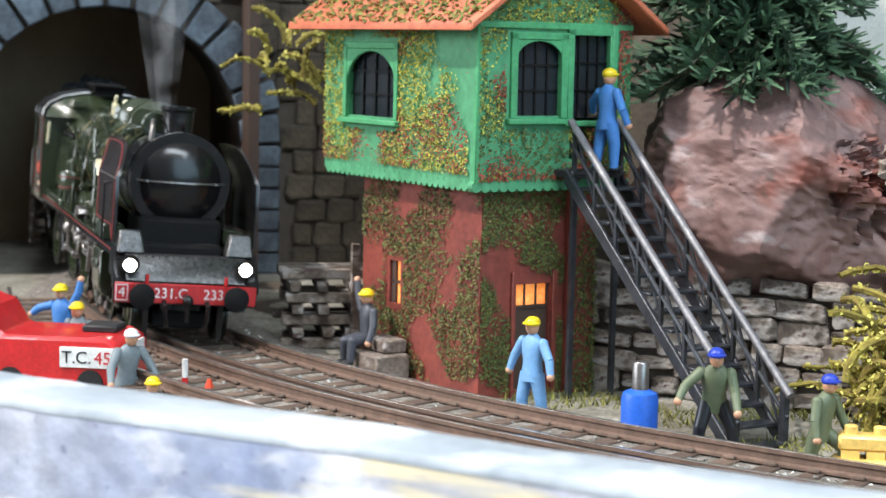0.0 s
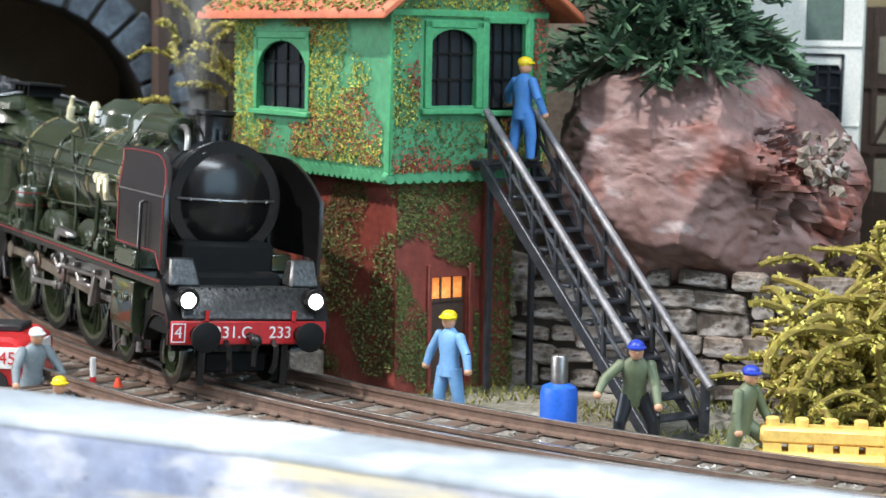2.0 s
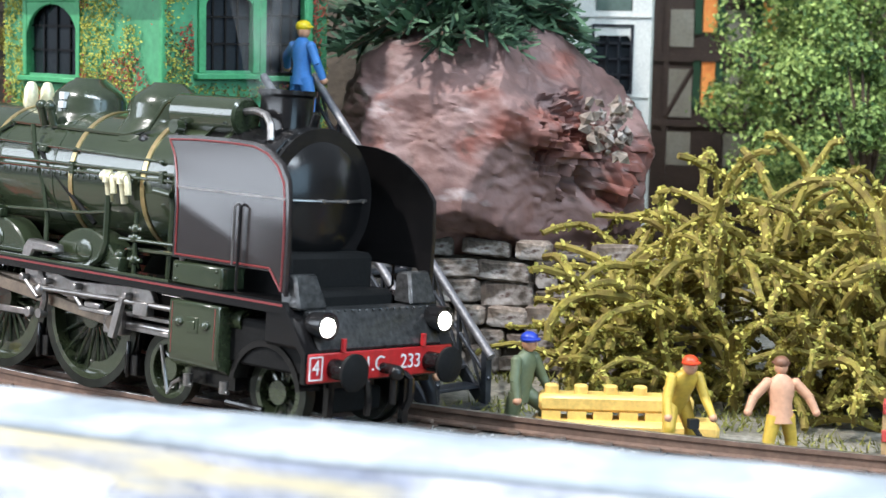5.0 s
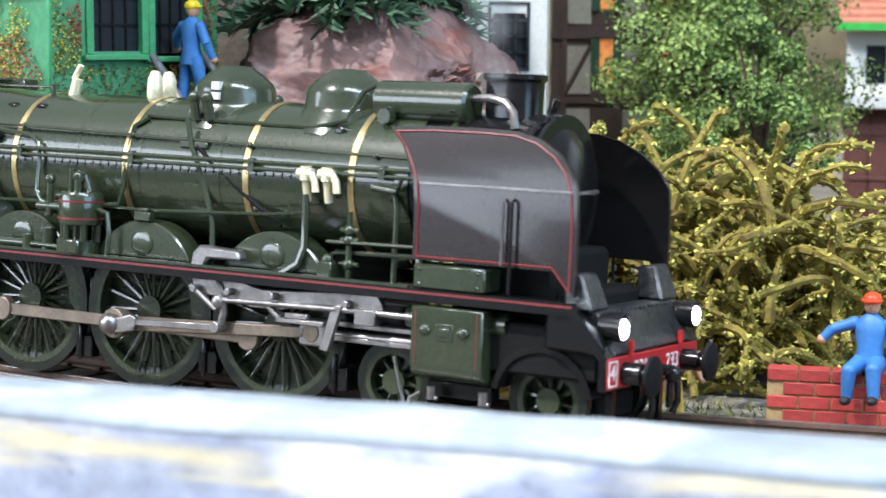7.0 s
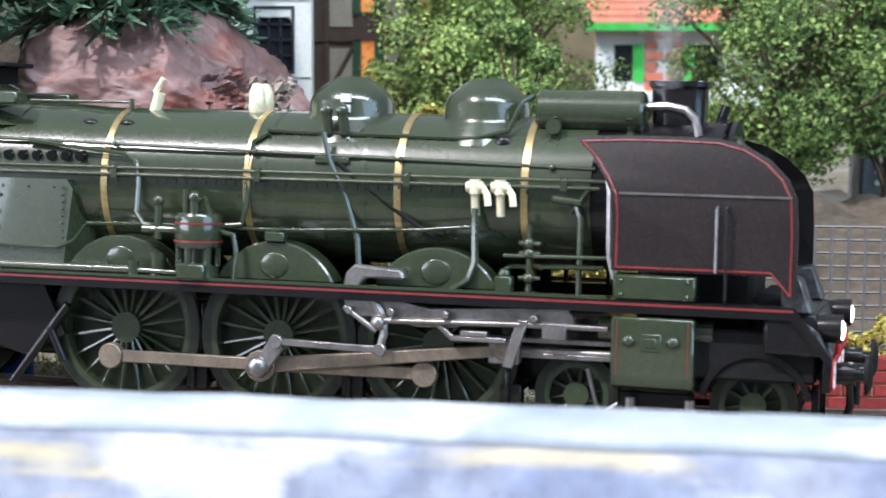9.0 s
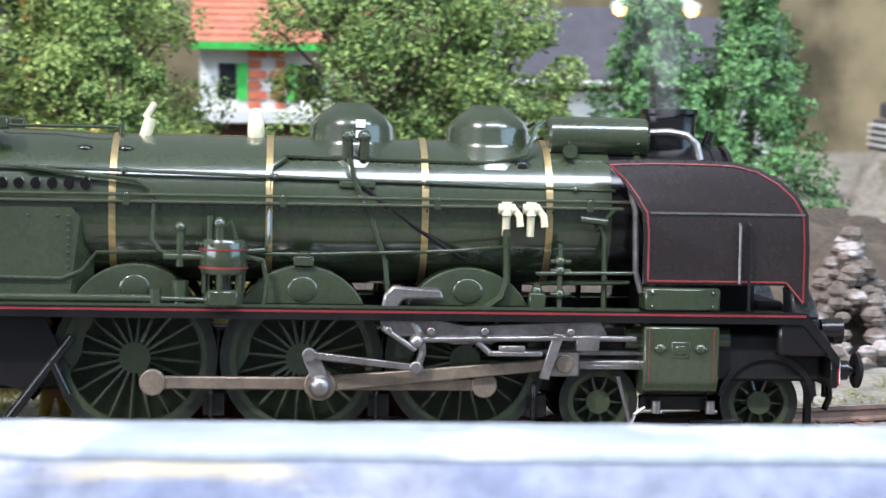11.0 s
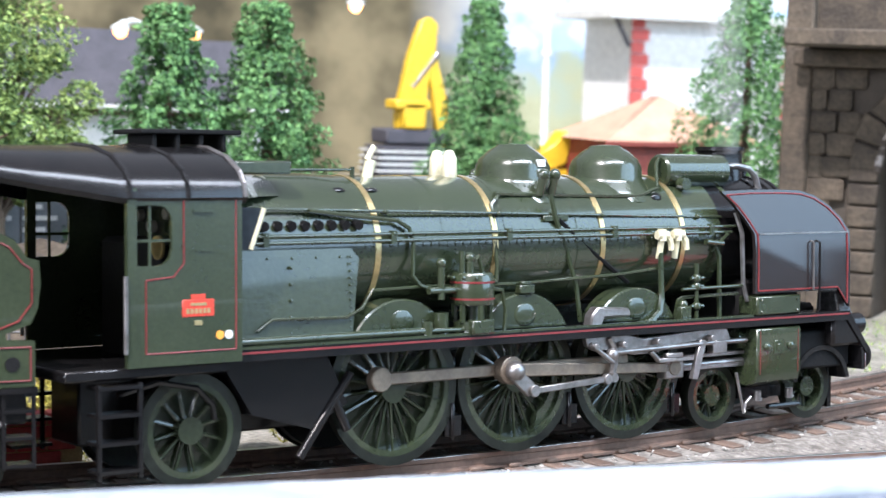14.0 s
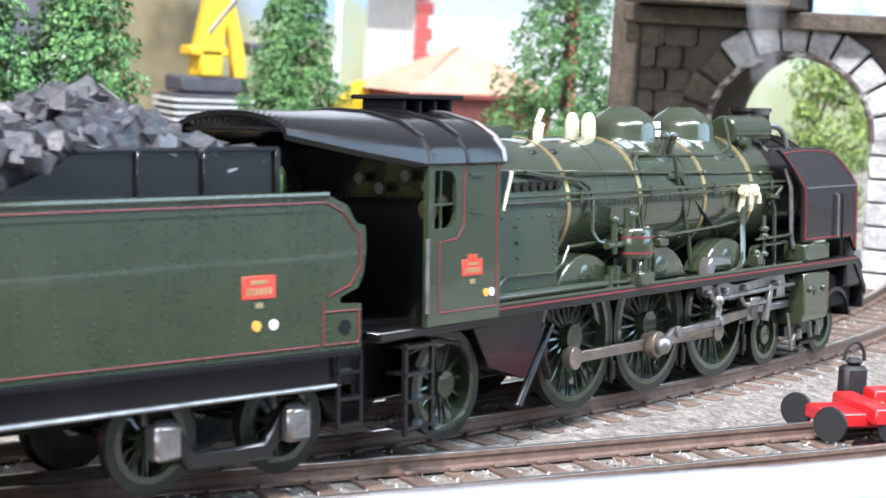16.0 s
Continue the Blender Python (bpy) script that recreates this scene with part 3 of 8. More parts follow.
        part("sand_pipe", Shape().pipe([(-3, side * 8.2, 41.2), (2, side * 8.0, 41.0), (28, side * 8.2, 40.6), (33, side * 7.8, 41.8), (34.5, side * 6, 46.0), (36, side * 5, 47.0)], 0.36), LOCO_GREEN, boiler)
        part("front_pipe", Shape().pipe([(47.8, side * 12.2, 37.6), (48.6, side * 13, 34), (48.8, side * 13.2, 25), (49.6, side * 13.4, 22)], 0.45), STEEL, boiler)
        part("clack_pipe", Shape().pipe([(43.5, side * 11.2, 32.4), (44.4, side * 11.6, 30), (44.4, side * 11.8, 19)], 0.45), LOCO_GREEN, boiler)
        part("drop_pipe", Shape().pipe([(6.6, side * 10.8, 41), (7.6, side * 11, 37), (10.0, side * 10.8, 32), (12.0, side * 11, 26), (12.6, side * 11.4, 20)], 0.42), LOCO_GREEN, boiler)
        for x in (6.4, 8.8):
            vl = Shape().rod((x, side * 8.2, 41), (x, side * 9.2, 44), 0.8).ball((x, side * 9.2, 44.2), 1.0, 8, 6)
            part("steam_valve", vl, LOCO_GREEN, boiler)
        vl = Shape().box(5.2, side * 10.9, 36.6, 10.4, side * 10.0, 37.6).box(6.4, side * 10.9, 31, 9.4, side * 10.0, 34.6)
        part("valve_bracket", vl, LOCO_GREEN, boiler, bevel=0.15)
        # twin pale valves with their stand pipes
        for x in (29.6, 33.2):
            tv = Shape().rod((x, side * 12.0, 30), (x, side * 12.6, 33.0), 0.6).rod((x - 1.2, side * 12.8, 34.0), (x + 1.2, side * 12.8, 34.0), 0.75).rod((x, side * 12.8, 33), (x, side * 12.8, 35.0), 0.8).pipe([(x + 1, side * 12.8, 34), (x + 1.8, side * 13, 33), (x + 2.0, side * 13, 31.4)], 0.55)
            part("clack_valve", tv, CREAM, boiler, "pale brass clack valve")
        part("stand_pipe", Shape().pipe([(29.6, side * 12.4, 31), (29.8, side * 12.6, 23.5), (29, side * 13, 21), (26.5, side * 13.4, 19.4), (22, side * 13.6, 19)], 0.55), LOCO_GREEN, boiler)
        part("oval_washout", Shape().ball((32.4, side * 8.2, 40.0), 1.3, 12, 6, squash=(1, 0.4, 0.8)), LOCO_BLACK, boiler)
        for x in (-32.0, -26.0):
            part("washout_plug", Shape().ball((x, side * 6.6, 41.7), 1.1, 12, 6, squash=(1.2, 0.7, 0.5)), LOCO_BLACK, boiler)
        row = Shape()
        for k in range(9):
            row.rod((-50.2 + 2.35 * k, side * 9.6, 36.9), (-50.2 + 2.35 * k, side * 11.6, 36.6), 0.75, n=10)
        part("stay_bolts", row, LOCO_BLACK, boiler)
        # firebox side sheet
        fb = Shape()
        fb.add([(-57, side * 12.7, 19.5), (-33.4, side * 12.7, 19.5), (-32.0, side * 12.3, 31.8), (-33.2, side * 12.0, 33.2), (-57, side * 12.0, 33.2), (-57, side * 8, 19.5), (-30.5, side * 8, 19.5), (-30.0, side * 8, 33), (-57, side * 8, 33)], [(0, 1, 2, 3, 4), (1, 6, 7, 3, 2), (4, 3, 7, 8), (0, 5, 6, 1)])
        fb = part("firebox_sheet", fb, LOCO_GREEN, loco, "riveted green firebox sheet")
        rv = Shape()
        for k in range(12):
            rv.ball((-33.6, side * 12.5, 20.4 + 1.05 * k), 0.24, 6, 4)
        for k in range(5):
            rv.ball((-44, side * 12.5, 21 + 2.4 * k), 0.3, 6, 4).ball((-52 + 4.2 * k, side * 12.15, 32.0), 0.24, 6, 4)
        part("rivets", rv, LOCO_GREEN, fb)
        # tubular tank along the board
        part("board_tube", Shape().rod((-56, side * 14.6, 20.4), (-21, side * 14.6, 20.4), 0.6).rod((-21, side * 14.6, 20.4), (-10, side * 14.6, 20.2), 0.4).rod((-21.0, side * 14.6, 19.4), (-21.0, side * 14.6, 21.8), 0.9), LOCO_GREEN, board)
    # air pump on the right side
    p = Shape().lathe([(0.01, 0), (3.0, 0), (3.0, 2.0), (1.2, 2.2), (1.2, 4.4), (3.2, 4.6), (3.45, 5.0), (3.45, 9.0), (3.0, 9.6), (0.01, 9.6)], Matrix.Translation((-11.4, -13.4, 19.4)), 24)

    pump = part("air_pump", p, LOCO_GREEN, loco, "green twin air pump with red rings")
    for a in range(20, 380, 60):
        part("pump_pillar", Shape().rod((-11.4 + 2.8 * math.cos(radians(a)), -13.4 + 2.8 * math.sin(radians(a)), 21.3), (-11.4 + 2.8 * math.cos(radians(a)), -13.4 + 2.8 * math.sin(radians(a)), 24.2), 0.5, n=6), LOCO_GREEN, pump)
    part("pump_foot", Shape().box(-13.6, -16.6, 19.5, -9.2, -14.6, 21.8), LOCO_GREEN, pump, bevel=0.3)
    rg = Shape()
    for z in (24.8, 27.4):
        rg.lathe([(3.2, z), (3.52, z), (3.52, z + 0.3), (3.2, z + 0.3)], Matrix.Translation((-11.4, -13.4, 0)), 24)
    part("red_ring", rg, RED_LINE, pump)
    tp = Shape().rod((-12, -13.4, 28), (-12, -13.4, 31), 0.8).ball((-12, -13.4, 31.2), 1.0, 8, 6).rod((-13.4, -13.4, 28), (-13.4, -13.4, 32.4), 0.5).pipe([(-12, -13.4, 30), (-10.4, -13.6, 31.4), (-9.6, -13.6, 29)], 0.4)
    for k in range(10):
        tp.ball((-12 + 3.2 * math.cos(0.628 * k), -13.4 + 3.2 * math.sin(0.628 * k), 28.3), 0.35, 6, 4)
    tp.rod((-17.6, -13.6, 25), (-17.6, -13.6, 31), 0.6).ball((-17.6, -13.6, 30.6), 0.9, 8, 5).rod((-20, -13.6, 26.4), (-14.6, -13.6, 26.4), 0.6).rod((-17.6, -13.6, 19.5), (-17.6, -13.6, 23), 1.2)
    part("pump_fitting", tp, LOCO_GREEN, pump)
    part("pump_hose", Shape().pipe([(-8.8, -13.6, 26.6), (-5.8, -13.8, 26), (-5.2, -14, 23), (-5.6, -14, 19.5), (-8, -14, 17.8)], 0.4), LOCO_GREEN, pump)
    for side in (-1, 1):
        # boxes, taps and hangers along the running board and between the wheels
        part("lubricator", Shape().box(-1.4, side * 13.0, 25.2, 1.6, side * 11.4, 26.6).box(-0.9, side * 12.8, 26.6, 1.0, side * 11.6, 27.2), LOCO_GREEN, loco, "small green lubricator box", bevel=0.15)
        tap = Shape().rod((37.6, side * 13.0, 19.4), (37.6, side * 13.0, 29.0), 0.4, n=8)
        for z in (21.6, 25.0, 26.4):
            tap.rod((36.2, side * 13.0, z), (39.2, side * 13.0, z), 0.34, n=8).ball((37.6, side * 13.0, z), 0.85, 10, 6)
        part("drain_column", tap, LOCO_GREEN, loco, "upright green drain tap column")
        part("relief_valve", Shape().rod((40.6, side * 12.2, 32.6), (44.6, side * 12.2, 32.2), 0.55, n=10).rod((43.0, side * 11.0, 30.8), (45.6, side * 12.6, 34.0), 0.32, n=6), LOCO_GREEN, boiler)
        part("lamp_box", Shape().box(33.0, side * 14.2, 19.4, 35.4, side * 12.2, 21.8).ball((34.2, side * 13.2, 22.0), 0.9, 10, 6), LOCO_GREEN, loco, bevel=0.2)
        for x in (-12.1, 12.0, 35.4):
            hg = Shape().rod((x, side * 9.2, 15.5), (x - 0.8, side * 9.2, 3.4), 0.7, n=6).box(x - 2.2, side * 10.4, 3.0, x + 1.0, side * 8.4, 6.4).rod((x - 1.0, side * 10.6, 2.6), (x - 1.0, side * 10.6, 8.4), 0.4, n=6)
            part("brake_hanger", hg, LOCO_BLACK, loco, "black brake hanger", bevel=0.15)
        fender = [(69.0 + 7.6 * math.cos(radians(a)), 5.6 + 7.6 * math.sin(radians(a))) for a in range(10, 171, 10)]
        fender += [(69.0 + 6.7 * math.cos(radians(a)), 5.6 + 6.7 * math.sin(radians(a))) for a in range(170, 9, -10)]
        part("bogie_fender", Shape().slab(fender, Matrix(((1, 0, 0, 0), (0, 0, -1, side * 13.6), (0, 1, 0, 0), (0, 0, 0, 1))), side * 4.0), LOCO_BLACK, loco, "curved black fender over the bogie wheel")
        part("rail_guard", Shape().rod((58, side * 10.6, 2.4), (66, side * 10.6, 2.4), 0.5, n=8).box(50.5, side * 11.4, 4.4, 60.5, side * 9.0, 6.4), LOCO_BLACK, loco)
    # whistle and safety valves
    sv = Shape()
    for y in (-1.7, 1.7):
        sv.lathe([(0.01, 43.4), (1.1, 43.4), (1.3, 44.4), (1.2, 46.8), (0.7, 48.0), (0.01, 48.2)], Matrix.Translation((-7.2, y, 0)), 12)
    part("safety_valve", sv, CREAM, loco, "pair of pale brass safety valves")
    part("whistle", Shape().rod((-23.8, -2, 43.0), (-22.8, -2, 46.4), 0.9).rod((-23.6, -2, 46.4), (-22.2, -2, 48.6), 0.5), CREAM, loco, "pale brass whistle")
    part("whistle_rod", Shape().rod((-44, -3, 44.9), (-27, -3, 44.9), 0.24).rod((-27, -3, 43.6), (-27, -3, 45.4), 0.4), LOCO_GREEN, loco)
    # frames and front
    fr = Shape().box(-74, -4.6, 6.0, 74, 4.6, 15.9)
    part("main_frame", fr, LOCO_BLACK, loco, "black main frame", bevel=0.4)
    part("frame_skirt", Shape().box(56, -13.2, 9.0, 77, 13.2, 15.8), SOOT, loco, bevel=0.4)
    part("beam_backing", Shape().box(78.0, -15.3, 8.3, 79.0, 15.3, 12.9), LOCO_BLACK, loco, bevel=0.1)
    beam = part("buffer_beam", Shape().box(79.0, -15.1, 8.5, 79.4, 15.1, 12.7), RED_BEAM, loco, "red buffer beam with white lettering", bevel=0.2)
    ap = Shape()
    ap.add([(79.3, -12.8, 12.9), (79.3, 12.8, 12.9), (76.6, 12.8, 18.4), (76.6, -12.8, 18.4), (73, 12.8, 18.4), (73, -12.8, 18.4), (73, 12.8, 12.9), (73, -12.8, 12.9)], [(0, 1, 2, 3), (3, 2, 4, 5), (0, 3, 5, 7), (1, 6, 4, 2), (0, 7, 6, 1), (5, 4, 6, 7)])
    apron = part("front_apron", ap, APRON, loco, "scuffed bare metal front apron", bevel=0.3)
    rv = Shape()
    for k in range(17):
        rv.ball((76.8, -11.6 + 1.45 * k, 18.2), 0.25, 6, 4)
    part("apron_rivets", rv, APRON, apron)
    for side in (-1, 1):
        part("front_step", Shape().add([(x, side * y, z) for x, y, z in ((76.4, 8.6, 18.4), (76.4, 14.6, 18.4), (74.6, 14.2, 23.4), (74.6, 9.6, 23.4), (72.4, 8.6, 18.4), (72.4, 14.6, 18.4), (71.8, 14.2, 23.0), (71.8, 9.6, 23.0))], [(0, 1, 2, 3), (3, 2, 6, 7), (4, 7, 6, 5), (0, 3, 7, 4), (1, 5, 6, 2), (0, 4, 5, 1)]), APRON, loco, "scuffed grey step box", bevel=0.4)
        part("footplate_wing", Shape().slab([(70, 13), (78.8, 13), (77.2, 16.4), (73.8, 18.4), (70, 18.4)], Matrix(((1, 0, 0, 0), (0, 0, -1, side * 15.3), (0, 1, 0, 0), (0, 0, 0, 1))), side * 2.5), LOCO_BLACK, loco, bevel=0.5)
        lamp = part("headlight", Shape().lathe([(0.01, 77), (1.7, 77), (1.9, 78.4), (2.0, 80.2), (1.7, 80.2), (1.7, 79.8), (0.01, 79.8)], Matrix.Translation((0, side * 12.3, 16.6)) @ m, 20), LOCO_BLACK, loco, "round lit headlight")
        part("lens", Shape().ball((80.0, side * 12.3, 16.4), 1.4, 16, 8, squash=(0.4, 1, 1)), LAMP_GLOW, lamp, "glowing white lens")
        bf = Shape().rod((79.4, side * 10, 10.4), (82.0, side * 10, 10.4), 1.5, n=16).rod((82, side * 10, 10.4), (83.6, side * 10, 10.4), 0.9, n=12)
        bf = part("buffer", bf, LOCO_BLACK, beam, "round black buffer")
        part("buffer_head", Shape().lathe([(0.01, 83.2), (2.7, 83.2), (2.7, 83.7), (1.6, 84.2), (0.01, 84.3)], Matrix.Translation((0, side * 10, 10.4)) @ m, 24), SOOT, bf)
        part("lamp_iron", Shape().rod((79.5, side * 8.4, 12.8), (79.5, side * 8.4, 14.6), 0.42, n=8), RED_BEAM, loco)
        part("guard_iron", Shape().box(76.2, side * 7.4, 0.8, 77.2, side * 8.6, 8.4), LOCO_BLACK, loco)
    hook = Shape().rod((79.4, 0, 10), (82.0, 0, 10), 0.8).ball((82.2, 0, 9.6), 1.2, 10, 6).rod((81.8, 0, 9.4), (81.8, 0, 5), 0.55).pipe([(79.4, 4.6, 9), (81, 4.6, 8.2), (81.2, 4.4, 5.4), (80.6, 4, 3.6)], 0.55).pipe([(79.4, -4.6, 9), (81, -4.6, 8.2), (81.2, -4.4, 5.4), (80.6, -4, 3.6)], 0.55)
    part("coupling_hook", hook, LOCO_BLACK, beam, "black coupling hook and hoses")
    part("cross_stay", Shape().box(70, -6, 2.6, 74, 6, 6.2), SOOT, loco, bevel=0.4)
    for txt, y, size in (("4", -13.6, 3.0), ("231.G", -3.2, 3.0), ("233", 5.9, 3.0)):
        lettering(txt, size, WHITE, beam, Matrix.Translation((79.45 * MM, y * MM, 10.6 * MM)) @ pose(0, 0, 0, 90, 0, 90))
    for y0, y1, z0, z1 in ((-14.9, -12.3, 8.9, 9.1), (-14.9, -12.3, 12.1, 12.3), (-14.9, -14.7, 8.9, 12.3), (-12.5, -12.3, 8.9, 12.3)):
        part("letter_frame", Shape().box(79.4, y0, z0, 79.52, y1, z1), WHITE, beam)
    # cab
    for side in (-1, 1):
        plane = Matrix(((1, 0, 0, 0), (0, 0, -1, side * 16.6), (0, 1, 0, 0), (0, 0, 0, 1)))
        c = Shape()
        panel(c, -71.4, 18.0, -54.6, 42.4, [(-71.4, 31.8, -65.6, 40.0)], side * 16.6, side * 15.9)
        for (zc, s2) in ((40.0, -1), (31.8, 1)):
            # rounded window corners
            c.slab([(-65.6, zc)] + [(-65.6 - 2.2 * (1 - math.cos(radians(a))), zc + s2 * 2.2 * (1 - math.sin(radians(a)))) for a in range(0, 91, 15)], Matrix(((1, 0, 0, 0), (0, 0, -1, side * 16.6), (0, 1, 0, 0), (0, 0, 0, 1))), side * 0.7)
        cs = part("cab_side", c, LOCO_GREEN, loco, "green cab side with red lining")
        w = Shape()
        w.box(-71.4, side * 16.3, 35.0, -65.6, side * 16.0, 35.4).box(-72.4, side * 16.8, 18.0, -71.0, side * 15.9, 42.4)
        w.box(-69.0, side * 16.25, 31.8, -68.6, side * 16.0, 40.0)
        part("window_frame", w, LOCO_GREEN, cs)
        ln = Shape()
        for a, b2 in (((-55.6, 19.8), (-55.6, 41.4)), ((-55.6, 41.4), (-63.8, 41.4)), ((-63.8, 41.4), (-63.8, 32.0)), ((-63.8, 32.0), (-65.4, 30.2)), ((-65.4, 30.2), (-69.6, 29.8)), ((-69.6, 29.8), (-69.6, 19.8)), ((-69.6, 19.8), (-55.6, 19.8))):
            ln.rod((a[0], side * 16.62, a[1]), (b2[0], side * 16.62, b2[1]), 0.12, n=5)
        part("red_lining", ln, RED_LINE, cs)
        number_plate(cs, -61.6, side, 16.7, 25.8, 5.0, 2.4)
        part("plate_top", Shape().box(-62.7, side * 16.72, 27.0, -60.5, side * 16.4, 27.7), PLATE_RED, cs)
        part("rain_strip", Shape().box(-62.4, side * 16.9, 39.0, -59.2, side * 16.5, 39.4).box(-62.0, side * 16.8, 33.6, -59.4, side * 16.5, 33.9), LOCO_GREEN, cs)
        part("orange_dot", Shape().rod((-58.2, side * 16.5, 21.9), (-58.2, side * 16.8, 21.9), 0.62, n=14), ORANGE, cs)
        part("white_dot", Shape().rod((-56.8, side * 16.5, 21.9), (-56.8, side * 16.8, 21.9), 0.62, n=14), WHITE, cs)
        part("cab_grab_rail", Shape().rod((-72.8, side * 17.0, 20), (-72.8, side * 17.0, 30.5), 0.32), STEEL, cs)
        part("front_spectacle", Shape().slab([(-54.5, 33.6), (-52.6, 33.6), (-50.4, 39.4), (-54.5, 39.6)], Matrix(((1, 0, 0, 0), (0, 0, -1, side * 15.6), (0, 1, 0, 0), (0, 0, 0, 1))), side * 0.3), GLASS_DARK, cs, "slanting side spectacle glass")
        part("spectacle_frame", Shape().rod((-52.6, side * 15.5, 33.6), (-50.4, side * 15.5, 39.4), 0.42, n=6), CREAM, cs, "pale brass spectacle frame")
        for z in (15.2, 11.4, 7.6, 3.8):
            part("cab_step", Shape().box(-76.5, side * 16.4, z, -70.0, side * 12.6, z + 0.5), LOCO_BLACK, loco)
        for x in (-76.3, -70.2):
            part("step_hanger", Shape().box(x - 0.3, side * 16.2, 3.0, x + 0.3, side * 15.6, 16), LOCO_BLACK, loco)
        part("firebox_pan", Shape().slab([(-55, 17.2), (-37, 17.2), (-33.5, 10.0), (-40, 6.6), (-50, 9.4)], Matrix(((1, 0, 0, 0), (0, 0, -1, side * 11.5), (0, 1, 0, 0), (0, 0, 0, 1))), side * 5), LOCO_BLACK, loco, "black ash pan")
        part("trailing_pipe", Shape().pipe([(-72, side * 12.8, 14), (-66, side * 13.2, 15.4), (-60, side * 13.2, 14.2), (-57.4, side * 13, 11.6), (-57.0, side * 13, 9.6)], 0.45), LOCO_BLACK, loco)
        part("brake_strut", Shape().rod((-33, side * 11.5, 14.5), (-42, side * 11.5, 2.5), 0.7).rod((-36, side * 11.5, 11), (-33.6, side * 11.5, 6), 0.7), LOCO_BLACK, loco)
    part("cab_front", Shape().box(-55.4, -16.3, 18.6, -54.7, 16.3, 42.0), LOCO_GREEN, loco)
    part("cab_floor", Shape().box(-81, -15.4, 16.4, -55.6, 15.4, 18.0), LOCO_BLACK, loco, bevel=0.3)
    for y, z in ((-6, 37), (-2, 38.5), (3, 36.5), (7, 38), (-9, 35)):
        part("gauge_dial", Shape().rod((-58.0, y, z), (-59.0, y, z), 0.9, n=14), PANEL_GREY, loco, "gauge dial on the backhead, greyed for the dark cab")
    part("backhead", Shape().box(-64, -9, 17, -57.8, 9, 35), SOOT, loco, bevel=0.8)
    part("regulator_wheel", Shape().lathe([(1.3, 0), (1.7, 0), (1.7, 0.4), (1.3, 0.4), (1.3, 0)], Matrix.Translation((-65, -11, 34)) @ m, 16), BRASS, loco)
    roof = Shape()
    arc = [(17.0, 41.0), (16.6, 42.8), (15.2, 44.6), (11.6, 46.6), (6.2, 47.9), (0, 48.3)]
    arc = arc + [(-y, z) for y, z in reversed(arc[:-1])]
    n = len(arc)
    # the rear overhang narrows to a shallow arch
    tail = [(y * 0.62, 48.3 - (48.3 - z) * 0.44) for y, z in arc]
    mid = [(y * 0.82, 48.3 - (48.3 - z) * 0.74) for y, z in arc]
    loops = [(-53.8, arc), (-73.0, arc), (-84.0, mid), (-95.0, tail)]
    verts = [(x, y, z) for x, r in loops for y, z in r] + [(x, y * 0.96, z - 0.7) for x, r in loops for y, z in r]
    k = 4 * n
    faces = []
    for j in range(3):
        for i in range(n - 1):
            a = j * n + i
            faces += [(a, a + 1, a + n + 1, a + n), (k + a, k + a + n, k + a + n + 1, k + a + 1)]
        a, b = j * n, j * n + n - 1
        faces += [(a, a + n, k + a + n, k + a), (b, k + b, k + b + n, b + n)]
    faces += [(i, k + i, k + i + 1, i + 1) for i in range(n - 1)] + [(3 * n + i, 3 * n + i + 1, k + 3 * n + i + 1, k + 3 * n + i) for i in range(n - 1)]
    roof = part("cab_roof", roof.add(verts, faces), LOCO_BLACK, loco, "curved satin black cab roof")
    for x in (-63.2, -72.0, -54.2):
        rib = Shape()
        for (ya, za), (yb, zb) in zip(arc[:-1], arc[1:]):
            rib.rod((x, ya, za + 0.05), (x, yb, zb + 0.05), 0.4, n=6)
        part("roof_rib", rib, LOCO_BLACK if x < -60 else STEEL, roof)
    mesh_ = Shape()
    for k in range(18):
        y = -8.6 + 17.2 * k / 17
        top = 48.3 - (abs(y) / 10.2) ** 2.6 * 2.0
        mesh_.rod((-94.2, y, 45.9), (-94.2, y + 1.2, top), 0.12, n=4).rod((-94.2, y, 45.9), (-94.2, y - 1.2, top), 0.12, n=4)
    mesh_.rod((-94.2, -10, 45.8), (-94.2, 10, 45.8), 0.35)
    part("roof_grille", mesh_, LOCO_BLACK, roof, "black wire grille under the roof end")
    vent = Shape().box(-64, -4.5, 50.0, -47.5, 4.5, 50.7)
    for x in (-61.6, -57.8, -54.0, -50.2):
        vent.box(x - 0.35, -4, 47.4, x + 0.35, 4, 50.0)
    part("roof_ventilator", vent, SOOT, roof, "raised black roof ventilator", bevel=0.15)
    # visor that narrows from the roof arch to the boiler
    cowl, wide = Shape(), [(y * 0.985, z - 0.3) for y, z in arc]
    near = [(11.6 * math.cos(radians(a)), 33.0 + 11.6 * math.sin(radians(a))) for a in np.linspace(44, 136, n)]
    rings_ = [[(x, yw * (1 - k) + yn * k, zw * (1 - k) + zn * k) for (yw, zw), (yn, zn) in zip(wide, near)] for x, k in ((-54.2, 0.0), (-51.5, 0.42), (-48.0, 0.80), (-43.5, 1.0))]
    cowl.add([p for r in rings_ for p in r], [(j * n + i, j * n + i + 1, (j + 1) * n + i + 1, (j + 1) * n + i) for j in range(3) for i in range(n - 1)])
    part("roof_front_cowl", cowl, LOCO_GREEN, roof, "dark green visor before the cab roof")
    part("cowl_box", Shape().box(-53.5, -10.4, 44.2, -42.5, -6.6, 46.2).box(-53.5, 6.6, 44.2, -42.5, 10.4, 46.2), LOCO_GREEN, roof, bevel=0.3)
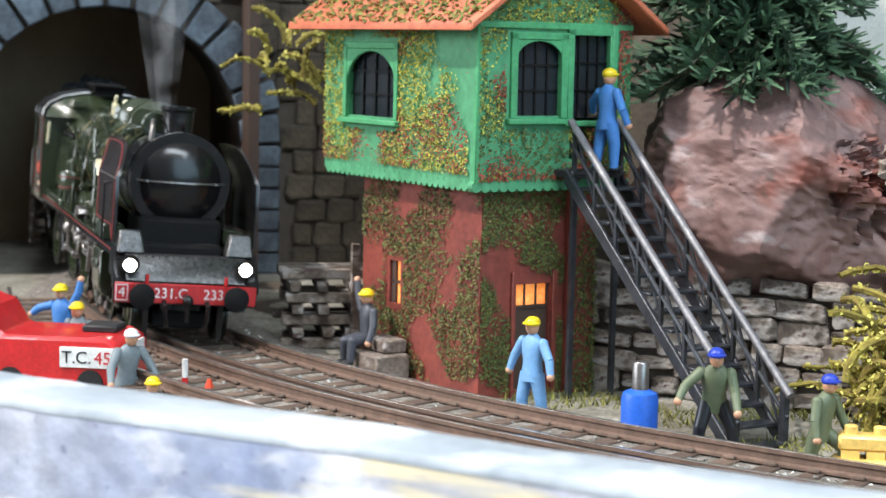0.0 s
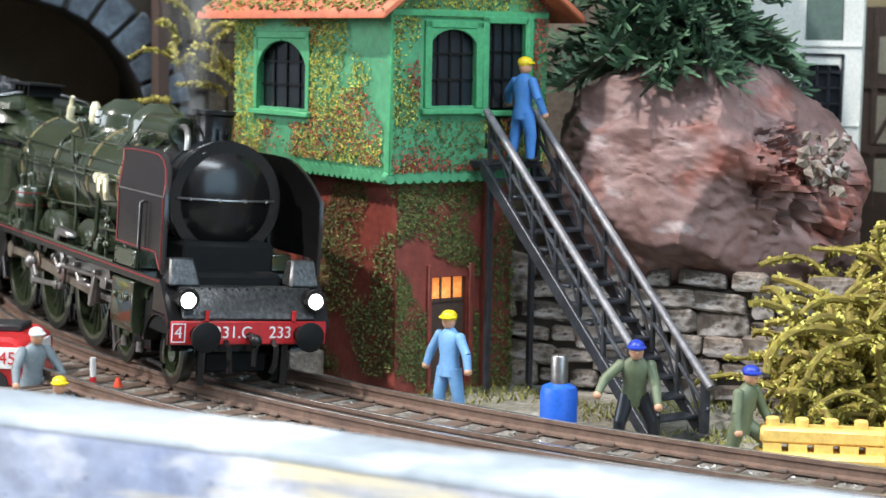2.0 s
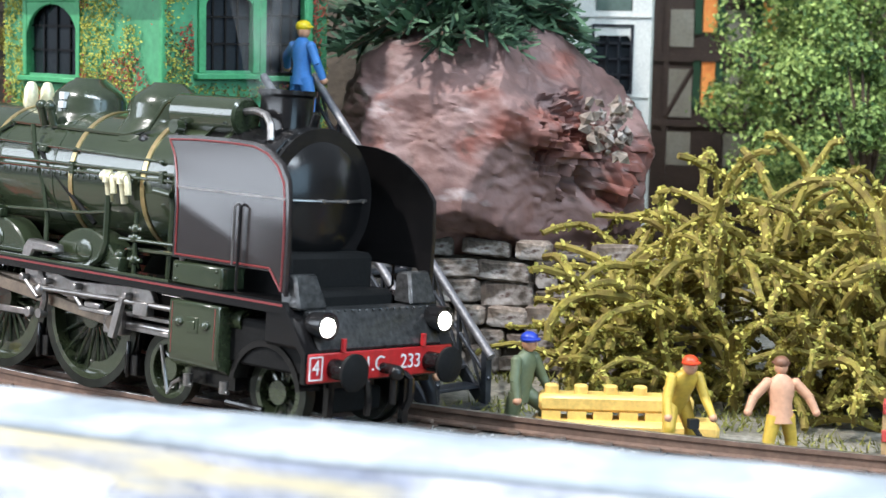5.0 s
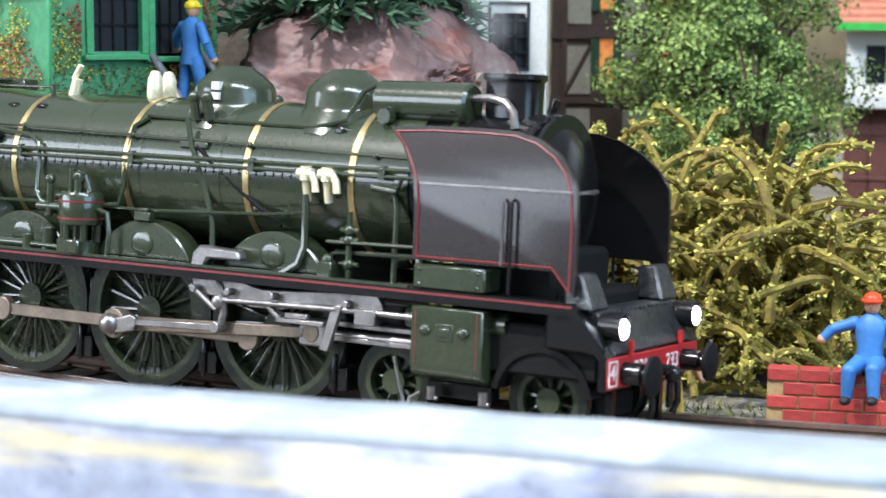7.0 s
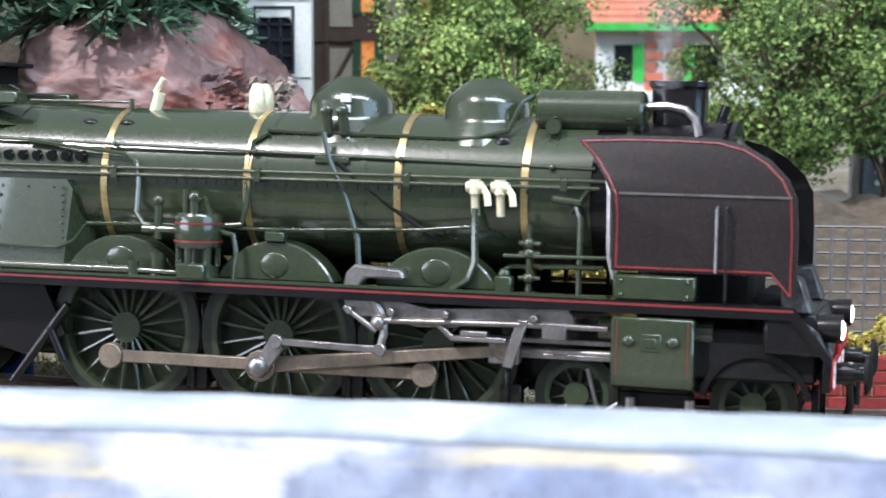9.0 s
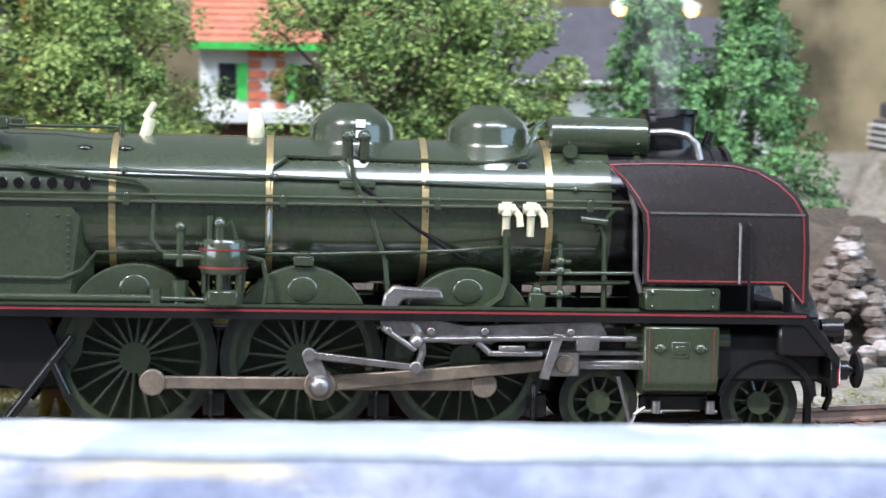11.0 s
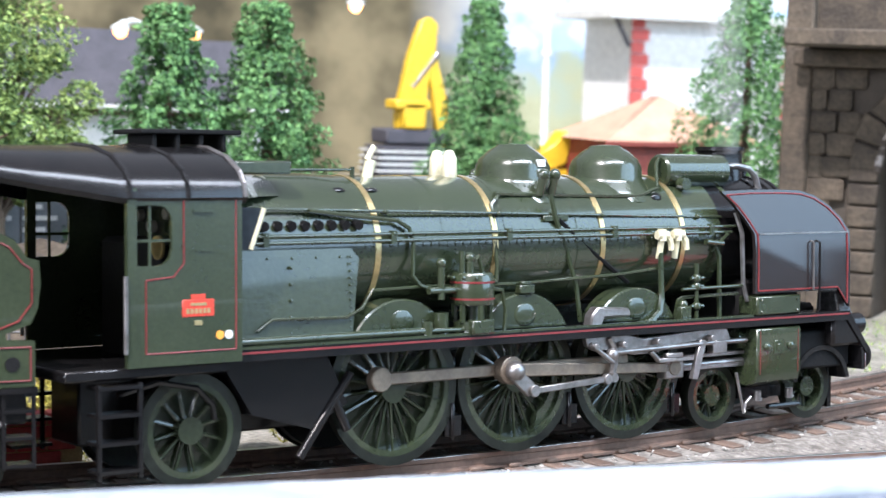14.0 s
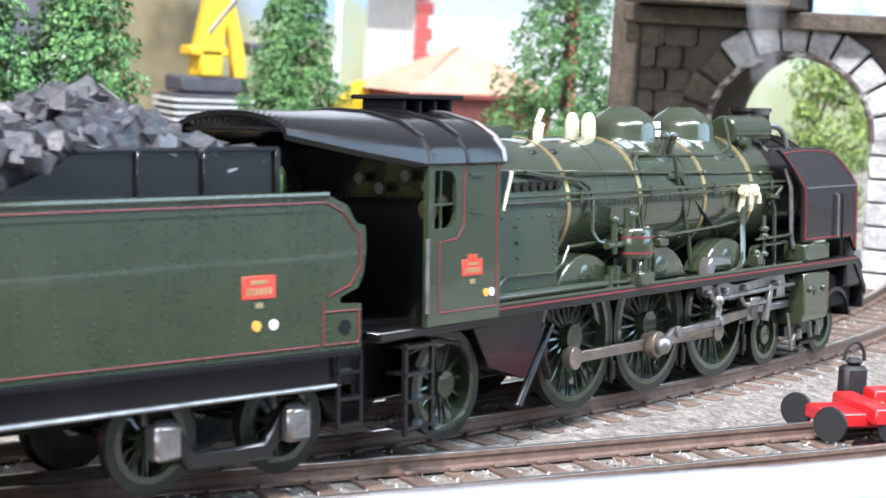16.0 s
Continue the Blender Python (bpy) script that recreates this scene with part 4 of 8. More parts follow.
    # wheels
    moving = []
    for x in (-24.14, 0.0, 24.14):
        moving.append((wheelset("driving_wheel", loco, x, DRIVER_R, 9.5, 20, 2.3, 0.9, True, "large green spoked driving wheel pair"), x, DRIVER_R))
    for x in (44.2, 68.6):
        moving.append((wheelset("bogie_wheel", loco, x, BOGIE_R, 8.5, 10, 1.8, 0.8, False, "small green spoked bogie wheel pair"), x, BOGIE_R))
    moving.append((wheelset("trailing_wheel", loco, -59.4, TRAIL_R, 8.5, 12, 2.0, 0.9, False, "green spoked trailing wheel pair"), -59.4, TRAIL_R))
    rods = []
    for side in (-1, 1):
        r = Shape().box(-24.14, side * 12.0 - 0.45, -0.9, 24.14, side * 12.0 + 0.45, 0.9)
        for x in (-24.14, 0, 24.14):
            r.rod((x, side * 12.0 - 0.8, 0), (x, side * 12.0 + 0.8, 0), 1.9, n=14)
        rods.append((part("coupling_rod", r, ROD_STEEL, loco, "brown steel coupling rod", bevel=0.15), side, "couple"))
        r = Shape().slab([(0, -1.1), (36, -0.8), (36, 0.8), (0, 1.1)], Matrix(((1, 0, 0, 0), (0, 0, -1, side * 13.6), (0, 1, 0, 0), (0, 0, 0, 1))), side * 0.9)
        r.rod((0, side * 12.4, 0), (0, side * 14.2, 0), 2.3, n=14).rod((36, side * 12.4, 0), (36, side * 13.8, 0), 1.4, n=12)
        rods.append((part("connecting_rod", r, ROD_STEEL, loco, "brown steel connecting rod", bevel=0.15), side, "connect"))
        r = Shape().box(-2.2, side * 11.2, -1.9, 2.2, side * 13.6, 1.9).rod((2, side * 12, 0), (18, side * 12, 0), 0.6)
        rods.append((part("crosshead", r, STEEL, loco, "grey steel crosshead", bevel=0.25), side, "cross"))
        r = Shape().slab([(-1.2, -1.0), (1.0, -1.4), (3.6, 3.4), (2.6, 4.6), (1.2, 4.2)], Matrix(((1, 0, 0, 0), (0, 0, -1, side * 15.2), (0, 1, 0, 0), (0, 0, 0, 1))), side * 0.9)
        r.ball((0, side * 14.8, 0), 1.7, 10, 6)
        ecc = Shape().box(0, side * 15.3 - 0.35, -0.5, 15.5, side * 15.3 + 0.35, 0.5).rod((0, side * 14.8, 0), (0, side * 15.8, 0), 1.0, n=10).rod((15.5, side * 14.8, 0), (15.5, side * 15.8, 0), 0.9, n=10)
        rods.append((part("eccentric_rod", ecc, STEEL, loco, "slim steel eccentric rod", bevel=0.12), side, "eccentric"))
        rods.append((part("return_crank", r, STEEL, loco, "pale grey return crank", bevel=0.2), side, "crank"))
    return loco, moving, rods


def lettering(text, size, mat_, parent, m):
    curve = bpy.data.curves.new("lettering", "FONT")
    curve.body, curve.size, curve.align_x, curve.align_y = text, size * MM, "CENTER", "CENTER"
    curve.extrude = 0.00006
    ob = new("lettering", curve)
    dg = bpy.context.evaluated_depsgraph_get()
    data = bpy.data.meshes.new_from_object(ob.evaluated_get(dg))
    bpy.data.objects.remove(ob)
    data.materials.append(mat_)
    return part("lettering", data, mat_, parent, m=m)


def number_plate(parent, x, side, y, z, w, h):
    p = part("number_plate", Shape().box(x - w / 2, side * y, z - h / 2, x + w / 2, side * (y - 0.3), z + h / 2), PLATE_RED, parent, "red plate with gold writing", bevel=0.08)
    bars = Shape()
    bars.box(x - w * 0.25, side * (y + 0.08), z + h * 0.14, x + w * 0.25, side * y, z + h * 0.30)
    for k in range(6):
        bars.box(x - w * 0.38 + k * w * 0.13, side * (y + 0.08), z - h * 0.32, x - w * 0.38 + k * w * 0.13 + w * 0.09, side * y, z - h * 0.02)
    part("plate_writing", bars, BRASS, p)
    part("class_mark", Shape().box(x - 0.6, side * y, z - h * 0.5 - 1.2, x + 0.6, side * (y - 0.2), z - h * 0.5 - 0.5), BRASS, parent)


def tender_car():
    tender = empty("coal_tender", at(0, 0, 0), "dark green riveted coal tender heaped with coal", "tender")
    L = 96.0
    body = Shape()
    side_out = [(0, 16.4), (-L, 16.4), (-L, 37.2), (-6, 37.2), (-2.6, 35.7), (-1.0, 33.3), (0.6, 32.9), (0.8, 30.0), (0.4, 26.6), (-0.6, 24.6), (-3.8, 23.4), (-3.8, 22.6), (0, 22.4)]
    for side in (-1, 1):
        plane = Matrix(((1, 0, 0, 0), (0, 0, -1, side * 15.8), (0, 1, 0, 0), (0, 0, 0, 1)))
        sh = part("side_sheet", Shape().slab(side_out, plane, side * 0.8), LOCO_GREEN, tender, "green tender side with rivet rows and red lining")
        x = -6.0
        while x > -L + 2:
            rv = Shape()
            z = 18.0
            while z < 34.8:
                rv.add([(x - 0.2, side * 15.8, z - 0.2), (x + 0.2, side * 15.8, z - 0.2), (x + 0.2, side * 15.8, z + 0.2), (x - 0.2, side * 15.8, z + 0.2), (x, side * 16.0, z)], [(0, 1, 4), (1, 2, 4), (2, 3, 4), (3, 0, 4)])
                z += 0.95
            part("rivet_strip", rv, LOCO_GREEN, sh)
            x -= 5.2
        ln = Shape()
        for a, b in (((-L, 36.2), (-6.4, 36.2)), ((-6.4, 36.2), (-3.4, 34.8)), ((-3.4, 34.8), (-1.6, 32.6)), ((-1.6, 32.6), (-0.4, 31.8)), ((-0.4, 31.8), (-0.4, 27.4)), ((-0.4, 27.4), (-2.2, 25)), ((-2.2, 25), (-6, 23.6)), ((-L, 17.2), (-7.5, 17.2)), ((-6.8, 17.2), (-0.6, 17.2)), ((-6.8, 21.6), (-0.6, 21.6)), ((-6.8, 17.2), (-6.8, 23)), ((-0.6, 17.2), (-0.6, 21.6))):
            ln.rod((a[0], side * 15.9, a[1]), (b[0], side * 15.9, b[1]), 0.11, n=5)
        part("red_lining", ln, RED_LINE, sh)
        part("top_bead", Shape().rod((-L, side * 15.7, 37.2), (-6, side * 15.7, 37.2), 0.45, n=8), LOCO_GREEN, sh)
        part("beading", Shape().box(-L, side * 15.95, 35.1, -6, side * 15.7, 35.4), LOCO_GREEN, sh)
        # a flat dark disc paints the shade of a hole; the sheet is uncut
        part("hole_disc", Shape().rod((-3.0, side * 15.7, 19.4), (-3.0, side * 15.95, 19.4), 1.0, n=12), SOOT, sh)
        number_plate(sh, -17.6, side, 15.95, 25.6, 5.4, 3.0)
        part("orange_dot", Shape().rod((-18.0, side * 15.7, 20.6), (-18.0, side * 16.0, 20.6), 0.7, n=14), ORANGE, sh)
        part("white_dot", Shape().rod((-15.2, side * 15.7, 20.6), (-15.2, side * 16.0, 20.6), 0.7, n=14), WHITE, sh)
        part("sole_bar", Shape().box(-L, side * 15.4, 11.4, -1, side * 13.6, 16.2), LOCO_BLACK, tender, "black sole bar", bevel=0.3)
        part("foot_pipe", Shape().rod((-L, side * 15.9, 11.6), (-4, side * 15.9, 11.6), 0.36, n=8), STEEL, tender)
        part("foot_ledge", Shape().box(-L, side * 16.6, 15.6, -0.5, side * 15.0, 16.3), LOCO_BLACK, tender)
        st = Shape()
        for z in (13.0, 9.4, 5.8):
            st.box(-4.6, side * 16.4, z, -0.4, side * 13, z + 0.5)
        for x in (-4.6, -0.6):
            st.box(x, side * 16.3, 5.6, x + 0.5, side * 15.9, 16)
        part("tender_steps", st, LOCO_BLACK, tender, "black step irons")
        for bx in (-20.0, -70.0):
            fr = Shape().slab([(bx + 12, 9.8), (bx + 9.0, 9.8), (bx + 5.5, 4.6), (bx - 5.5, 4.6), (bx - 9.0, 9.8), (bx - 12, 9.8), (bx - 12, 7.4), (bx - 10, 6.8), (bx - 6.5, 2.4), (bx + 6.5, 2.4), (bx + 10, 6.8), (bx + 12, 7.4)], Matrix(((1, 0, 0, 0), (0, 0, -1, side * 13.2), (0, 1, 0, 0), (0, 0, 0, 1))), side * 1.4)
            fr = part("bogie_frame", fr, LOCO_BLACK, tender, "black cast bogie frame", bevel=0.3)
            for ax in (bx - 10.5, bx + 10.5):
                part("axle_box", Shape().box(ax - 2.0, side * 14.6, 4.4, ax + 2.0, side * 11.5, 9.0), STEEL, fr, "grey axle box cover", bevel=0.5)
    part("tank_top", Shape().box(-L, -15.2, 35.9, -5, 15.2, 36.9), LOCO_BLACK, tender)
    part("front_plate", Shape().box(-6.6, -15, 16, -5.6, 15, 35.8), LOCO_BLACK, tender)
    part("front_platform", Shape().box(-5.6, -15, 15.0, 0.5, 15, 16.2), LOCO_BLACK, tender)
    part("underframe", Shape().box(-L, -8, 9, -2, 8, 14), SOOT, tender)
    bunk = Shape()
    for side in (-1, 1):
        bunk.slab([(-12, 36.9), (-12, 43.3), (-42, 43.3), (-56, 36.9)], Matrix(((1, 0, 0, 0), (0, 0, -1, side * 12.6), (0, 1, 0, 0), (0, 0, 0, 1))), side * 0.7)
        for x in (-12.3, -24, -34):
            bunk.box(x - 0.4, side * 13.2, 36.9, x + 0.4, side * 12.5, 43.1)
        bunk.box(-43, side * 13.1, 43.0, -12, side * 12.2, 43.6)
    bunk.box(-13, -12.6, 36.9, -12.2, 12.6, 43.3)
    part("coal_bunker", bunk, LOCO_BLACK, tender, "black coal bunker boards", bevel=0.1)
    rng = random.Random(4)
    coal, lumps = Shape(), 0
    LUMP = [(0, 1, 3, 2), (4, 6, 7, 5), (0, 4, 5, 1), (2, 3, 7, 6), (0, 2, 6, 4), (1, 5, 7, 3)]
    for i in range(720):
        x = rng.uniform(-90, -13)
        y = rng.uniform(-11.6, 11.6)
        h = 41.5 + 8.2 * math.exp(-((x + 36) / 13) ** 2) * (1 - (y / 15) ** 2) - 0.016 * max(0, -x - 50) ** 1.5
        if x < -45:
            y *= 1.2
        r = rng.uniform(0.7, 2.0)
        z = h + rng.uniform(-1.2, 0.6)
        turn = Matrix.Translation((x, y, z)) @ Euler([rng.uniform(0, 6.28) for _ in range(3)]).to_matrix().to_4x4()
        pts = []
        for sx in (-1, 1):
            for sy in (-1, 1):
                for sz in (-1, 1):
                    pts.append(tuple(turn @ Vector((sx * r * rng.uniform(0.6, 1.1), sy * r * rng.uniform(0.5, 1.0), sz * r * rng.uniform(0.4, 0.8)))))
        if lumps < 280:
            lumps += 1
            part("coal_lump", Shape().add(pts, LUMP), COAL, tender)
        else:
            coal.add(pts, LUMP)
    for x0 in range(-92, -14, 4):
        h = 40.5 + 8.2 * math.exp(-((x0 + 36) / 13) ** 2) - 0.016 * max(0, -x0 - 50) ** 1.5
        coal.box(x0, -10.5, 36.5, x0 + 4.2, 10.5, h - 0.8)
    data = coal.mesh("coal_heap", COAL, 0, 20)
    part("coal_bed", data, COAL, tender, "heap of broken coal lumps", kind="stuff")
    moving = []
    for x in (-30.5, -9.5, -80.5, -59.5):
        moving.append((wheelset("tender_wheel", tender, x, TENDER_R, 8.5, 10, 1.8, 0.9, False, "dark spoked tender wheel pair"), x, TENDER_R))
    return tender, moving


# ---- scenery materials ----
def stain(m, colour, scale, lo, hi, stretch):
    """Lay irregular patches of another colour over a material."""
    n, l = m.node_tree.nodes, m.node_tree.links
    base = n["Principled BSDF"].inputs["Base Color"]
    co, mp, no, ramp, mix = (n.new("ShaderNode" + k) for k in ("TexCoord", "Mapping", "TexNoise", "MapRange", "MixRGB"))
    mp.inputs["Scale"].default_value = stretch
    no.inputs["Scale"].default_value, no.inputs["Detail"].default_value = scale, 5
    ramp.inputs["From Min"].default_value, ramp.inputs["From Max"].default_value = lo, hi
    l.new(co.outputs["Object"], mp.inputs["Vector"])
    l.new(mp.outputs["Vector"], no.inputs["Vector"])
    l.new(no.outputs["Fac"], ramp.inputs["Value"])
    l.new(ramp.outputs["Result"], mix.inputs["Fac"])
    if base.links:
        l.new(base.links[0].from_socket, mix.inputs["Color1"])
    else:
        mix.inputs["Color1"].default_value = base.default_value
    mix.inputs["Color2"].default_value = (*colour, 1)
    l.new(mix.outputs["Color"], base)



GROUND = material("gravel_ground", (0.30, 0.28, 0.24), 0.9, 0.0, (0.13, 0.12, 0.085), 90, bump=0.9, fine=900, spread=0.35)
GRAVEL = foliage("loose_gravel", (0.16, 0.15, 0.13), (0.62, 0.60, 0.56))
LEDGE = material("painted_ledge_board", (0.40, 0.44, 0.47), 0.6, 0.0, (0.27, 0.31, 0.35), 60, bump=0.25, fine=500, spread=0.08)
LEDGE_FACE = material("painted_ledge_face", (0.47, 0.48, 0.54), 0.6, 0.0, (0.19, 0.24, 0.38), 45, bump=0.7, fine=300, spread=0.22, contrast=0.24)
ROCK = material("red_brown_rock", (0.235, 0.150, 0.140), 0.62, 0.0, (0.145, 0.072, 0.060), 50, bump=0.8, fine=330, spread=0.16, contrast=0.2)
STONE = material("grey_stone", (0.20, 0.165, 0.135), 0.85, 0.0, (0.085, 0.062, 0.048), 180, bump=0.9, fine=900, spread=0.35, per_object=0.6)
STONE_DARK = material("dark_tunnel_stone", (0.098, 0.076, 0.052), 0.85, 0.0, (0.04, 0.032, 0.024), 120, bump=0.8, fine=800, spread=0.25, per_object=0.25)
VOUSSOIR_BLUE = material("blue_grey_arch_stone", (0.115, 0.15, 0.185), 0.6, 0.0, (0.04, 0.05, 0.065), 110, bump=0.7, fine=700, spread=0.25, per_object=0.2)
VOUSSOIR_PALE = material("pale_arch_stone", (0.52, 0.52, 0.51), 0.75, 0.0, (0.24, 0.23, 0.22), 120, bump=0.6, fine=700, spread=0.2, per_object=0.12)
MORTAR = material("dark_mortar", (0.085, 0.07, 0.055), 0.95, bump=0.5)
WALL_RED = material("dark_red_plaster", (0.26, 0.052, 0.034), 0.6, 0.0, (0.17, 0.035, 0.025), 80, bump=0.4, fine=600, spread=0.2)
WALL_GREEN = material("green_plaster", (0.085, 0.34, 0.165), 0.55, 0.0, (0.055, 0.26, 0.12), 90, bump=0.35, fine=500, spread=0.15)
TRIM_GREEN = material("green_window_trim", (0.07, 0.36, 0.15), 0.5, bump=0.1)
ROOF_RED = material("orange_red_roof", (0.62, 0.17, 0.08), 0.6, 0.0, (0.42, 0.10, 0.05), 200, bump=0.3)
ROOF_TILE = material("salmon_roof_tile", (0.66, 0.27, 0.17), 0.65, 0.0, (0.50, 0.18, 0.11), 200, bump=0.3, per_object=0.1)
WARM_GLOW = material("lit_window", (1.0, 0.42, 0.12), 0.5, glow=0.8, bump=0, second=(0.8, 0.20, 0.03), scale=500)
IVY = foliage("ivy_flakes", (0.035, 0.048, 0.014), (0.17, 0.185, 0.045))
IVY_YELLOW = foliage("yellow_ivy_flakes", (0.16, 0.20, 0.03), (0.62, 0.60, 0.10))
IVY_RED = foliage("reddish_ivy_flakes", (0.12, 0.04, 0.025), (0.46, 0.09, 0.05))
MOSS = foliage("moss_flakes", (0.05, 0.06, 0.012), (0.30, 0.29, 0.06))
BUSH = foliage("yellow_green_foam", (0.17, 0.145, 0.018), (0.72, 0.66, 0.15))
DARK_EARTH = material("dark_earth", (0.085, 0.065, 0.045), 0.9, 0.0, (0.04, 0.03, 0.02), 70, bump=0.9, fine=600, spread=0.3)
BUSH_CORE = material("yellow_twig", (0.30, 0.25, 0.04), 0.8, 0.0, (0.13, 0.085, 0.02), 300, bump=0.6)
LEAF = foliage("tree_leaf_foam", (0.016, 0.06, 0.014), (0.30, 0.42, 0.11))
LEAF_BRIGHT = foliage("bright_leaf_foam", (0.025, 0.085, 0.018), (0.42, 0.54, 0.15))
NEEDLE = foliage("conifer_foam", (0.016, 0.075, 0.02), (0.17, 0.36, 0.115))
FIR = foliage("fir_needles", (0.010, 0.030, 0.016), (0.085, 0.17, 0.085))
BARK = material("brown_bark", (0.13, 0.09, 0.06), 0.85, bump=0.7)
STAIR = material("black_stair_metal", (0.018, 0.02, 0.025), 0.4, 0.3, (0.05, 0.055, 0.065), 300, bump=0.2)
STAIR_RAIL = material("worn_grey_handrail", (0.24, 0.23, 0.24), 0.42, 0.4, (0.12, 0.12, 0.13), 300, bump=0.2)
PLASTER = material("off_white_plaster", (0.66, 0.67, 0.63), 0.75, 0.0, (0.55, 0.56, 0.53), 60, bump=0.2)
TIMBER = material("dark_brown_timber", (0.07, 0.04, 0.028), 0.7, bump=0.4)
BRICK_RED = material("red_brick", (0.46, 0.055, 0.045), 0.6, 0.0, (0.34, 0.04, 0.035), 300, bump=0.3, per_object=0.2)
BRICK_JOINT = material("yellow_brick_joint", (0.46, 0.30, 0.14), 0.85, bump=0.4)
YELLOW = material("yellow_plastic", (0.90, 0.60, 0.17), 0.4, bump=0.05, coat=0.2)
MACHINE_YELLOW = material("yellow_machine_paint", (0.82, 0.52, 0.03), 0.4, bump=0.05)
MACHINE_RED = material("red_machine_paint", (0.62, 0.022, 0.025), 0.35, bump=0.04, coat=0.3)
BLUE_TANK = material("blue_bottle_paint", (0.02, 0.13, 0.62), 0.4, bump=0.05)
RUBBER = material("black_rubber", (0.015, 0.015, 0.016), 0.6, bump=0.2)
SLATE = material("dark_grey_roof", (0.075, 0.072, 0.085), 0.7, 0.0, (0.05, 0.05, 0.06), 200, bump=0.4)
GALVANISED = material("grey_galvanised_wire", (0.15, 0.14, 0.135), 0.6, 0.1, bump=0.1)
WAGON_GREY = material("grey_wagon_paint", (0.17, 0.19, 0.21), 0.6, bump=0.15)
GREEN_EAVE = material("bright_green_eave", (0.05, 0.50, 0.08), 0.45, bump=0.05)
BROWN_DOOR = material("brown_garage_door", (0.13, 0.045, 0.035), 0.6, bump=0.2)
BOARD = material("beige_board", (0.46, 0.36, 0.24), 0.7, 0.0, (0.36, 0.27, 0.17), 40, bump=0.2)
LAMP_WARM = material("warm_lamp_bulb", (1.0, 0.42, 0.12), 0.4, glow=9.0, bump=0)


def backdrop_material():
    m = bpy.data.materials.new("painted_backdrop")
    m.use_nodes = True
    n, l = m.node_tree.nodes, m.node_tree.links
    b = n["Principled BSDF"]
    co = n.new("ShaderNodeTexCoord")
    split = n.new("ShaderNodeSeparateXYZ")
    l.new(co.outputs["Object"], split.inputs["Vector"])
    noise_ = n.new("ShaderNodeTexNoise")
    noise_.inputs["Scale"].default_value, noise_.inputs["Detail"].default_value = 22, 6
    l.new(co.outputs["Object"], noise_.inputs["Vector"])
    up = n.new("ShaderNodeMath")
    up.operation = "MULTIPLY_ADD"
    up.inputs[1].default_value, up.inputs[2].default_value = 0.16, -0.08
    l.new(noise_.outputs["Fac"], up.inputs[0])
    high = n.new("ShaderNodeMath")
    l.new(split.outputs["Z"], high.inputs[0])
    l.new(up.outputs["Value"], high.inputs[1])
    ramp = n.new("ShaderNodeValToRGB")
    scaled = n.new("ShaderNodeMapRange")
    scaled.inputs["From Min"].default_value, scaled.inputs["From Max"].default_value = 0.0, 0.16
    l.new(high.outputs["Value"], scaled.inputs["Value"])
    e = ramp.color_ramp.elements
    e[0].position, e[0].color = 0.05, (0.42, 0.45, 0.26, 1)
    e[1].position, e[1].color = 0.95, (0.86, 0.88, 0.90, 1)
    for p, c in ((0.28, (0.56, 0.60, 0.40, 1)), (0.40, (0.50, 0.60, 0.48, 1)), (0.50, (0.40, 0.60, 0.84, 1)), (0.60, (0.80, 0.86, 0.92, 1))):
        s = e.new(p)
        s.color = c
    l.new(scaled.outputs["Result"], ramp.inputs["Fac"])
    # brown woods at its western end
    west = n.new("ShaderNodeMapRange")
    west.inputs["From Min"].default_value, west.inputs["From Max"].default_value = 0.42, 0.52
    l.new(split.outputs["X"], west.inputs["Value"])
    wood = n.new("ShaderNodeValToRGB")
    wood.color_ramp.elements[0].color, wood.color_ramp.elements[1].color = (0.055, 0.045, 0.02, 1), (0.26, 0.21, 0.115, 1)
    wood.color_ramp.elements[0].position, wood.color_ramp.elements[1].position = 0.36, 0.66
    l.new(noise_.outputs["Fac"], wood.inputs["Fac"])
    mixer = n.new("ShaderNodeMix")
    mixer.data_type = "RGBA"
    l.new(west.outputs["Result"], mixer.inputs[0])
    l.new(wood.outputs["Color"], mixer.inputs[6])
    l.new(ramp.outputs["Color"], mixer.inputs[7])
    l.new(mixer.outputs[2], b.inputs["Base Color"])
    b.inputs["Roughness"].default_value = 0.8
    return m


BACKDROP = backdrop_material()


# ---- flakes and plants ----
def flakes(shape, points, size, rng, normals=None, lean=0.6):
    """Small folded flakes at the given points."""
    for i, p in enumerate(points):
        a = Vector((rng.uniform(-1, 1), rng.uniform(-1, 1), rng.uniform(-1, 1))).normalized()
        if normals is not None:
            a = (Vector(normals[i]) + a * lean).normalized()
        u = a.orthogonal().normalized()
        u.rotate(Matrix.Rotation(rng.uniform(0, 6.28), 3, a))
        v = a.cross(u)
        s = size * rng.uniform(0.55, 1.3)
        p = Vector(p)
        shape.add([tuple(p + u * s), tuple(p + v * s * 0.6 + a * s * 0.35), tuple(p - u * s * 0.9), tuple(p - v * s * 0.6 + a * s * 0.2)], [(0, 1, 2), (0, 2, 3)])
    return shape


def raw_mesh(shape, name, mat_):
    data = bpy.data.meshes.new(name)
    data.from_pydata([(x * MM, y * MM, z * MM) for x, y, z in shape.v], [], shape.f)
    data.materials.append(mat_)
    return data


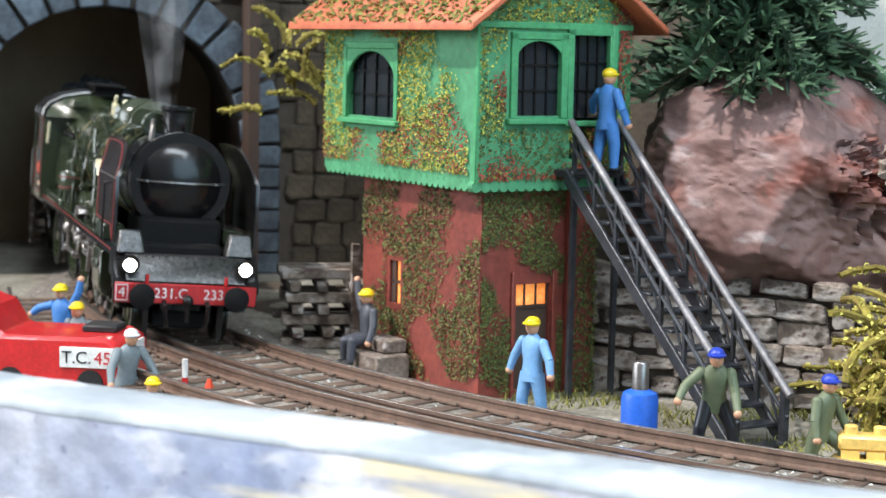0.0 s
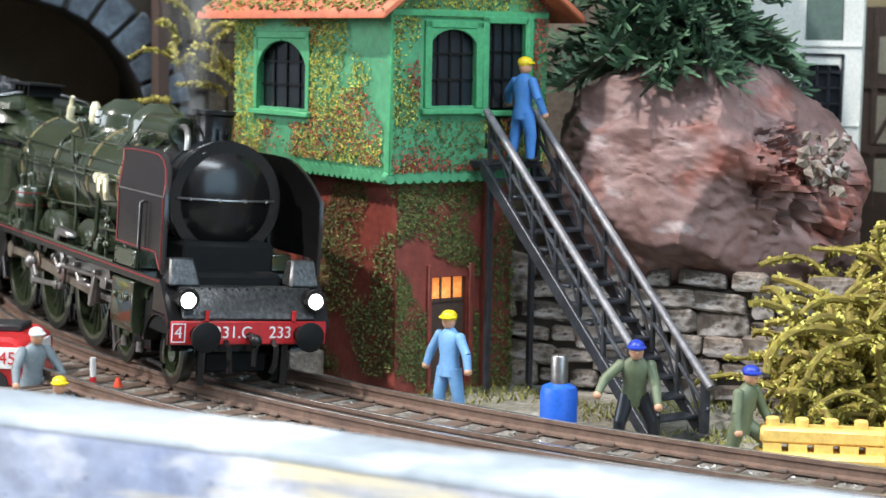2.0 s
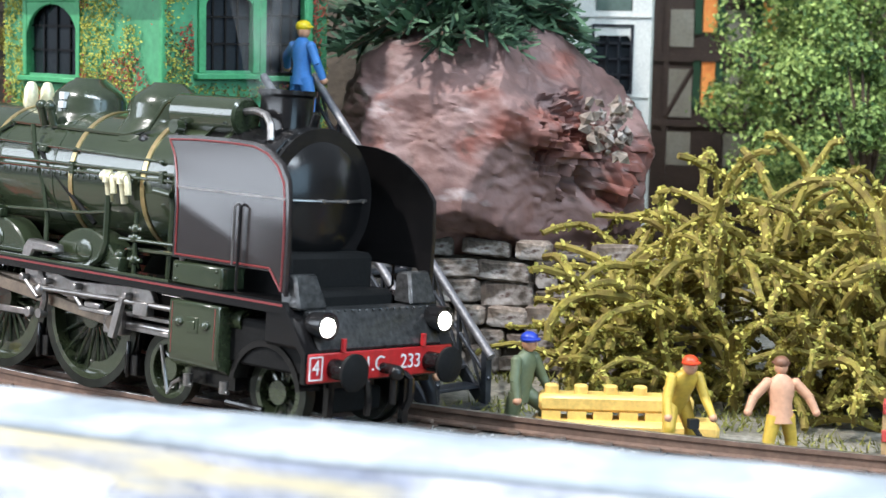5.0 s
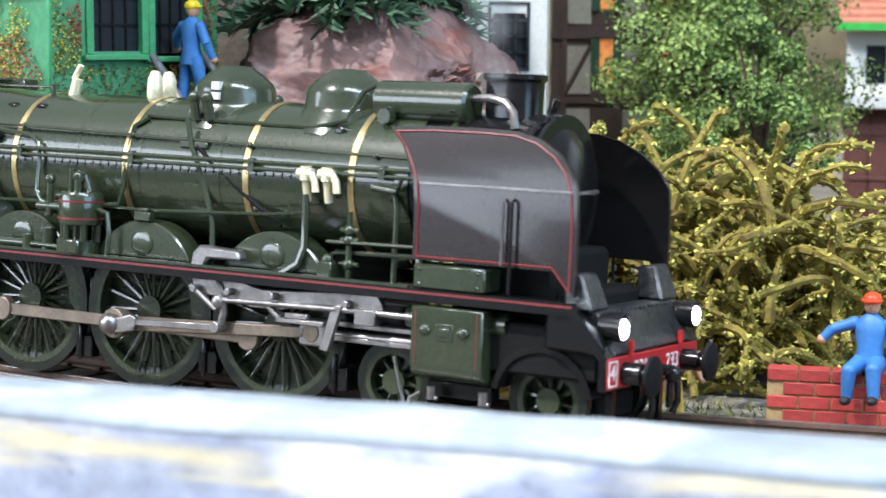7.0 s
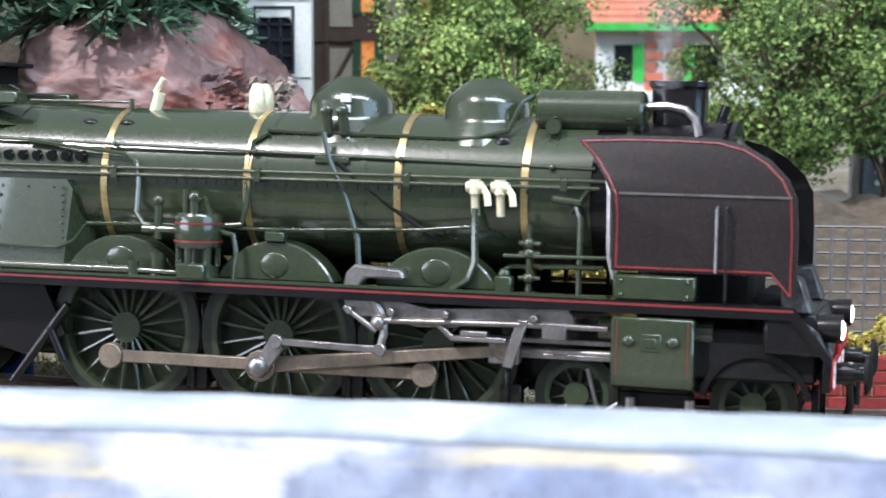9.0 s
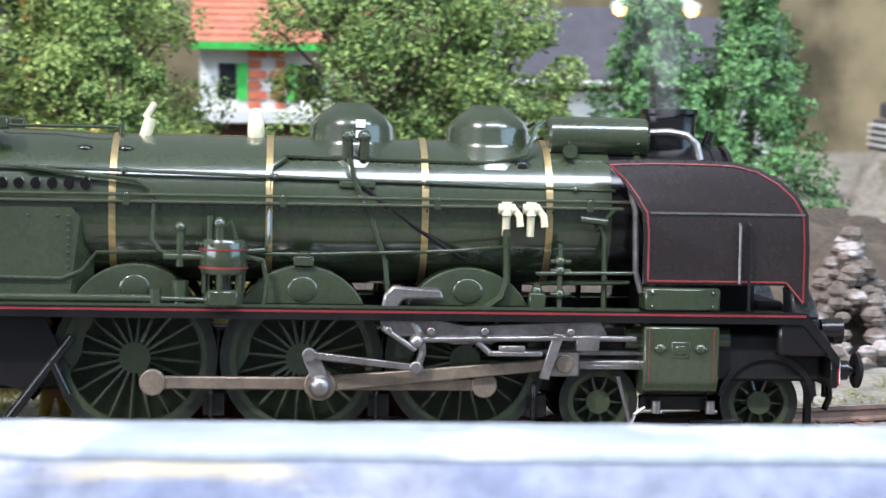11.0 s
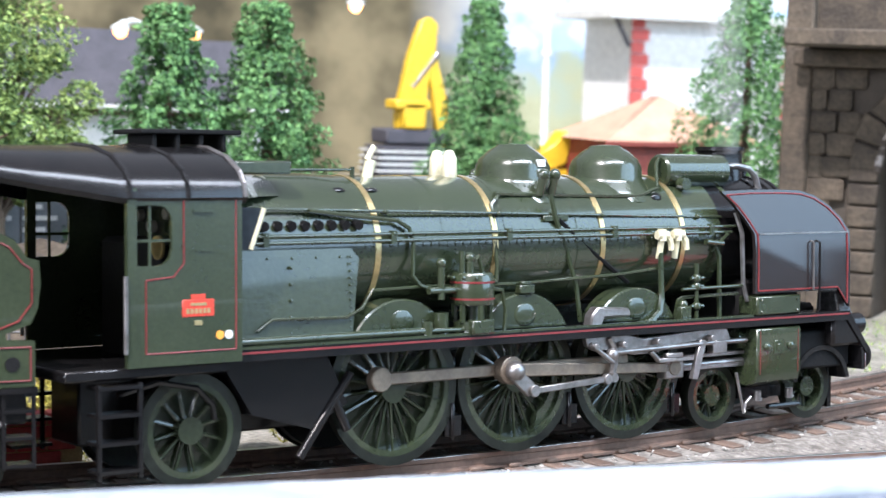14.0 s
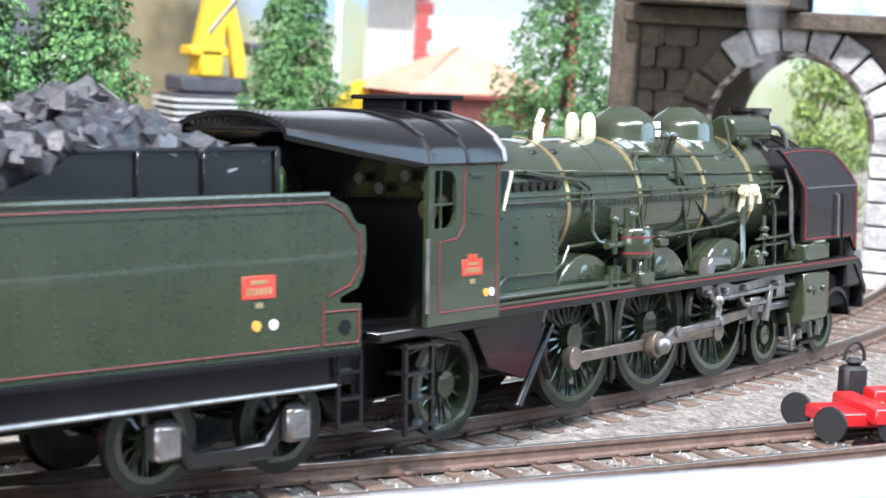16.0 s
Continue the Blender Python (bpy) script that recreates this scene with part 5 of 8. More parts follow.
def leafy_tree(name, m, height, spread, seed, mat_, label, clumps=26, per=150, low=0.3, size=0.9):
    rng = random.Random(seed)
    tree = empty(name, m, label, "tree")
    trunk = Shape().pipe([(0, 0, 0), (0.6, 0.3, height * 0.25), (0.2, -0.5, height * 0.5), (0.6, 0.2, height * 0.8)], height * 0.035, 8, taper=0.35)
    centres = []
    for i in range(clumps):
        z = height * (low + (1.0 - low) * (i + 0.5) / clumps)
        k = math.sin(math.pi * min(1.0, (z / height - low) / (1.04 - low)) ** 0.7)
        r = spread * (0.25 + 0.75 * k) * math.sqrt(rng.random())
        a = rng.uniform(0, 6.28)
        c = (r * math.cos(a), r * math.sin(a), z + rng.uniform(-2, 2))
        centres.append((c, rng.uniform(0.17, 0.34) * spread))
        trunk.pipe([(0.3, 0, z * 0.55), (c[0] * 0.5, c[1] * 0.5, z * 0.82), c], height * 0.010, 5, taper=0.4)
    part("trunk", trunk, BARK, tree, "brown trunk with limbs")
    crown = Shape()
    for c, r in centres:
        pts, nor = [], []
        for _ in range(int(per * 2.1)):
            d = Vector((rng.gauss(0, 1), rng.gauss(0, 1), rng.gauss(0, 1))).normalized()
            q = r * (0.75 + 0.3 * rng.random()) * (1 + 0.5 * noise.noise(Vector(c) * 0.3 + d * 2.2))
            pts.append((c[0] + d.x * q, c[1] + d.y * q, c[2] + d.z * q * 0.8))
            nor.append(d)
        flakes(crown, pts, size, rng, nor, 0.9)
    part("crown", raw_mesh(crown, "crown", mat_), mat_, tree)
    return tree


def conifer(name, m, height, spread, seed, label, flake=0.85):
    rng = random.Random(seed)
    tree = empty(name, m, label, "conifer tree")
    part("trunk", Shape().pipe([(0, 0, 0), (0.3, 0, height * 0.5), (0, 0, height * 0.97)], height * 0.02, 7, taper=0.2), BARK, tree, "thin brown trunk")
    crown = Shape()
    tiers = 19
    for j in range(tiers):
        z = height * (0.045 + 0.935 * j / tiers)
        r = spread * (1 - 0.9 * j / tiers) ** 0.85
        arms = max(6, int(13 * (1 - 0.55 * j / tiers)))
        for k in range(arms):
            a = 6.28319 * (k + rng.random() * 0.7) / arms + j
            length = r * rng.uniform(0.72, 1.12)
            pts, nor = [], []
            for _ in range(int(100 + 60 * (1 - j / tiers))):
                q = rng.random() ** 0.45
                w = (rng.random() - 0.5) * height * 0.085
                pts.append((math.cos(a) * length * q - math.sin(a) * w * 0.8, math.sin(a) * length * q + math.cos(a) * w * 0.8, z - length * 0.22 * q + rng.uniform(-1, 1) * height * 0.028))
                nor.append((math.cos(a), math.sin(a), 0.9))
            flakes(crown, pts, flake, rng, nor, 0.9)
    part("crown", raw_mesh(crown, "crown", NEEDLE), NEEDLE, tree)
    return tree


def strand_bush(name, m, width, depth, height, seed, count, label):
    """A tangle of fuzzy curved strands."""
    rng = random.Random(seed)
    bush = empty(name, m, label, "bush")
    core, fuzz = Shape(), Shape()
    for i in range(count):
        x, y = rng.uniform(-0.5, 0.5) * width, rng.uniform(-0.5, 0.5) * depth
        k = 1 - (2 * abs(x) / width) ** 2 * 0.5
        z = rng.uniform(0, 0.75) * height * k
        a, lift = rng.uniform(0, 6.28), rng.uniform(0.35, 1.5)
        p, pts = Vector((x, y, z)), []
        step = height * 0.055
        for j in range(9):
            pts.append(tuple(p))
            d = Vector((math.cos(a) * math.cos(lift), math.sin(a) * math.cos(lift), math.sin(lift)))
            p = p + d * step
            p.z = min(max(p.z, 0.3), height * k * 1.02)
            a += rng.uniform(-0.35, 0.35)
            lift -= rng.uniform(-0.10, 0.42)
        r = rng.uniform(0.50, 0.95)
        core.pipe(pts, r, 6, taper=0.75)
        spots, nor = [], []
        for q in range(64):
            t = rng.random() * 7.99
            c = Vector(pts[int(t)]).lerp(Vector(pts[int(t) + 1]), t % 1)
            d = Vector((rng.gauss(0, 1), rng.gauss(0, 1), rng.gauss(0, 1))).normalized()
            spots.append(tuple(c + d * r * 1.15))
            nor.append(d)
        flakes(fuzz, spots, 0.62, rng, None)
    part("stem_tangle", core, BUSH_CORE, bush, "curved yellow stems", kind="stuff")
    part("fuzz", raw_mesh(fuzz, "fuzz", BUSH), BUSH, bush, kind="stuff")
    return bush


def flake_cover(name, surface, count, size, mat_, parent, seed, label=""):
    """Flakes scattered by surface(rng), which gives a point and a normal."""
    rng = random.Random(seed)
    pts, nor = [], []
    while len(pts) < count:
        got = surface(rng)
        if got:
            pts.append(got[0])
            nor.append(got[1])
    return part(name, raw_mesh(flakes(Shape(), pts, size, rng, nor, 0.7), name, mat_), mat_, parent, label)


# ---- ground and ledge ----
def ground_sheet():
    n, k = 150, 110
    verts, faces = [], []
    for j in range(k + 1):
        for i in range(n + 1):
            x, y = -620 + 1500 * i / n, 120 + 968 * j / k
            z = -4.4 + 0.5 * noise.noise(Vector((x, y, 0)) * 0.05)
            z += 1.6 * max(0, noise.noise(Vector((x, y, 3)) * 0.02)) * min(1, max(0, (y - 320) / 60))
            verts.append((x, y, z - 0.4))
    for j in range(k):
        for i in range(n):
            a = j * (n + 1) + i
            faces.append((a, a + 1, a + n + 2, a + n + 1))
    return part("ground", Shape().add(verts, faces), GROUND, None, "sandy gravel ground of the model landscape", category="ground", kind="structure")


ground = ground_sheet()
ledge = empty("ledge", at(0, 148.7, 0, 0, 0, -3.6), "pale blue painted wooden ledge along the layout edge", "ledge", kind="structure")


def ledge_solid(z0, z1, top):
    """Board with a wavy, rounded, hand-planed front edge."""
    s, n = Shape(), 460
    rows = []
    for i in range(n + 1):
        x = -520 + 1140 * i / n
        w = 1.0 * noise.noise(Vector((x * 0.030, 0, 5))) + 0.45 * noise.noise(Vector((x * 0.11, 0, 9))) + 0.15 * noise.noise(Vector((x * 0.4, 0, 2)))
        v = 0.45 * noise.noise(Vector((x * 0.025, 7, 0))) + 0.16 * noise.noise(Vector((x * 0.12, 3, 0))) + 0.07 * noise.noise(Vector((x * 0.5, 3, 4)))
        u = 0.5 * noise.noise(Vector((x * 0.04, 2, 8)))
        if top:
            rows.append([(x, -0.5 + u, z1 + v - 0.3), (x, -1.2 + u, z1 + v), (x, -9.0 + w, z1 + v * 0.6), (x, -9.9 + w, z1 - 0.3), (x, -10.3 + w, z1 - 0.9), (x, -10.3 + w, z0), (x, 0, z0)])
        else:
            rows.append([(x, -0.6, z1), (x, -10.2 + w, z1), (x, -10.5 + w * 0.8, z1 - 2.0), (x, -10.8, z0), (x, -0.6, z0)])
    k = len(rows[0])
    verts = [p for r in rows for p in r]
    faces = [(i * k + j, i * k + (j + 1) % k, (i + 1) * k + (j + 1) % k, (i + 1) * k + j) for i in range(n) for j in range(k)]
    return s.add(verts, faces)


part("ledge_top", ledge_solid(23.6, 25.0, True), LEDGE, ledge, "pale painted top board")
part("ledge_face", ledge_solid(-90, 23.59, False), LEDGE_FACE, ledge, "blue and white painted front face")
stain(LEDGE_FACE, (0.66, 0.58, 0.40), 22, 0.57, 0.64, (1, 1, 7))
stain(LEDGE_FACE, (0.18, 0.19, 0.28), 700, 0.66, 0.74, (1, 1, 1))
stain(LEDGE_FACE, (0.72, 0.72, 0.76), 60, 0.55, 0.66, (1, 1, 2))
stain(LEDGE, (0.60, 0.63, 0.66), 70, 0.52, 0.66, (1, 1, 1))


def gravel_patch(name, line, s0, s1, half, count, seed):
    rng = random.Random(seed)
    pts = []
    for _ in range(count):
        _b = rng.uniform(-half, half)
        x, y, _a = line(rng.uniform(s0, s1), _b)
        pts.append((x, y, (-3.1 if abs(_b) < 18 else -4.4) + rng.uniform(-0.2, 0.35)))
    part(name, raw_mesh(flakes(Shape(), pts, 0.55, rng), name, GRAVEL), GRAVEL, None, "loose grey track ballast stones", category="ballast", kind="stuff")


main_track = railway("railway_track", main_line, -480, 420, "brown railed model railway track curving past the scene")
side_track = railway("side_track", siding, -330, 330, "second brown railed track with worn rail heads", skip=((-105, 60),))
gravel_patch("ballast", main_line, -420, 400, 24, 9000, 3)
gravel_patch("side_ballast", siding, 40, 320, 22, 5000, 5)


# ---- stone work ----
def stone_mesh(name, w, h, d, mat_, seed):
    rng = random.Random(seed)
    bm = bmesh.new()
    bmesh.ops.create_cube(bm, size=1.0)
    bmesh.ops.bevel(bm, geom=list(bm.edges), offset=0.12, segments=1, affect="EDGES")
    for v in bm.verts:
        v.co = Vector(((v.co.x + rng.uniform(-0.04, 0.04)) * w, (v.co.y + rng.uniform(-0.08, 0.08)) * d, (v.co.z + rng.uniform(-0.05, 0.05)) * h)) * MM
    data = bpy.data.meshes.new(name)
    bm.to_mesh(data)
    bm.free()
    data.materials.append(mat_)
    return data


def stone_courses(parent, x0, x1, z0, z1, course, mat_, y, clear=None, seed=1, name="stone", depth=3.0, rough_=1.0):
    """Courses of separate stones standing proud of a wall in its x, z plane."""
    rng = random.Random(seed)
    shapes = [(w, stone_mesh(name, w - 0.15, course - 0.12, depth, mat_, seed * 10 + i)) for i, w in enumerate((6.0, 7.5, 9.0, 11.0))]
    z = z0
    while z < z1 - course * 0.5:
        x = x0 + rng.uniform(-4, 0)
        while x < x1:
            w, data = rng.choice(shapes)
            cx, cz = x + w / 2, z + course / 2
            if x0 - 3 < cx < x1 and (clear is None or clear(cx, cz, w)):
                part(name, data, mat_, parent, m=at(cx, y + rng.uniform(-0.5, 0.3), cz, rng.uniform(-2, 2), rng.uniform(-1.5, 1.5) * rough_, rng.uniform(-3, 3)) @ Matrix.Diagonal((rng.uniform(1 - 0.1 * rough_, 1.0 + 0.05 * rough_), 1, rng.uniform(1 - 0.14 * rough_, 1.0 + 0.10 * rough_), 1)))
            x += w
        z += course


def tunnel_portal(name, m, label, r, spring, ring, left, right, top, arch_mat, wall_mat, course, seed):
    portal = empty(name, m, label, "tunnel portal", kind="structure")
    # wall behind the stones, with the opening through it
    wall = Shape()
    pts = smooth_arc(0, spring, r, 0, 180, 24)
    n = len(pts)
    for y0, y1 in ((0.0, 14.0),):
        wall.box(left, y0, -5, -r, y1, top).box(r, y0, -5, right, y1, top)
        for (xa, za), (xb, zb) in zip(pts[:-1], pts[1:]):
            wall.add([(xa, y0, za), (xb, y0, zb), (xb, y0, top), (xa, y0, top), (xa, y1, za), (xb, y1, zb), (xb, y1, top), (xa, y1, top)], [(0, 3, 2, 1), (4, 5, 6, 7), (0, 1, 5, 4)])
    part("wall", wall, MORTAR, portal, "dark mortared backing wall")
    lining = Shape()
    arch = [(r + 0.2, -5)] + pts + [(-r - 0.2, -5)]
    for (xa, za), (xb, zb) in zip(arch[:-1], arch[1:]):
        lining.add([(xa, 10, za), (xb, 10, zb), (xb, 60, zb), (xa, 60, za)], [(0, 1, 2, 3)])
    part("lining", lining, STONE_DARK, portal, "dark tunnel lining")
    if arch_mat is VOUSSOIR_PALE:
        ring_ = Shape()
        for (xa, za), (xb, zb) in zip(smooth_arc(0, spring, r - 0.2, 0, 180, 30)[:-1], smooth_arc(0, spring, r - 0.2, 0, 180, 30)[1:]):
            ring_.rod((xa, -2.6, za), (xb, -2.6, zb), 1.1, n=8)
        part("inner_ring", ring_, STONE, portal, "brown stone inner ring")
    count = max(11, int(math.pi * r / 7.5))
    for k in range(count):
        a0, a1 = 180.0 * k / count + 0.8, 180.0 * (k + 1) / count - 0.8
        o = ring * (1.0 + 0.10 * (k % 2))
        ann = [(r - 0.6, a0), (r + o, a0), (r + o, a1), (r - 0.6, a1)]
        pts2 = [(q * math.cos(radians(a)), spring + q * math.sin(radians(a))) for q, a in ann]
        # left stones of the pale ring get the dark wall stone as painted shade
        part("voussoir", Shape().slab(pts2, Matrix(((1, 0, 0, 0), (0, 0, -1, 1.0), (0, 1, 0, 0), (0, 0, 0, 1))), 4.4), wall_mat if arch_mat is VOUSSOIR_PALE and a0 > 118 else arch_mat, portal, bevel=0.5)
    for side in (-1, 1):
        z = -5
        while z < spring - 2:
            # the pale arch's left jamb carries the same painted shade
            part("jamb_stone", Shape().box(side * (r - 0.6) if side > 0 else -r - ring, -3.2, z + 0.3, r + ring if side > 0 else -(r - 0.6), 1.0, z + 6.2), wall_mat if arch_mat is VOUSSOIR_PALE and side < 0 else arch_mat, portal, bevel=0.5)
            z += 6.4
    stone_courses(portal, left, right, -4, top, course, wall_mat, -0.6, lambda x, z, w: (math.hypot(x, max(0, z - spring)) > r + ring + 3.2) if z > spring else abs(x) > r + ring + w / 2, seed)
    return portal


west_portal = tunnel_portal("tunnel_portal_west", at(-312, 428, 0, 0, 0, 38), "dark stone tunnel portal with a blue-grey arch ring", 40, 33.5, 11, -75, 112, 118, VOUSSOIR_BLUE, STONE_DARK, 7.2, 2)
east_portal = tunnel_portal("tunnel_portal_east", at(322.5, 405.0, 0, 0, 0, -50), "stone tunnel portal with a pale arch ring", 23, 37, 8.0, -46, 90, 66, VOUSSOIR_PALE, STONE_DARK, 6.4, 3)
part("coping", Shape().box(-47, -9, 66, 92, 15, 71), STONE_DARK, east_portal, "projecting stone coping", bevel=0.6)
part("overhang", Shape().box(-44, -30, 71.3, 2, 14, 76), STONE_DARK, east_portal, "dark overhanging slab", bevel=0.6)
part("parapet", Shape().box(-46, 0, 76.3, 90, 14, 120), STONE_DARK, east_portal, "dark parapet wall")
part("pilaster", Shape().box(-51, -4, -5, -43, 14, 112), STONE_DARK, east_portal, "corner pilaster", bevel=0.6)
tunnel_board = part("tunnel_board", Shape().box(-70, 0, -5, 70, 3, 100), BOARD, None, "beige wooden board seen through the tunnel arch", category="board", kind="structure", m=at(-345, 520, 0, 0, 0, 38))
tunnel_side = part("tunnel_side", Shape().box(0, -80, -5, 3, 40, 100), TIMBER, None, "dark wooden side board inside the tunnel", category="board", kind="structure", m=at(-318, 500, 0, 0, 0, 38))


# ---- signal box ----
def signal_box():
    house = empty("signal_box", at(-139, 309, 0, 0, 0, 57), "two storey signal box, green above red, overgrown with ivy", "building")
    turn = Matrix(((0, 1, 0, 0), (1, 0, 0, 0), (0, 0, 1, 0), (0, 0, 0, 1)))
    # red lower walls
    low = panel(Shape(), 0, -5, 26, 37, [(8.2, -3.5, 16.4, 17.4)], 0, 2)
    part("lower_wall", low, WALL_RED, house, "dark red plastered wall")
    s = Shape()
    for b in ((0, -5, 46, 37),):
        t = panel(Shape(), 2, -5, 46, 37, [(30.2, 10, 34.6, 19)], 0, 2)
        s.add([(y, x, z) for x, y, z in t.v], t.f)
    part("lower_wall", s, WALL_RED, house, "dark red plastered wall")
    part("lower_back", Shape().box(24, 2, -5, 26, 46, 37).box(2, 44, -5, 24, 46, 37), WALL_RED, house)
    door = part("door", Shape().box(8.2, 1.0, -4.4, 16.4, 1.8, 12.6), TIMBER, house, "dark door under a lit fanlight")
    fan = part("fanlight", Shape().box(8.6, 1.0, 13.2, 16.0, 1.5, 17.2), WARM_GLOW, door, "orange lit fanlight")
    bars = Shape()
    for x in (8.4, 10.9, 13.6, 16.2):
        bars.box(x - 0.2, 0.7, 12.6, x + 0.2, 1.2, 17.4)
    bars.box(8.2, 0.7, 12.5, 16.4, 1.4, 13.1)
    part("door_frame", bars, TIMBER, door)
    slit = part("side_window", Shape().box(1.0, 30.2, 10, 1.5, 34.6, 19), WARM_GLOW, house, "narrow orange lit window")
    part("glazing_bar", Shape().box(0.5, 30.2, 14.2, 1.2, 34.6, 14.8), TIMBER, slit)
    part("glazing_bar", Shape().box(0.5, 32.9, 10, 1.0, 34.8, 19), TIMBER, slit)
    part("buttress", Shape().box(19.5, -2.0, -5, 26, 0.2, 36.5), WALL_RED, house, "projecting red pier", bevel=0.4)
    part("door_jamb", Shape().box(16.6, -0.8, -5, 17.8, 0.2, 20).box(7.0, -0.8, -5, 8.0, 0.2, 20), WALL_RED, house, bevel=0.2)
    # green upper storey
    up = panel(Shape(), -3.2, 37, 33, 69, [(5.2, 50.4, 16, 65), (18.4, 42, 27.6, 66)], -2.4, -0.8)
    up.add([(-3.2, -2.4, 69), (33, -2.4, 69), (14.5, -2.4, 81), (-3.2, -0.8, 69), (33, -0.8, 69), (14.5, -0.8, 81)], [(0, 1, 2), (5, 4, 3), (1, 4, 5, 2), (2, 5, 3, 0)])
    part("upper_wall", up, WALL_GREEN, house, "green plastered gable wall")
    t = panel(Shape(), -0.8, 37, 58, 68, [(27.7, 48.6, 48.1, 62.6)], -3.2, -1.6)
    part("upper_wall", Shape().add([(y, x, z) for x, y, z in t.v], t.f), WALL_GREEN, house, "green plastered side wall")
    part("upper_back", Shape().box(31.4, -0.8, 37, 33, 58, 68).box(-1.6, 56.4, 37, 31.4, 58, 68), WALL_GREEN, house)
    part("upper_floor", Shape().box(-1.6, -0.8, 37, 31.4, 56.4, 38.5), TIMBER, house)
    part("room_wall", Shape().box(12, 6, 38.5, 13, 56, 68).box(13, 22, 38.5, 31, 23, 68), PLASTER, house)
    for k in range(18):
        sk = Shape().rod((-3.0 + 2.05 * k, -2.6, 37.0), (-3.0 + 2.05 * k, -0.9, 37.0), 1.15, n=10)
        part("scallop", sk, WALL_GREEN, house)
    for k in range(28):
        sk = Shape().rod((-3.4, -0.8 + 2.1 * k, 37.0), (-1.7, -0.8 + 2.1 * k, 37.0), 1.15, n=10)
        part("scallop", sk, WALL_GREEN, house)

    def window(x0, z0, x1, z1, arched, swap):
        def put(shape):
            return Shape().add([(y, x, z) for x, y, z in shape.v], shape.f) if swap else shape
        y = -3.2 if swap else -2.4
        f = Shape()
        f.box(x0 - 1.2, y - 0.7, z0 - 0.4, x0 + 0.3, y + 0.6, z1 + 1.2).box(x1 - 0.3, y - 0.7, z0 - 0.4, x1 + 1.2, y + 0.6, z1 + 1.2).box(x0 - 1.2, y - 0.7, z1, x1 + 1.2, y + 0.6, z1 + 1.4)
        if arched:
            w = (x1 - x0) / 2
            cx = (x0 + x1) / 2
            for sgn in (-1, 1):
                pts = [(cx + sgn * w, z1)] + [(cx + sgn * w * math.cos(radians(a)), z1 - w * 0.75 + w * 0.7 * math.sin(radians(a))) for a in range(0, 91, 15)] + [(cx, z1)]
                f.slab(pts, Matrix(((1, 0, 0, 0), (0, 0, -1, y + 0.2), (0, 1, 0, 0), (0, 0, 0, 1))), 0.7)
        win = part("window_frame", put(f), TRIM_GREEN, house, "green arched window frame", bevel=0.15)
        g = Shape().box(x0, y + 1.2, z0, x1, y + 1.4, z1)
        part("window_pane", put(g), GLASS_DARK, win, "dark glass pane")
        for k in (1, 2, 3):
            x = x0 + (x1 - x0) * k / 4
            part("glazing_bar", put(Shape().box(x - 0.18, y + 0.8, z0, x + 0.18, y + 1.2, z1)), LOCO_BLACK, win)
        for k in (1, 2):
            z = z0 + (z1 - z0) * k / 3
            part("glazing_bar", put(Shape().box(x0, y + 0.8, z - 0.18, x1, y + 1.2, z + 0.18)), LOCO_BLACK, win)
        part("window_sill", put(Shape().box(x0 - 2.0, y - 1.6, z0 - 1.6, x1 + 2.0, y + 0.4, z0 - 0.5)), TRIM_GREEN, win, bevel=0.2)

    window(5.2, 50.4, 16, 65, True, False)
    window(18.4, 50.0, 27.6, 66, False, False)
    window(27.7, 48.6, 48.1, 62.6, True, True)
    part("corner_post", Shape().box(-3.6, -2.8, 37.5, -2.4, -1.6, 69).box(27.8, -3.2, 38, 29.2, -2.3, 68).box(-3.4, -3.0, 67, 33, -2.3, 68.4), TRIM_GREEN, house, bevel=0.2)
    # roof
    roof = Shape()
    for xa, za, xb, zb in ((-8.5, 66.2, 14.5, 83.0), (38.0, 66.2, 14.5, 83.0)):
        roof.add([(xa, -8, za), (xb, -8, zb), (xb, 66, zb), (xa, 66, za), (xa, -8, za + 1.6), (xb, -8, zb + 1.6), (xb, 66, zb + 1.6), (xa, 66, za + 1.6)], [(0, 3, 2, 1), (4, 5, 6, 7), (0, 1, 5, 4), (1, 2, 6, 5), (2, 3, 7, 6), (3, 0, 4, 7)])
    roof = part("roof", roof, ROOF_RED, house, "orange red roof strewn with moss", bevel=0.3)

    def on_roof(rng):
        k, y = rng.random(), rng.uniform(-7.5, 65)
        return (-8.5 + 23 * k, y, 66.4 + 16.8 * k + 1.6), (-0.5, 0, 0.8)
    flake_cover("roof_litter", on_roof, 2600, 0.62, MOSS, roof, 11)

    def ivy(seed, count, face, keep, mat_, size):
        def spot(rng):
            a, z = face[0] + rng.random() * (face[1] - face[0]), face[2] + rng.random() * (face[3] - face[2])
            if noise.noise(Vector((a * 0.09 + seed, z * 0.09, seed * 3.1))) < keep - 0.25 * rng.random():
                return None
            if face[4] == "x":
                for h in face[6]:
                    if h[0] - 1 < a < h[2] + 1 and h[1] - 1 < z < h[3] + 1:
                        return None
                return (face[5], a, z), (-1, 0, 0.2)
            for h in face[6]:
                if h[0] - 1 < a < h[2] + 1 and h[1] - 1 < z < h[3] + 1:
                    return None
            return (a, face[5], z), (0, -1, 0.2)
        return flake_cover("ivy", spot, count, size, mat_, house, seed, "clinging yellow-green ivy")

    ivy(21, 7000, (0, 46, -4, 37, "x", -0.3, [(30, 10, 34.8, 19)]), 0.06, IVY, 0.36)
    ivy(22, 6500, (0, 26, -4, 37, "y", -0.4, [(8.2, -4, 16.4, 18)]), -0.06, IVY, 0.36)
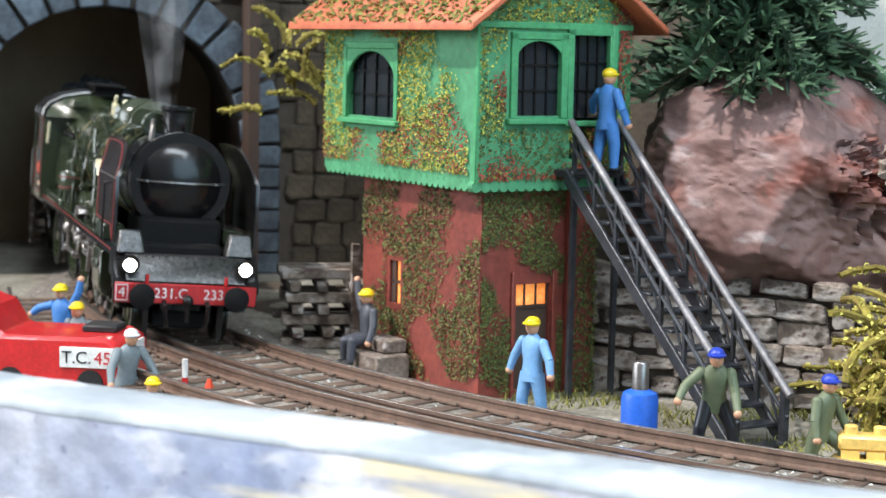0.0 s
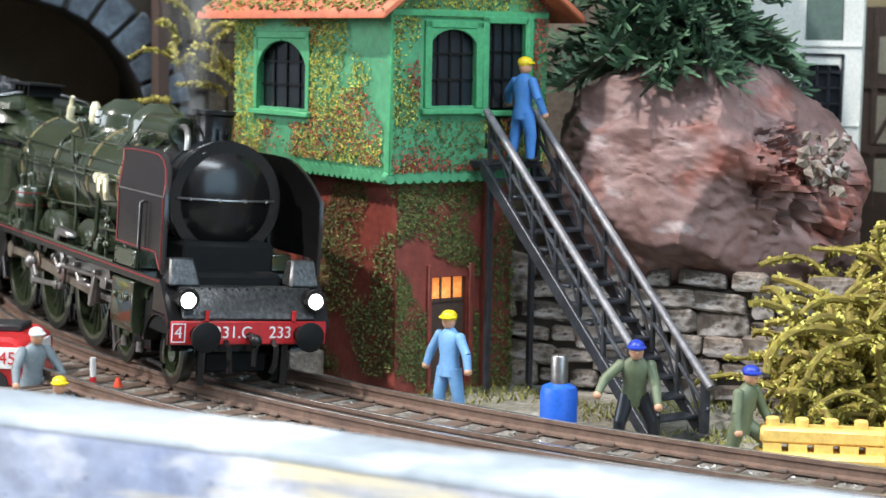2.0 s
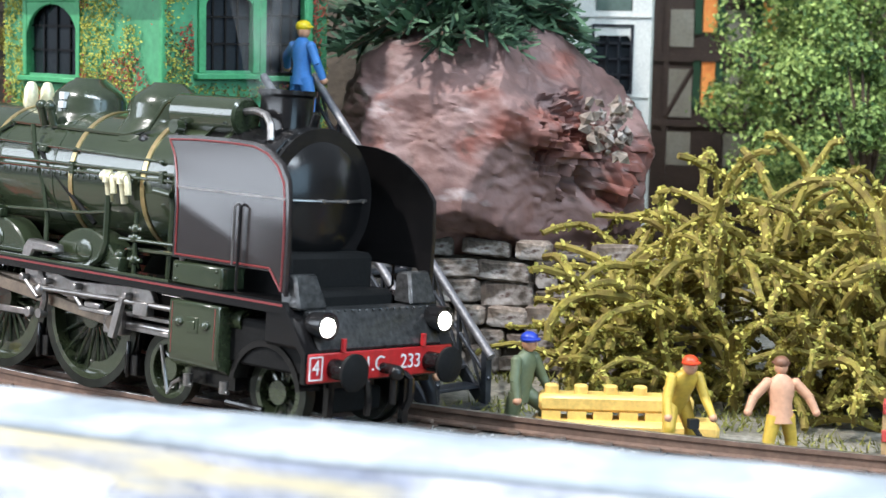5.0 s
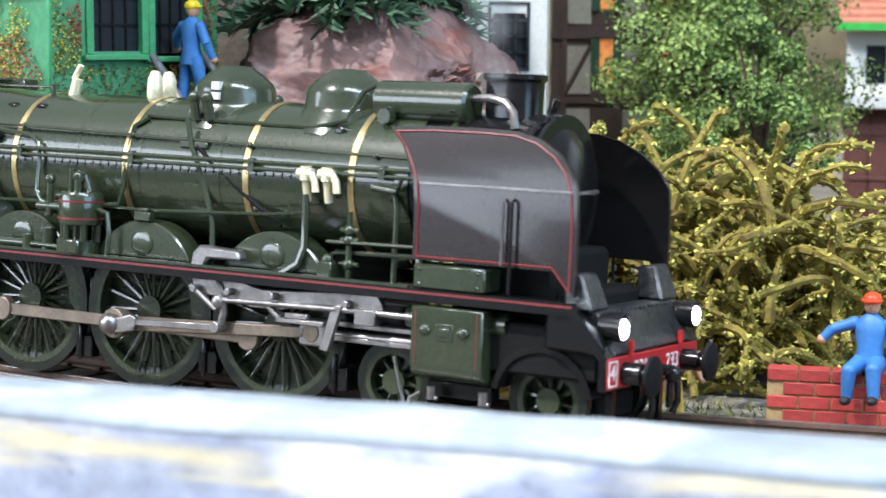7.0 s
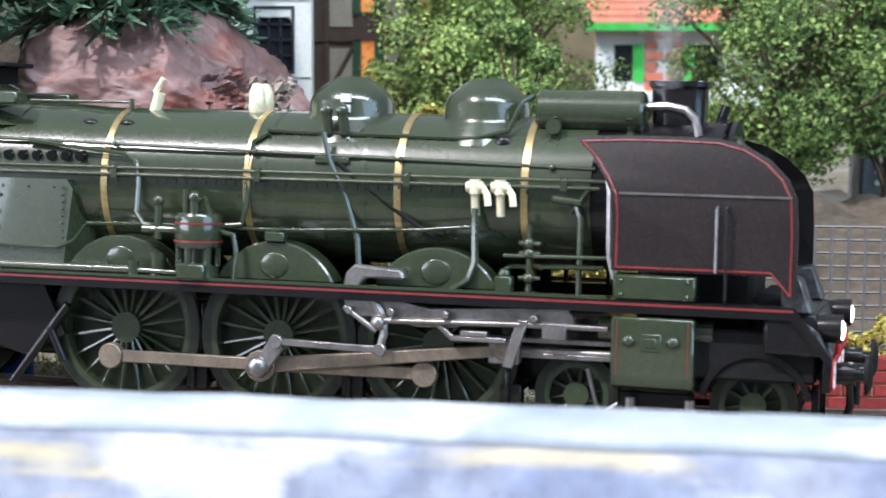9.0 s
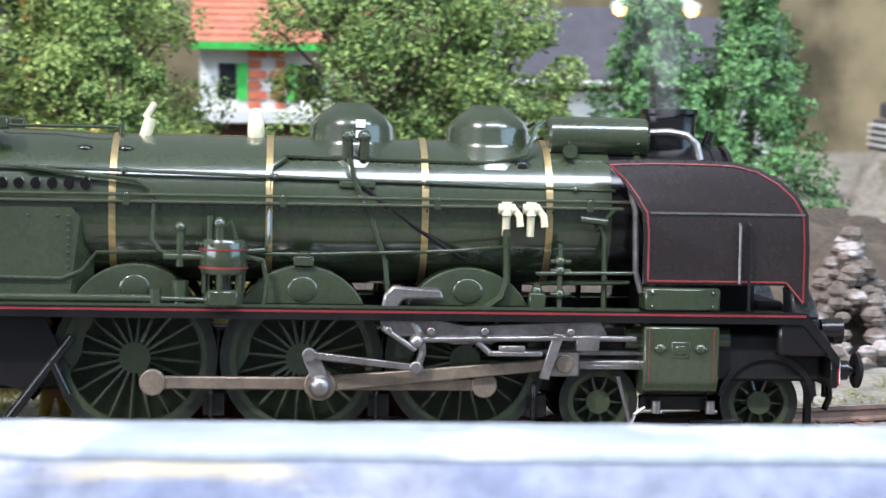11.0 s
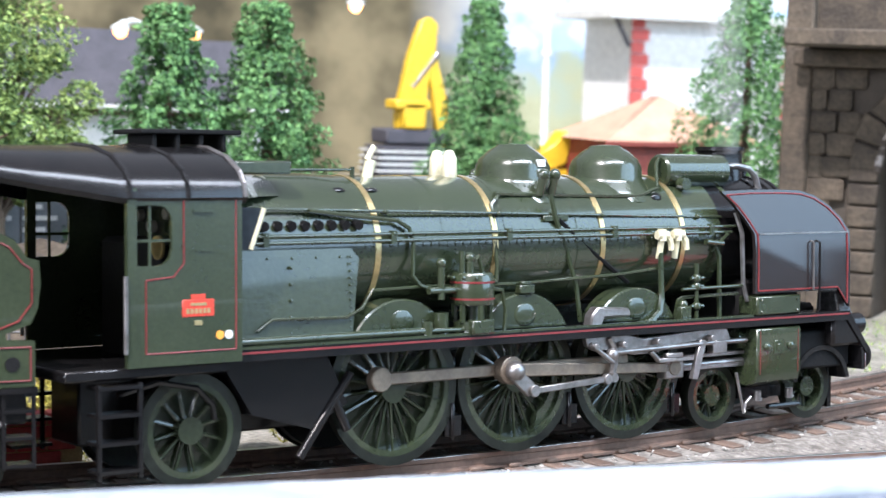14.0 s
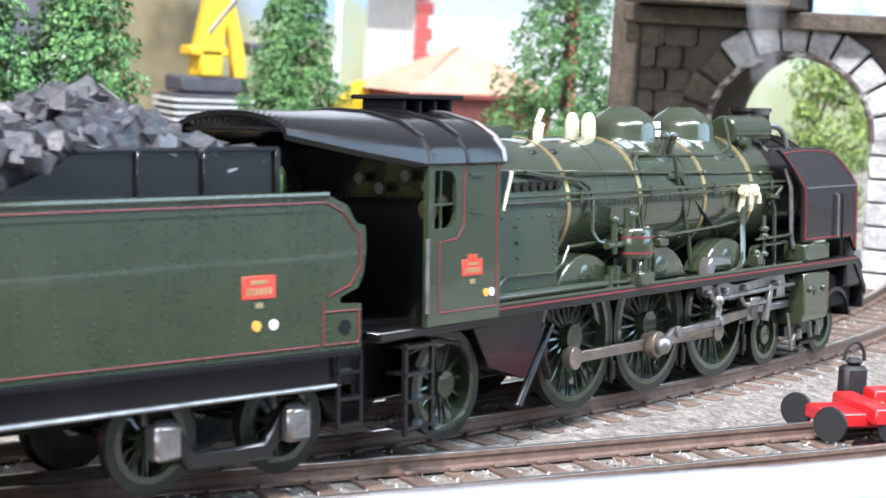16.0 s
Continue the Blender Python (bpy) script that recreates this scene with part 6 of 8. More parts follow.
    ivy(23, 5200, (0, 58, 39, 68, "x", -3.6, [(27.7, 47, 48.1, 64)]), 0.02, IVY_YELLOW, 0.36)
    ivy(33, 2600, (-3, 33, 38, 78, "y", -2.8, [(4, 49, 17, 66), (17.5, 49, 28.5, 67)]), 0.10, IVY_YELLOW, 0.32)
    ivy(24, 1600, (0, 58, 39, 68, "x", -3.7, [(27.7, 47, 48.1, 64)]), 0.20, IVY_RED, 0.34)
    ivy(25, 2200, (-3, 33, 38, 78, "y", -2.8, [(4, 49, 17, 66), (17.5, 49, 28.5, 67)]), 0.12, IVY, 0.34)
    ivy(26, 2000, (-3, 33, 38, 80, "y", -2.9, [(4, 49, 17, 66), (17.5, 49, 28.5, 67)]), 0.14, IVY_RED, 0.34)
    ivy(27, 700, (19.5, 26, -4, 36, "y", -2.4, []), 0.0, IVY, 0.5)
    part("door_step", Shape().box(-9, 24, -5, -1, 36, 0.6).box(-6, 26, 0.6, -0.5, 35, 3.4), STONE, house, "grey stone steps", bevel=0.4)
    return house


signal_box()


# ---- stairs beside the signal box ----
def outside_stairs():
    top, foot = Vector((-120.5, 322, 40.0)), Vector((-79.5, 295, -4.0))
    run = Vector((foot.x - top.x, foot.y - top.y, 0))
    length = run.length
    stairs = empty("metal_stairs", at(top.x, top.y, 0, 0, 0, math.degrees(math.atan2(run.y, run.x))), "steep black metal stairs with worn grey handrails", "stairs")
    n = 15
    w = 5.6
    for k in range(n + 1):
        x, z = length * k / n, 40 - 44 * k / n
        part("tread", Shape().box(x - 1.9, -w, z - 0.5, x + 1.9, w, z + 0.1), STAIR, stairs, bevel=0.12)
    for side in (-1, 1):
        st = Shape().slab([(-2, 40.8), (length + 1, -4.2), (length - 2.2, -4.4), (-2, 37.6)], Matrix(((1, 0, 0, 0), (0, 0, -1, side * w), (0, 1, 0, 0), (0, 0, 0, 1))), side * -0.9)
        part("stringer", st, STAIR, stairs, "black stringer", bevel=0.15)
        part("handrail", Shape().rod((-1.5, side * w, 49.6), (length + 1.5, side * w, 4.2), 0.75, n=10), STAIR_RAIL, stairs, "worn grey handrail")
        part("middle_rail", Shape().rod((-1, side * w, 45.2), (length + 1, side * w, 0.2), 0.4, n=8), STAIR, stairs)
        for k in range(8):
            x = length * k / 7
            z = 40 - 44 * k / 7
            part("baluster", Shape().box(x - 0.35, side * w - 0.35, z - 0.6, x + 0.35, side * w + 0.35, z + 9.0), STAIR, stairs)
            if k < 7:
                x2, z2 = length * (k + 1) / 7, 40 - 44 * (k + 1) / 7
                part("diagonal_brace", Shape().rod((x, side * w, z + 8.6), (x2, side * w, z2 + 0.4), 0.28, n=6), STAIR, stairs)
    part("landing", Shape().box(-10, -w - 0.5, 38.6, 0, w + 0.5, 40.1), STAIR, stairs, "small black landing", bevel=0.15)
    part("leg", Shape().box(-1, -w, -4.4, 0, -w + 1, 38.6), STAIR, stairs)
    part("leg", Shape().box(-1, w - 1, -4.4, 0, w, 38.6), STAIR, stairs)
    for side in (-1, 1):
        part("foot_post", Shape().box(length - 0.5, side * w - 0.6, -4.6, length + 0.8, side * w + 0.6, 5), STAIR, stairs)
    return stairs


outside_stairs()


# ---- rock and retaining wall ----
def boulder():
    n, k = 300, 190
    rng = random.Random(17)
    planes = [((0.75, -0.30, 0.60), 0.76), ((0.25, -0.62, -0.74), 0.84), ((-0.12, -1.0, 0.12), 0.86), ((0.62, -0.76, -0.12), 0.84), ((-0.86, -0.50, 0.05), 0.92), ((-0.15, -0.2, 1.0), 0.94), ((-0.5, -0.7, -0.5), 0.90), ((0.9, -0.2, -0.4), 0.93), ((-0.3, -0.7, 0.65), 0.90)]
    planes = [(Vector(v).normalized(), h) for v, h in planes]
    for _ in range(34):
        planes.append((Vector((rng.gauss(0, 1), rng.gauss(0, 1), rng.gauss(0, 1))).normalized(), rng.uniform(0.93, 1.04)))
    patch = Vector((0.88, -0.45, 0.24)).normalized()
    verts, faces = [], []
    for j in range(k + 1):
        b = math.pi * j / k
        for i in range(n):
            a = 6.28319 * i / n
            d = Vector((math.sin(b) * math.cos(a), math.sin(b) * math.sin(a), math.cos(b)))
            warp = d + 0.16 * noise.noise_vector(d * 2.3)
            q = min([1.04] + [h / max(1e-3, warp.dot(v)) for v, h in planes])
            swirl = noise.noise_vector(d * 3.1) * 0.35
            folds = 1 - abs(noise.noise(d * 5.0 + swirl * 2.0)) * 2
            q += 0.010 * max(0.0, folds) ** 3 + 0.016 * noise.fractal(d * 8.0 + swirl * 2, 0.7, 2.0, 6) + 0.010 * abs(noise.noise(Vector((d.x * 9, d.y * 9, d.z * 26)) + swirl * 4))
            q -= 0.012 * max(0.0, 1 - abs(noise.noise(d * 2.4 + swirl + Vector((5, 1, 2)))) * 16)
            rub = max(0.0, min(1.0, (d.dot(patch) - 0.84 + 0.05 * noise.noise(d * 6)) * 14))
            if rub:
                q += rub * (0.085 * noise.cell(d * 8.0 + swirl) + 0.055 * noise.cell(d * 15.0 + swirl) - 0.03)
            verts.append((31.5 * d.x * q * (1.0 + 0.10 * max(0.0, -d.z)), 26 * d.y * q, (23.5 if d.z > 0 else 32.0) * d.z * q))
    for j in range(k):
        for i in range(n):
            faces.append((j * n + i, j * n + (i + 1) % n, (j + 1) * n + (i + 1) % n, (j + 1) * n + i))
    stain(ROCK, (0.19, 0.062, 0.045), 42, 0.53, 0.62, (1, 1, 1.6))
    stain(ROCK, (0.38, 0.31, 0.30), 95, 0.62, 0.74, (1, 1, 2.2))
    stain(ROCK, (0.10, 0.06, 0.05), 160, 0.62, 0.70, (1, 1, 1.5))
    rock = part("boulder", Shape().add(verts, faces).mesh("boulder", ROCK, 0, 40), ROCK, None, "large red-brown plaster rock above a stone wall", category="rock", m=at(-91.0, 348, 36.5, 0, 6, 0))
    return rock


boulder()
rough = Shape()
rng_ = random.Random(8)
for _ in range(60):
    c = Vector((rng_.uniform(-69, -61), rng_.uniform(335, 343), rng_.uniform(36, 46)))
    t_ = Euler([rng_.uniform(0, 6.28) for _ in range(3)]).to_matrix()
    r_ = rng_.uniform(0.7, 1.9)
    rough.add([tuple(c + t_ @ Vector(q) * r_) for q in ((1.2, 0, 0), (-1, 0.2, 0), (0, 0.9, 0.1), (0.1, -1, 0), (0, 0, 0.6), (0.2, 0, -0.7))], [(0, 2, 4), (2, 1, 4), (1, 3, 4), (3, 0, 4), (2, 0, 5), (1, 2, 5), (3, 1, 5), (0, 3, 5)])
part("rubble_patch", rough, STONE, None, "jagged grey rubble set in the rock", category="rubble", kind="stuff")
retaining = empty("retaining_wall", at(-126, 331, 0, 0, 0, -2), "rough stone retaining wall under the rock", "wall", kind="structure")
part("backing", Shape().box(-6, 1.6, -5, 78, 40, 17), MORTAR, retaining)
stain(STONE, (0.38, 0.345, 0.32), 130, 0.52, 0.60, (1, 1, 1.6))
stain(STONE, (0.10, 0.06, 0.05), 210, 0.58, 0.66, (1, 1, 2.5))
stone_courses(retaining, -4, 76, -4.2, 22, 4.2, STONE, 1.2, None, 7, rough_=3.4)
hill = Shape()
hv, hf = [], []
for j in range(41):
    for i in range(61):
        x, y = -300 + 4 * i, 376 + 3 * j
        z = (20 + 115 * min(1, j / 14)) * math.exp(-((x + 154) / 46) ** 8) - 6 + 5 * noise.noise(Vector((x, y, 1)) * 0.06)
        hv.append((x, y, z))
for j in range(40):
    for i in range(60):
        a = j * 61 + i
        hf.append((a, a + 1, a + 62, a + 61))
part("hillside", hill.add(hv, hf), DARK_EARTH, None, "earthy brown hillside behind the rock", category="hill", kind="structure")
# unseen slab and side wall, added to block light behind the west portal
part("tunnel_light_cover", Shape().box(-80, 14, 112, 125, 100, 120).box(-80, 14, -5, -76, 100, 112), MORTAR, None, "unseen cover added over the tunnel to keep light out", category="hill", kind="structure", m=at(-312, 428, 0, 0, 0, 38))


def fir_tree():
    tree = empty("fir_tree", at(-98, 350, 57), "dark green fir with drooping needled branches on the rock", "fir tree")
    rng = random.Random(31)
    part("trunk", Shape().pipe([(0, 0, 0), (0, 0, 45)], 2.2, 8, taper=0.4), BARK, tree)
    needles, stems = Shape(), Shape()
    for k in range(210):
        a = rng.uniform(0, 6.28)
        z = rng.uniform(3, 44)
        length = rng.uniform(16, 34) * (1 - z / 70)
        p = Vector((0, 0, z))
        pts = []
        for j in range(8):
            pts.append(tuple(p))
            p = p + Vector((math.cos(a) * length / 8, math.sin(a) * length / 8, -0.10 * length / 8 * j))
        stems.pipe(pts, 0.5, 5, taper=0.3)
        for _ in range(72):
            t = rng.random() * 6.99
            c = Vector(pts[int(t)]).lerp(Vector(pts[int(t) + 1]), t % 1)
            d = (Vector((math.cos(a), math.sin(a), 0)) * 1.0 + Vector((rng.uniform(-1, 1), rng.uniform(-1, 1), rng.uniform(-0.8, 0.8))) * 0.8).normalized() * rng.uniform(3.0, 5.6)
            u = d.orthogonal().normalized() * 0.55
            needles.add([tuple(c - u), tuple(c + u), tuple(c + d + u * 0.4), tuple(c + d - u * 0.4)], [(0, 1, 2, 3)])
    part("branch", stems, BARK, tree, kind="stuff")
    part("needles", raw_mesh(needles, "needles", FIR), FIR, tree, "long dark green needles")


fir_tree()


# ---- houses behind ----
def grid_window(parent, x0, z0, x1, z1, y, cols, rows, bar_mat, pane_mat, label):
    win = part("window", Shape().box(x0 - 0.7, y - 0.6, z0 - 0.7, x1 + 0.7, y + 0.1, z0).box(x0 - 0.7, y - 0.6, z1, x1 + 0.7, y + 0.1, z1 + 0.7).box(x0 - 0.7, y - 0.6, z0, x0, y + 0.1, z1).box(x1, y - 0.6, z0, x1 + 0.7, y + 0.1, z1), bar_mat, parent, label, bevel=0.1)
    part("pane", Shape().box(x0, y + 0.6, z0, x1, y + 0.9, z1), pane_mat, win)
    for k in range(1, cols):
        x = x0 + (x1 - x0) * k / cols
        part("glazing_bar", Shape().box(x - 0.28, y - 0.1, z0, x + 0.28, y + 0.5, z1), bar_mat, win)
    for k in range(1, rows):
        z = z0 + (z1 - z0) * k / rows
        part("glazing_bar", Shape().box(x0, y - 0.1, z - 0.28, x1, y + 0.5, z + 0.28), bar_mat, win)
    return win


def white_house():
    house = empty("white_house", at(-77.5, 450, 0), "white plastered house with arched grid windows", "building")
    part("front_wall", panel(Shape(), -34, -5, 0, 120, [(-14.2, 45, -4.8, 58.5), (-14.2, 64.5, -4.8, 76)], 0, 3), PLASTER, house, "off-white plaster wall")
    part("side_wall", Shape().add([(0, 0, -5), (-12, 60, -5), (-12, 60, 120), (0, 0, 120), (-3, 3, -5), (-15, 60, -5), (-15, 60, 120), (-3, 3, 120)], [(0, 1, 2, 3), (7, 6, 5, 4), (3, 2, 6, 7), (1, 5, 6, 2)]).add([(-34, 0, -5), (-48, 14, -5), (-48, 14, 120), (-34, 0, 120), (-34, 3, -5), (-46, 15, -5), (-46, 15, 120), (-34, 3, 120)], [(0, 1, 2, 3), (7, 6, 5, 4), (3, 2, 6, 7)]), PLASTER, house)
    arch = Shape()
    for s in (-1, 1):
        arch.slab([(-9.5 + s * 4.9, 55.5), (-9.5 + s * 4.9, 61.4), (-9.5, 61.4), (-9.5 + s * 2.6, 60.6), (-9.5 + s * 4.2, 58.0)], Matrix(((1, 0, 0, 0), (0, 0, -1, 0.5), (0, 1, 0, 0), (0, 0, 0, 1))), 0.6)
    part("window_arch", arch, PLASTER, house)
    grid_window(house, -14.0, 45, -5.0, 60.6, 0.2, 3, 4, STAIR, GLASS_DARK, "dark grid window")
    part("shutter", Shape().box(-14.0, 0.2, 64.5, -5.0, 0.9, 76), material("grey_green_shutter", (0.10, 0.15, 0.13), 0.6), house, "closed grey-green shutter", bevel=0.2)
    ln = Shape()
    for z in (43.5, 63.0, 80):
        ln.box(-34, -0.4, z, -0.1, 0.05, z + 0.4)
    ln.box(-17.5, -0.4, 30, -17.1, 0.05, 61).box(-30, -0.4, 58, -17.2, 0.05, 58.4)
    part("wall_moulding", ln, PLASTER, house)
    part("lower_window", Shape().box(-30, -0.5, 26, -20, 0.0, 40), PLASTER, house, bevel=0.3)
    return house


white_house()


PANEL_CREAM = material("dull_cream_panel", (0.34, 0.30, 0.24), 0.8, 0.0, (0.24, 0.20, 0.15), 90, bump=0.3)
SHUTTER_GREEN = material("dark_green_shutter", (0.02, 0.07, 0.03), 0.6, bump=0.2)
AMBER_GLOW = material("amber_lit_window", (0.9, 0.34, 0.09), 0.5, glow=0.45, bump=0, second=(0.5, 0.14, 0.03), scale=300)


def timber_house():
    house = empty("timber_house", at(-86, 500, 0), "dark half-timbered house with lit windows and green shutters", "building")
    part("wall", Shape().box(0, 0, -5, 62, 40, 74), TIMBER, house, "dark brown timber wall")
    for x0, x1 in ((4.5, 11), (20, 27), (36, 43), (50, 58)):
        for z0, z1 in ((24, 33), (37, 50), (56, 66)):
            part("plaster_panel", Shape().box(x0, -0.5, z0, x1, 0.05, z1), PANEL_CREAM, house)
    for x in (13.5, 29.5, 45.5):
        for z in (40, 60):
            w = part("lit_window", Shape().box(x, -0.4, z, x + 3.6, 0.1, z + 12), AMBER_GLOW, house, "orange lit window")
            part("shutter", Shape().box(x - 2.2, -1.0, z - 0.5, x - 0.2, -0.1, z + 12.5), SHUTTER_GREEN, w, "dark green shutter")
            part("shutter", Shape().box(x + 3.8, -1.0, z - 0.5, x + 5.8, -0.1, z + 12.5), SHUTTER_GREEN, w, "dark green shutter")
    for x in (4, 19, 35, 49):
        part("brace", Shape().rod((x, -0.7, 37), (x + 7, -0.7, 50), 0.7, n=6), TIMBER, house)
        part("upright_beam", Shape().box(x - 0.8, -0.9, 20, x + 0.6, 0, 74), TIMBER, house)
    for z in (34.5, 52):
        part("cross_beam", Shape().box(0, -1.0, z, 62, 0, z + 1.8), TIMBER, house)
    # tiled roof slope towards the east
    roof = Shape().add([(24, -8, 72), (60, -8, 50), (60, 40, 50), (24, 40, 72), (24, -8, 73), (60, -8, 51), (60, 40, 51), (24, 40, 73)], [(0, 3, 2, 1), (4, 5, 6, 7), (0, 1, 5, 4), (1, 2, 6, 5), (3, 0, 4, 7)])
    part("barge_board", roof, TIMBER, house)
    t = Shape()
    for i in range(12):
        for j in range(24):
            x = 25 + 3 * i
            z = 72.6 - (x - 24) * 0.611
            t.box(x, -8 + 2 * j, z - 1.2, x + 3.2, -8 + 2 * j + 1.85, z + 0.9 - 0.5 * (i % 2))
    part("roof_tiles", t, ROOF_TILE, house, "salmon red roof tiles", kind="stuff")
    return house


timber_house()


def eave_house():
    house = empty("green_eave_house", at(-12, 592, 0), "small house with a salmon tiled roof and bright green eaves", "building")
    part("wall", panel(Shape(), 2, 34, 56, 56, [(8, 38, 14, 50), (34, 38, 42, 50)], 2, 4), PLASTER, house, "pale wall")
    part("wall", Shape().box(2, 4, 34, 4, 60, 56).box(54, 4, 34, 56, 60, 56), PLASTER, house)
    for k in range(6):
        part("quoin", Shape().box(18, 1.2, 35 + 3.4 * k, 22 + (k % 2) * 2, 2.05, 37.6 + 3.4 * k), ROOF_RED, house, "orange brick quoin")
        part("quoin", Shape().box(27 - (k % 2) * 2, 1.2, 35 + 3.4 * k, 30, 2.05, 37.6 + 3.4 * k), ROOF_RED, house, "orange brick quoin")
    part("window_pane", Shape().box(8, 3, 38, 14, 3.4, 50), GLASS_DARK, house)
    part("shutter", Shape().box(14.2, 1.2, 38, 17.6, 2.0, 50), GREEN_EAVE, house, "green shutter")
    part("window_pane", Shape().box(34, 3, 38, 42, 3.4, 50), GLASS_DARK, house)
    part("shutter", Shape().box(30.6, 1.2, 38, 33.8, 2.0, 50), GREEN_EAVE, house, "green shutter")
    part("plinth_band", Shape().box(0, -6, 30.5, 58, 4, 35), PLASTER, house, "white concrete band", bevel=0.4)
    part("garage_wall", Shape().box(2, 0, -5, 56, 4, 30.5), BROWN_DOOR, house, "brown boarded garage wall")
    for k in range(9):
        part("door_plank", Shape().box(4 + 6 * k, -0.5, -4, 9.4 + 6 * k, 0.05, 29), BROWN_DOOR, house, "dark brown door plank", bevel=0.15)
    for z in (8, 22):
        part("door_rail", Shape().box(4, -0.9, z, 57, -0.52, z + 1.2), BROWN_DOOR, house, bevel=0.1)
    part("eave", Shape().box(-1, -5, 54.6, 60, -3.6, 57.0), GREEN_EAVE, house, "bright green eave board")
    part("roof_base", Shape().add([(-1, -4.5, 56.4), (60, -4.5, 56.4), (60, 32, 84), (-1, 32, 84), (-1, 32, 56), (60, 32, 56)], [(0, 1, 2, 3), (0, 3, 4), (1, 5, 2), (0, 4, 5, 1)]), ROOF_TILE, house)
    t = Shape()
    for j in range(12):
        y, z = -4.6 + 3 * j, 56.6 + 2.27 * j
        for i in range(24):
            t.box(-1 + 2.54 * i, y, z, -1 + 2.54 * i + 2.3, y + 3.4, z + 1.1)
    part("roof_tiles", t, ROOF_TILE, house, "rows of salmon tiles", kind="stuff")
    return house


eave_house()


def dark_house(x, y, w, h, turn, label):
    house = empty("dark_roofed_house", at(x, y, 0, 0, 0, turn), label, "building")
    part("wall", Shape().box(0, 0, -5, w, 40, h), BROWN_DOOR, house, "dark brown wall")
    part("wall_panel", Shape().box(3, -0.6, 6, w * 0.45, 0.05, h - 5).box(w * 0.55, -0.6, 6, w - 3, 0.05, h - 5), PLASTER, house, "pale wall panels")
    part("roof", Shape().add([(-5, -7, h - 2), (w + 5, -7, h - 2), (w + 5, 20, h + 24), (-5, 20, h + 24), (-5, 47, h - 2), (w + 5, 47, h - 2), (-5, -7, h), (w + 5, -7, h), (w + 5, 20, h + 26), (-5, 20, h + 26), (-5, 47, h), (w + 5, 47, h)], [(0, 3, 2, 1), (3, 4, 5, 2), (6, 7, 8, 9), (9, 8, 11, 10), (0, 1, 7, 6), (1, 2, 8, 7), (0, 6, 9, 3), (3, 9, 10, 4), (2, 5, 11, 8), (4, 10, 11, 5)]), SLATE, house, "dark grey slate roof")
    part("gutter", Shape().rod((-5, -7.4, h - 1.6), (w + 5, -7.4, h - 1.6), 0.9, n=8), PLASTER, house, "pale gutter")
    return house


dark_house(88, 640, 60, 46, 0, "brown house under a dark slate roof")
dark_house(168, 700, 50, 44, 0, "brown house with a dark roof among conifers")


def quoin_house():
    house = empty("white_quoin_house", at(523, 960, 0), "tall white house with red toothed quoins", "building")
    part("wall", Shape().box(0, 0, -5, 150, 60, 100), material("bright_white_wall", (0.80, 0.80, 0.78), 0.7), house, "white wall")
    for x, s in ((0, 1), (118, -1)):
        for k in range(13):
            part("quoin", Shape().box(x, -1.0, 2 + 7.4 * k, x + s * (8.5 + 3.2 * (k % 2)), 0.2, 8.8 + 7.4 * k), material_quoin, house)
    part("eave", Shape().box(-22, -14, 96, 170, 60, 101), PLASTER, house, "white eave")
    part("bracket", Shape().rod((-2, -1, 80), (-14, -6, 96), 1.4), SLATE, house)


material_quoin = material("red_quoin_paint", (0.62, 0.11, 0.09), 0.6, bump=0.1)
quoin_house()


HUT_TILE = material("faded_salmon_tile", (0.60, 0.36, 0.25), 0.7, 0.0, (0.50, 0.28, 0.19), 120, bump=0.3)


def brick_hut():
    hut = empty("orange_roofed_hut", at(371, 640, 0), "low hut with an orange tiled hipped roof", "building")
    part("wall", Shape().box(-30, 4, -5, 36, 50, 36), WALL_RED, hut)
    part("roof", Shape().add([(-34, 0, 35.5), (40, 0, 35.5), (40, 54, 35.5), (-34, 54, 35.5), (0, 24, 54), (6, 28, 54)], [(0, 1, 5, 4), (1, 2, 5), (2, 3, 4, 5), (3, 0, 4), (0, 3, 2, 1)]), HUT_TILE, hut, "faded salmon tiled roof")
    part("eave", Shape().box(-34.5, -0.6, 33.8, 40.5, 0.4, 35.6), WALL_RED, hut, "dark red eave")


brick_hut()


# ---- plants ----
leafy_tree("leafy_tree", at(-35, 456, -4), 80, 30, 41, LEAF_BRIGHT, "leafy green tree with bright foam foliage", 76, 250, 0.30, 0.72)
leafy_tree("leafy_tree", at(-22, 400, -4), 60, 13, 47, LEAF, "small dark leafy tree", 20, 230, 0.35, 0.7)
leafy_tree("leafy_tree", at(40, 440, -4), 92, 34, 43, LEAF, "tall leafy tree with a forked trunk", 70, 250, 0.32, 0.72)
leafy_tree("leafy_tree", at(66, 452, -4), 84, 26, 44, LEAF_BRIGHT, "leafy tree with pale green foliage", 28, 240, 0.36, 0.72)
first = conifer("conifer", at(114, 470, -4), 84, 33, 51, "dark green foam conifer")
conifer("conifer", at(141, 470, -4), 86, 34, 52, "dark green foam conifer")
conifer("conifer", at(246, 560, -4), 94, 30, 53, "slim green foam conifer")
conifer("conifer", at(310, 497, -4), 98, 41, 54, "broad green foam conifer")
conifer("conifer", at(165, 400, -4), 46, 14, 55, "small green foam conifer")
conifer("conifer", at(182, 420, -4), 40, 13, 56, "small green foam conifer")
strand_bush("yellow_bush", at(-31, 322, -5), 68, 34, 46, 61, 290, "tangled fuzzy yellow-green bush beside the track")
strand_bush("yellow_bush", at(-12, 318, -5), 25, 32, 44, 62, 140, "tangled fuzzy yellow-green bush beside the track")
